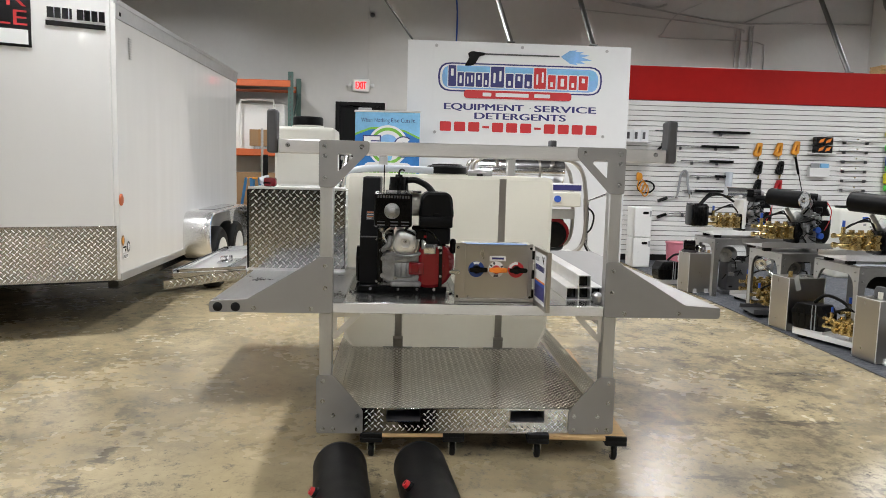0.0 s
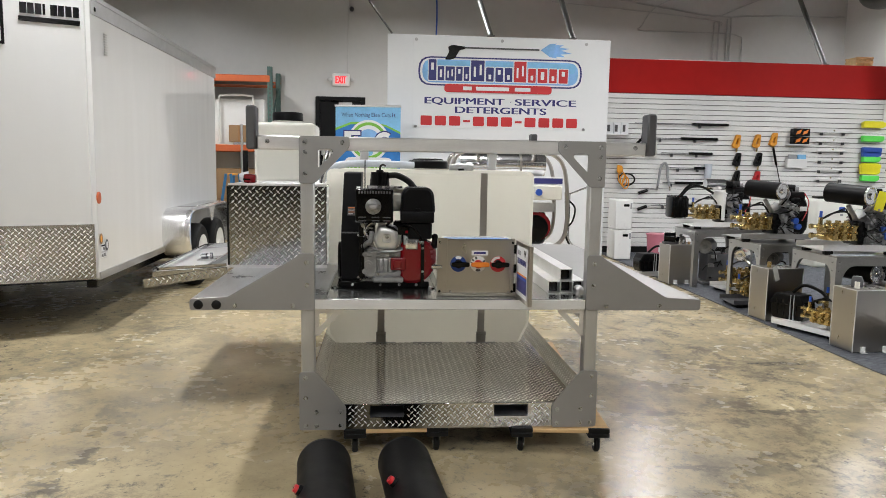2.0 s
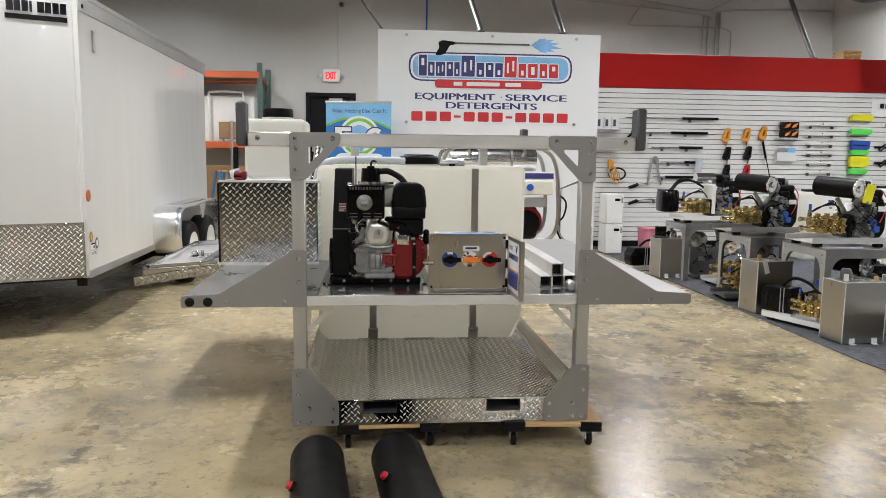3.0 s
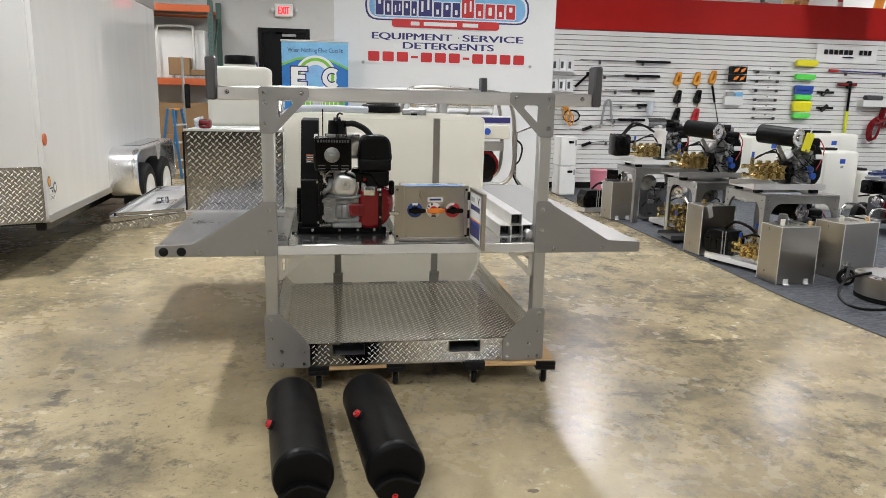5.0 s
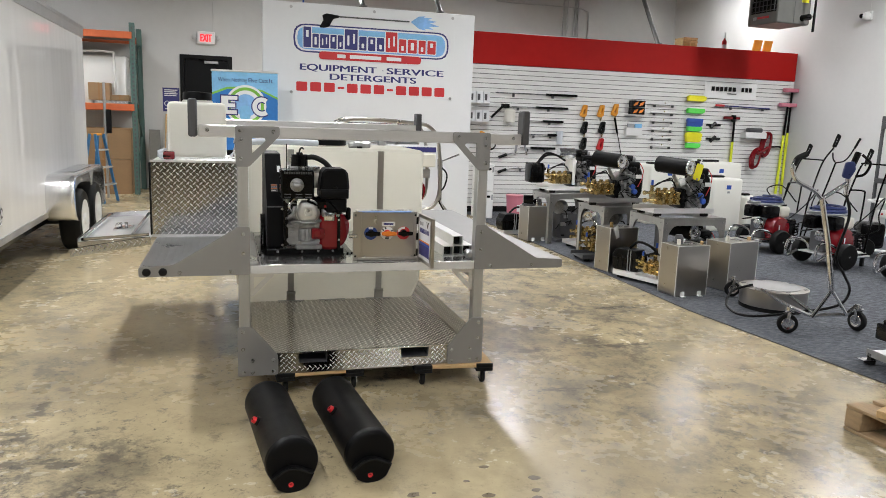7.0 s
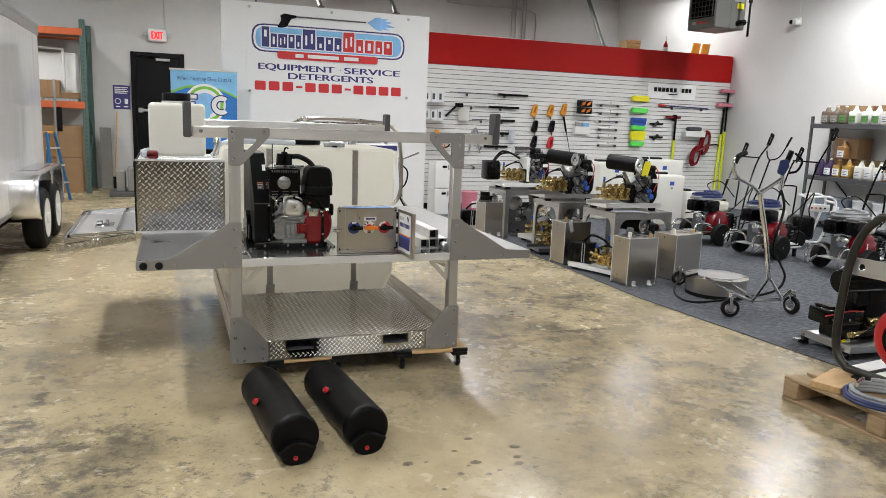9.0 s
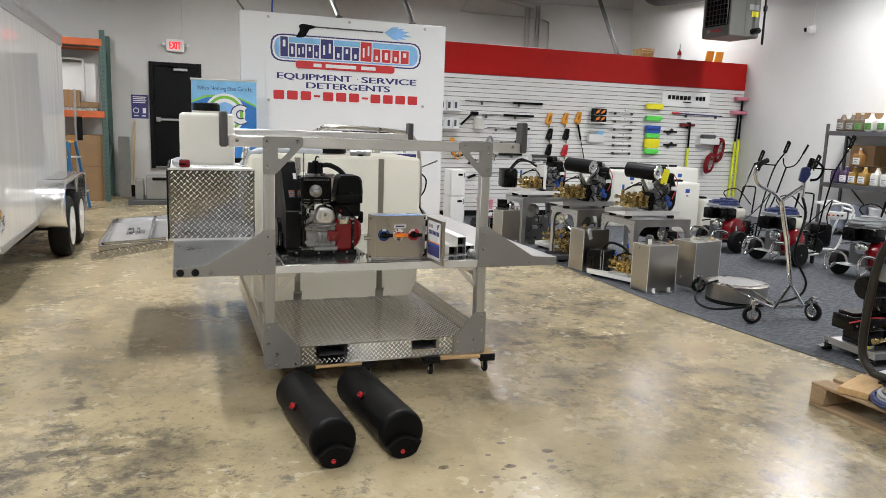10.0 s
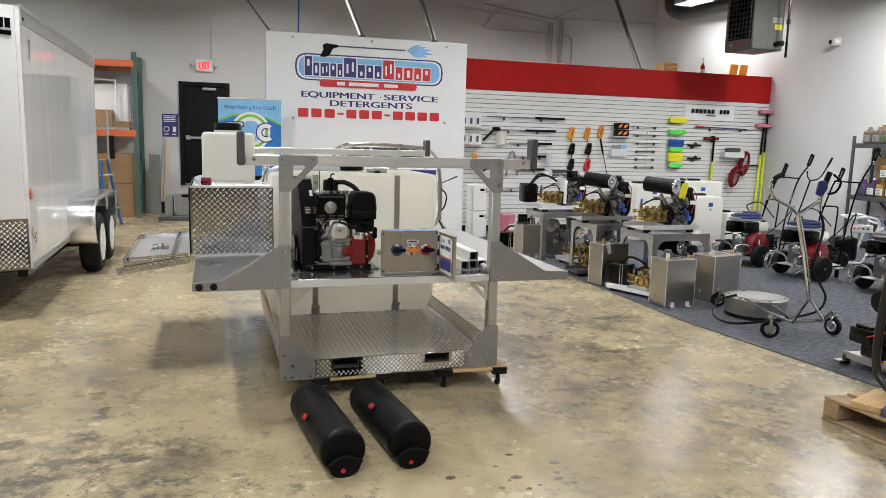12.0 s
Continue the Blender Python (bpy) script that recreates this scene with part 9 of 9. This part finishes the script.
# ---- pallet rack, boxes and ladder in the far corner ----
t = thing("pallet_rack", pose(0, 0, 0), "green and orange steel pallet rack holding boxes", "rack")
RY0, RY1 = 10.35, 11.4
for x in (-2.34, -5.0):
    for y in (RY0, RY1):
        up = part("upright", box(B(), (x - 0.045, y - 0.035, 0), (x + 0.045, y + 0.035, 3.0), 0.006), M_RACKG, t, "green perforated upright")
        if x > -3 and y == RY0:
            for k in range(38):
                part("slot", box(B(), (x - 0.014, y - 0.037, 0.08 + k * 0.076), (x + 0.014, y - 0.0345, 0.115 + k * 0.076)), M_DKGREY, up)
    bm = cyl(B(), (x, RY0, 0.3), (x, RY1, 1.0), 0.018, seg=6)
    cyl(bm, (x, RY1, 1.0), (x, RY0, 1.9), 0.018, seg=6)
    cyl(bm, (x, RY0, 1.9), (x, RY1, 2.7), 0.018, seg=6)
    part("brace", bm, M_RACKG, t)
for z in (1.53, 2.77):
    for y in (RY0 - 0.02, RY1 + 0.02):
        part("beam", box(B(), (-5.0, y - 0.025, z - 0.045), (-2.34, y + 0.025, z + 0.075), 0.008), M_RACKO, t, "orange beam")
    part("deck", box(B(), (-4.95, RY0 + 0.05, z + 0.0), (-2.4, RY1 - 0.05, z + 0.02)), M_WOOD if z < 2 else M_GREYBOX, t)
carton(-3.35, 10.4, 0.0, 0.92, 0.7, 0.62, "big brown cardboard carton with faint print under the rack")
carton(-3.33, 10.42, 0.625, 0.9, 0.68, 0.55, "big brown cardboard carton stacked on another")
t = thing("tread_plate_offcut", pose(-3.0, 10.4, 1.556), "length of tread plate lying on the rack", "sheet")
part("sheet", box(B(), (0, 0, 0), (0.55, 0.5, 0.1), 0.004), M_TREAD, t)
part("tread_pattern", treads((0.0, -0.0005, 0.005), (1, 0, 0), (0, 0, 1), 0.55, 0.09, 0.045, 0.022, 0.003), M_TREADTOPBED, t, smooth=False)
carton(-3.1, 10.45, 1.66, 0.35, 0.4, 0.3, "open brown cardboard carton on the rack")
carton(-2.75, 10.5, 1.66, 0.3, 0.3, 0.1, "flat brown carton on the rack")
solo("white_board", box(B(), (-4.2, 10.7, 1.556), (-2.5, 11.2, 2.45), 0.02), M_WHITE, "white board panel standing on the rack", "board")
solo("white_pipe_frame", tube(B(), smooth_path([(-3.3, 10.6, 1.66), (-3.3, 10.6, 2.4), (-3.2, 10.6, 2.5), (-2.75, 10.6, 2.5), (-2.68, 10.6, 2.4), (-2.68, 10.6, 1.66)], 5), 0.02, 8), M_WHITE, "white pipe frame standing on the rack", "frame")
t = thing("step_ladder", pose(-2.8, 9.2, 0, 0, 0, 70), "blue fibreglass step ladder with a yellow top", "ladder")
for s in (-0.2, 0.2):
    part("rear_rail", box(B(), (-0.013, -0.022, 0), (0.013, 0.022, 1.12), 0.004, pose(s * 1.0, 0.2, 0, 8, -s * 20, 0)), M_FIBER, t, "blue rear rail")
    part("front_rail", box(B(), (-0.013, -0.022, 0), (0.013, 0.022, 1.12), 0.004, pose(s * 1.1, -0.2, 0, -8, -s * 25, 0)), M_FIBER, t, "blue front rail")
for k in range(3):
    part("tread", box(B(), (-0.2 + 0.03 * k, -0.21 + 0.04 * k, 0.28 + k * 0.28), (0.2 - 0.03 * k, -0.12 + 0.04 * k, 0.305 + k * 0.28), 0.004), M_ALU, t)
part("top_cap", box(B(), (-0.1, -0.05, 1.08), (0.1, 0.05, 1.11), 0.01), M_LEAN, t, "yellow top cap")
t = thing("steel_pipe", pose(-2.75, 9.8, 0), "upright grey pipe with a bracket beside the rack", "pipe")
part("pipe", cyl(B(), (0, 0, 0.0), (0, 0, 1.95), 0.022, seg=12), M_GALV, t)
part("bracket", box(B(), (0.02, -0.03, 1.1), (0.1, 0.03, 1.5), 0.008), M_BLACK, t)
solo("leaning_sheet", box(B(), (-2.2, 11.2, 0), (-2.0, 11.25, 1.15), 0.004), M_GREYBOX, "grey sheet leaning by the rack", "sheet")
t = thing("broom", pose(-1.96, 11.3, 0), "wooden-handled broom leaning against the wall", "broom")
part("handle", cyl(B(), (0.0, 0.0, 0.2), (0.06, 0.15, 1.45), 0.016, seg=8), M_WOOD, t)
part("head", box(B(), (-0.13, -0.05, 0.0), (0.1, 0.05, 0.22), 0.02), M_BLACK, t)
t = thing("steel_step", pose(-1.92, 9.75, 0), "grey boxed step below the door", "step")
part("base", box(B(), (-0.05, -0.02, 0), (0.9, 0.6, 0.08), 0.01), M_DKGREY, t)
part("block", box(B(), (0.06, 0.1, 0.08), (0.2, 0.5, 0.43), 0.01), M_GREYBOX, t)
part("block", box(B(), (0.24, 0.05, 0.08), (0.8, 0.5, 0.5), 0.02), M_GREYBOX, t)
part("slot", box(B(), (0.35, 0.045, 0.43), (0.75, 0.06, 0.48)), M_BLACK, t)

# ---- drips and scuffs on the concrete ----
rnd = random.Random(5)
for k in range(14):
    x, y = 0.05 + rnd.uniform(-0.1, 0.75), -1.2 + rnd.gauss(0, 0.1) - 0.12 * rnd.random()
    n, r = 9, rnd.uniform(0.008, 0.02)
    poly = [(r * (0.7 + 0.5 * rnd.random()) * math.cos(2 * math.pi * i / n) * 1.5, r * (0.7 + 0.5 * rnd.random()) * math.sin(2 * math.pi * i / n)) for i in range(n)]
    solo("oil_drip", plate([rounded(poly, 0.004)], 0.0006, pose(x, y, 0.0004, -90, 0, 0), 0.0001), M_DRIP, "small brown drip of oil dried on the concrete", "stain", "oil drips")
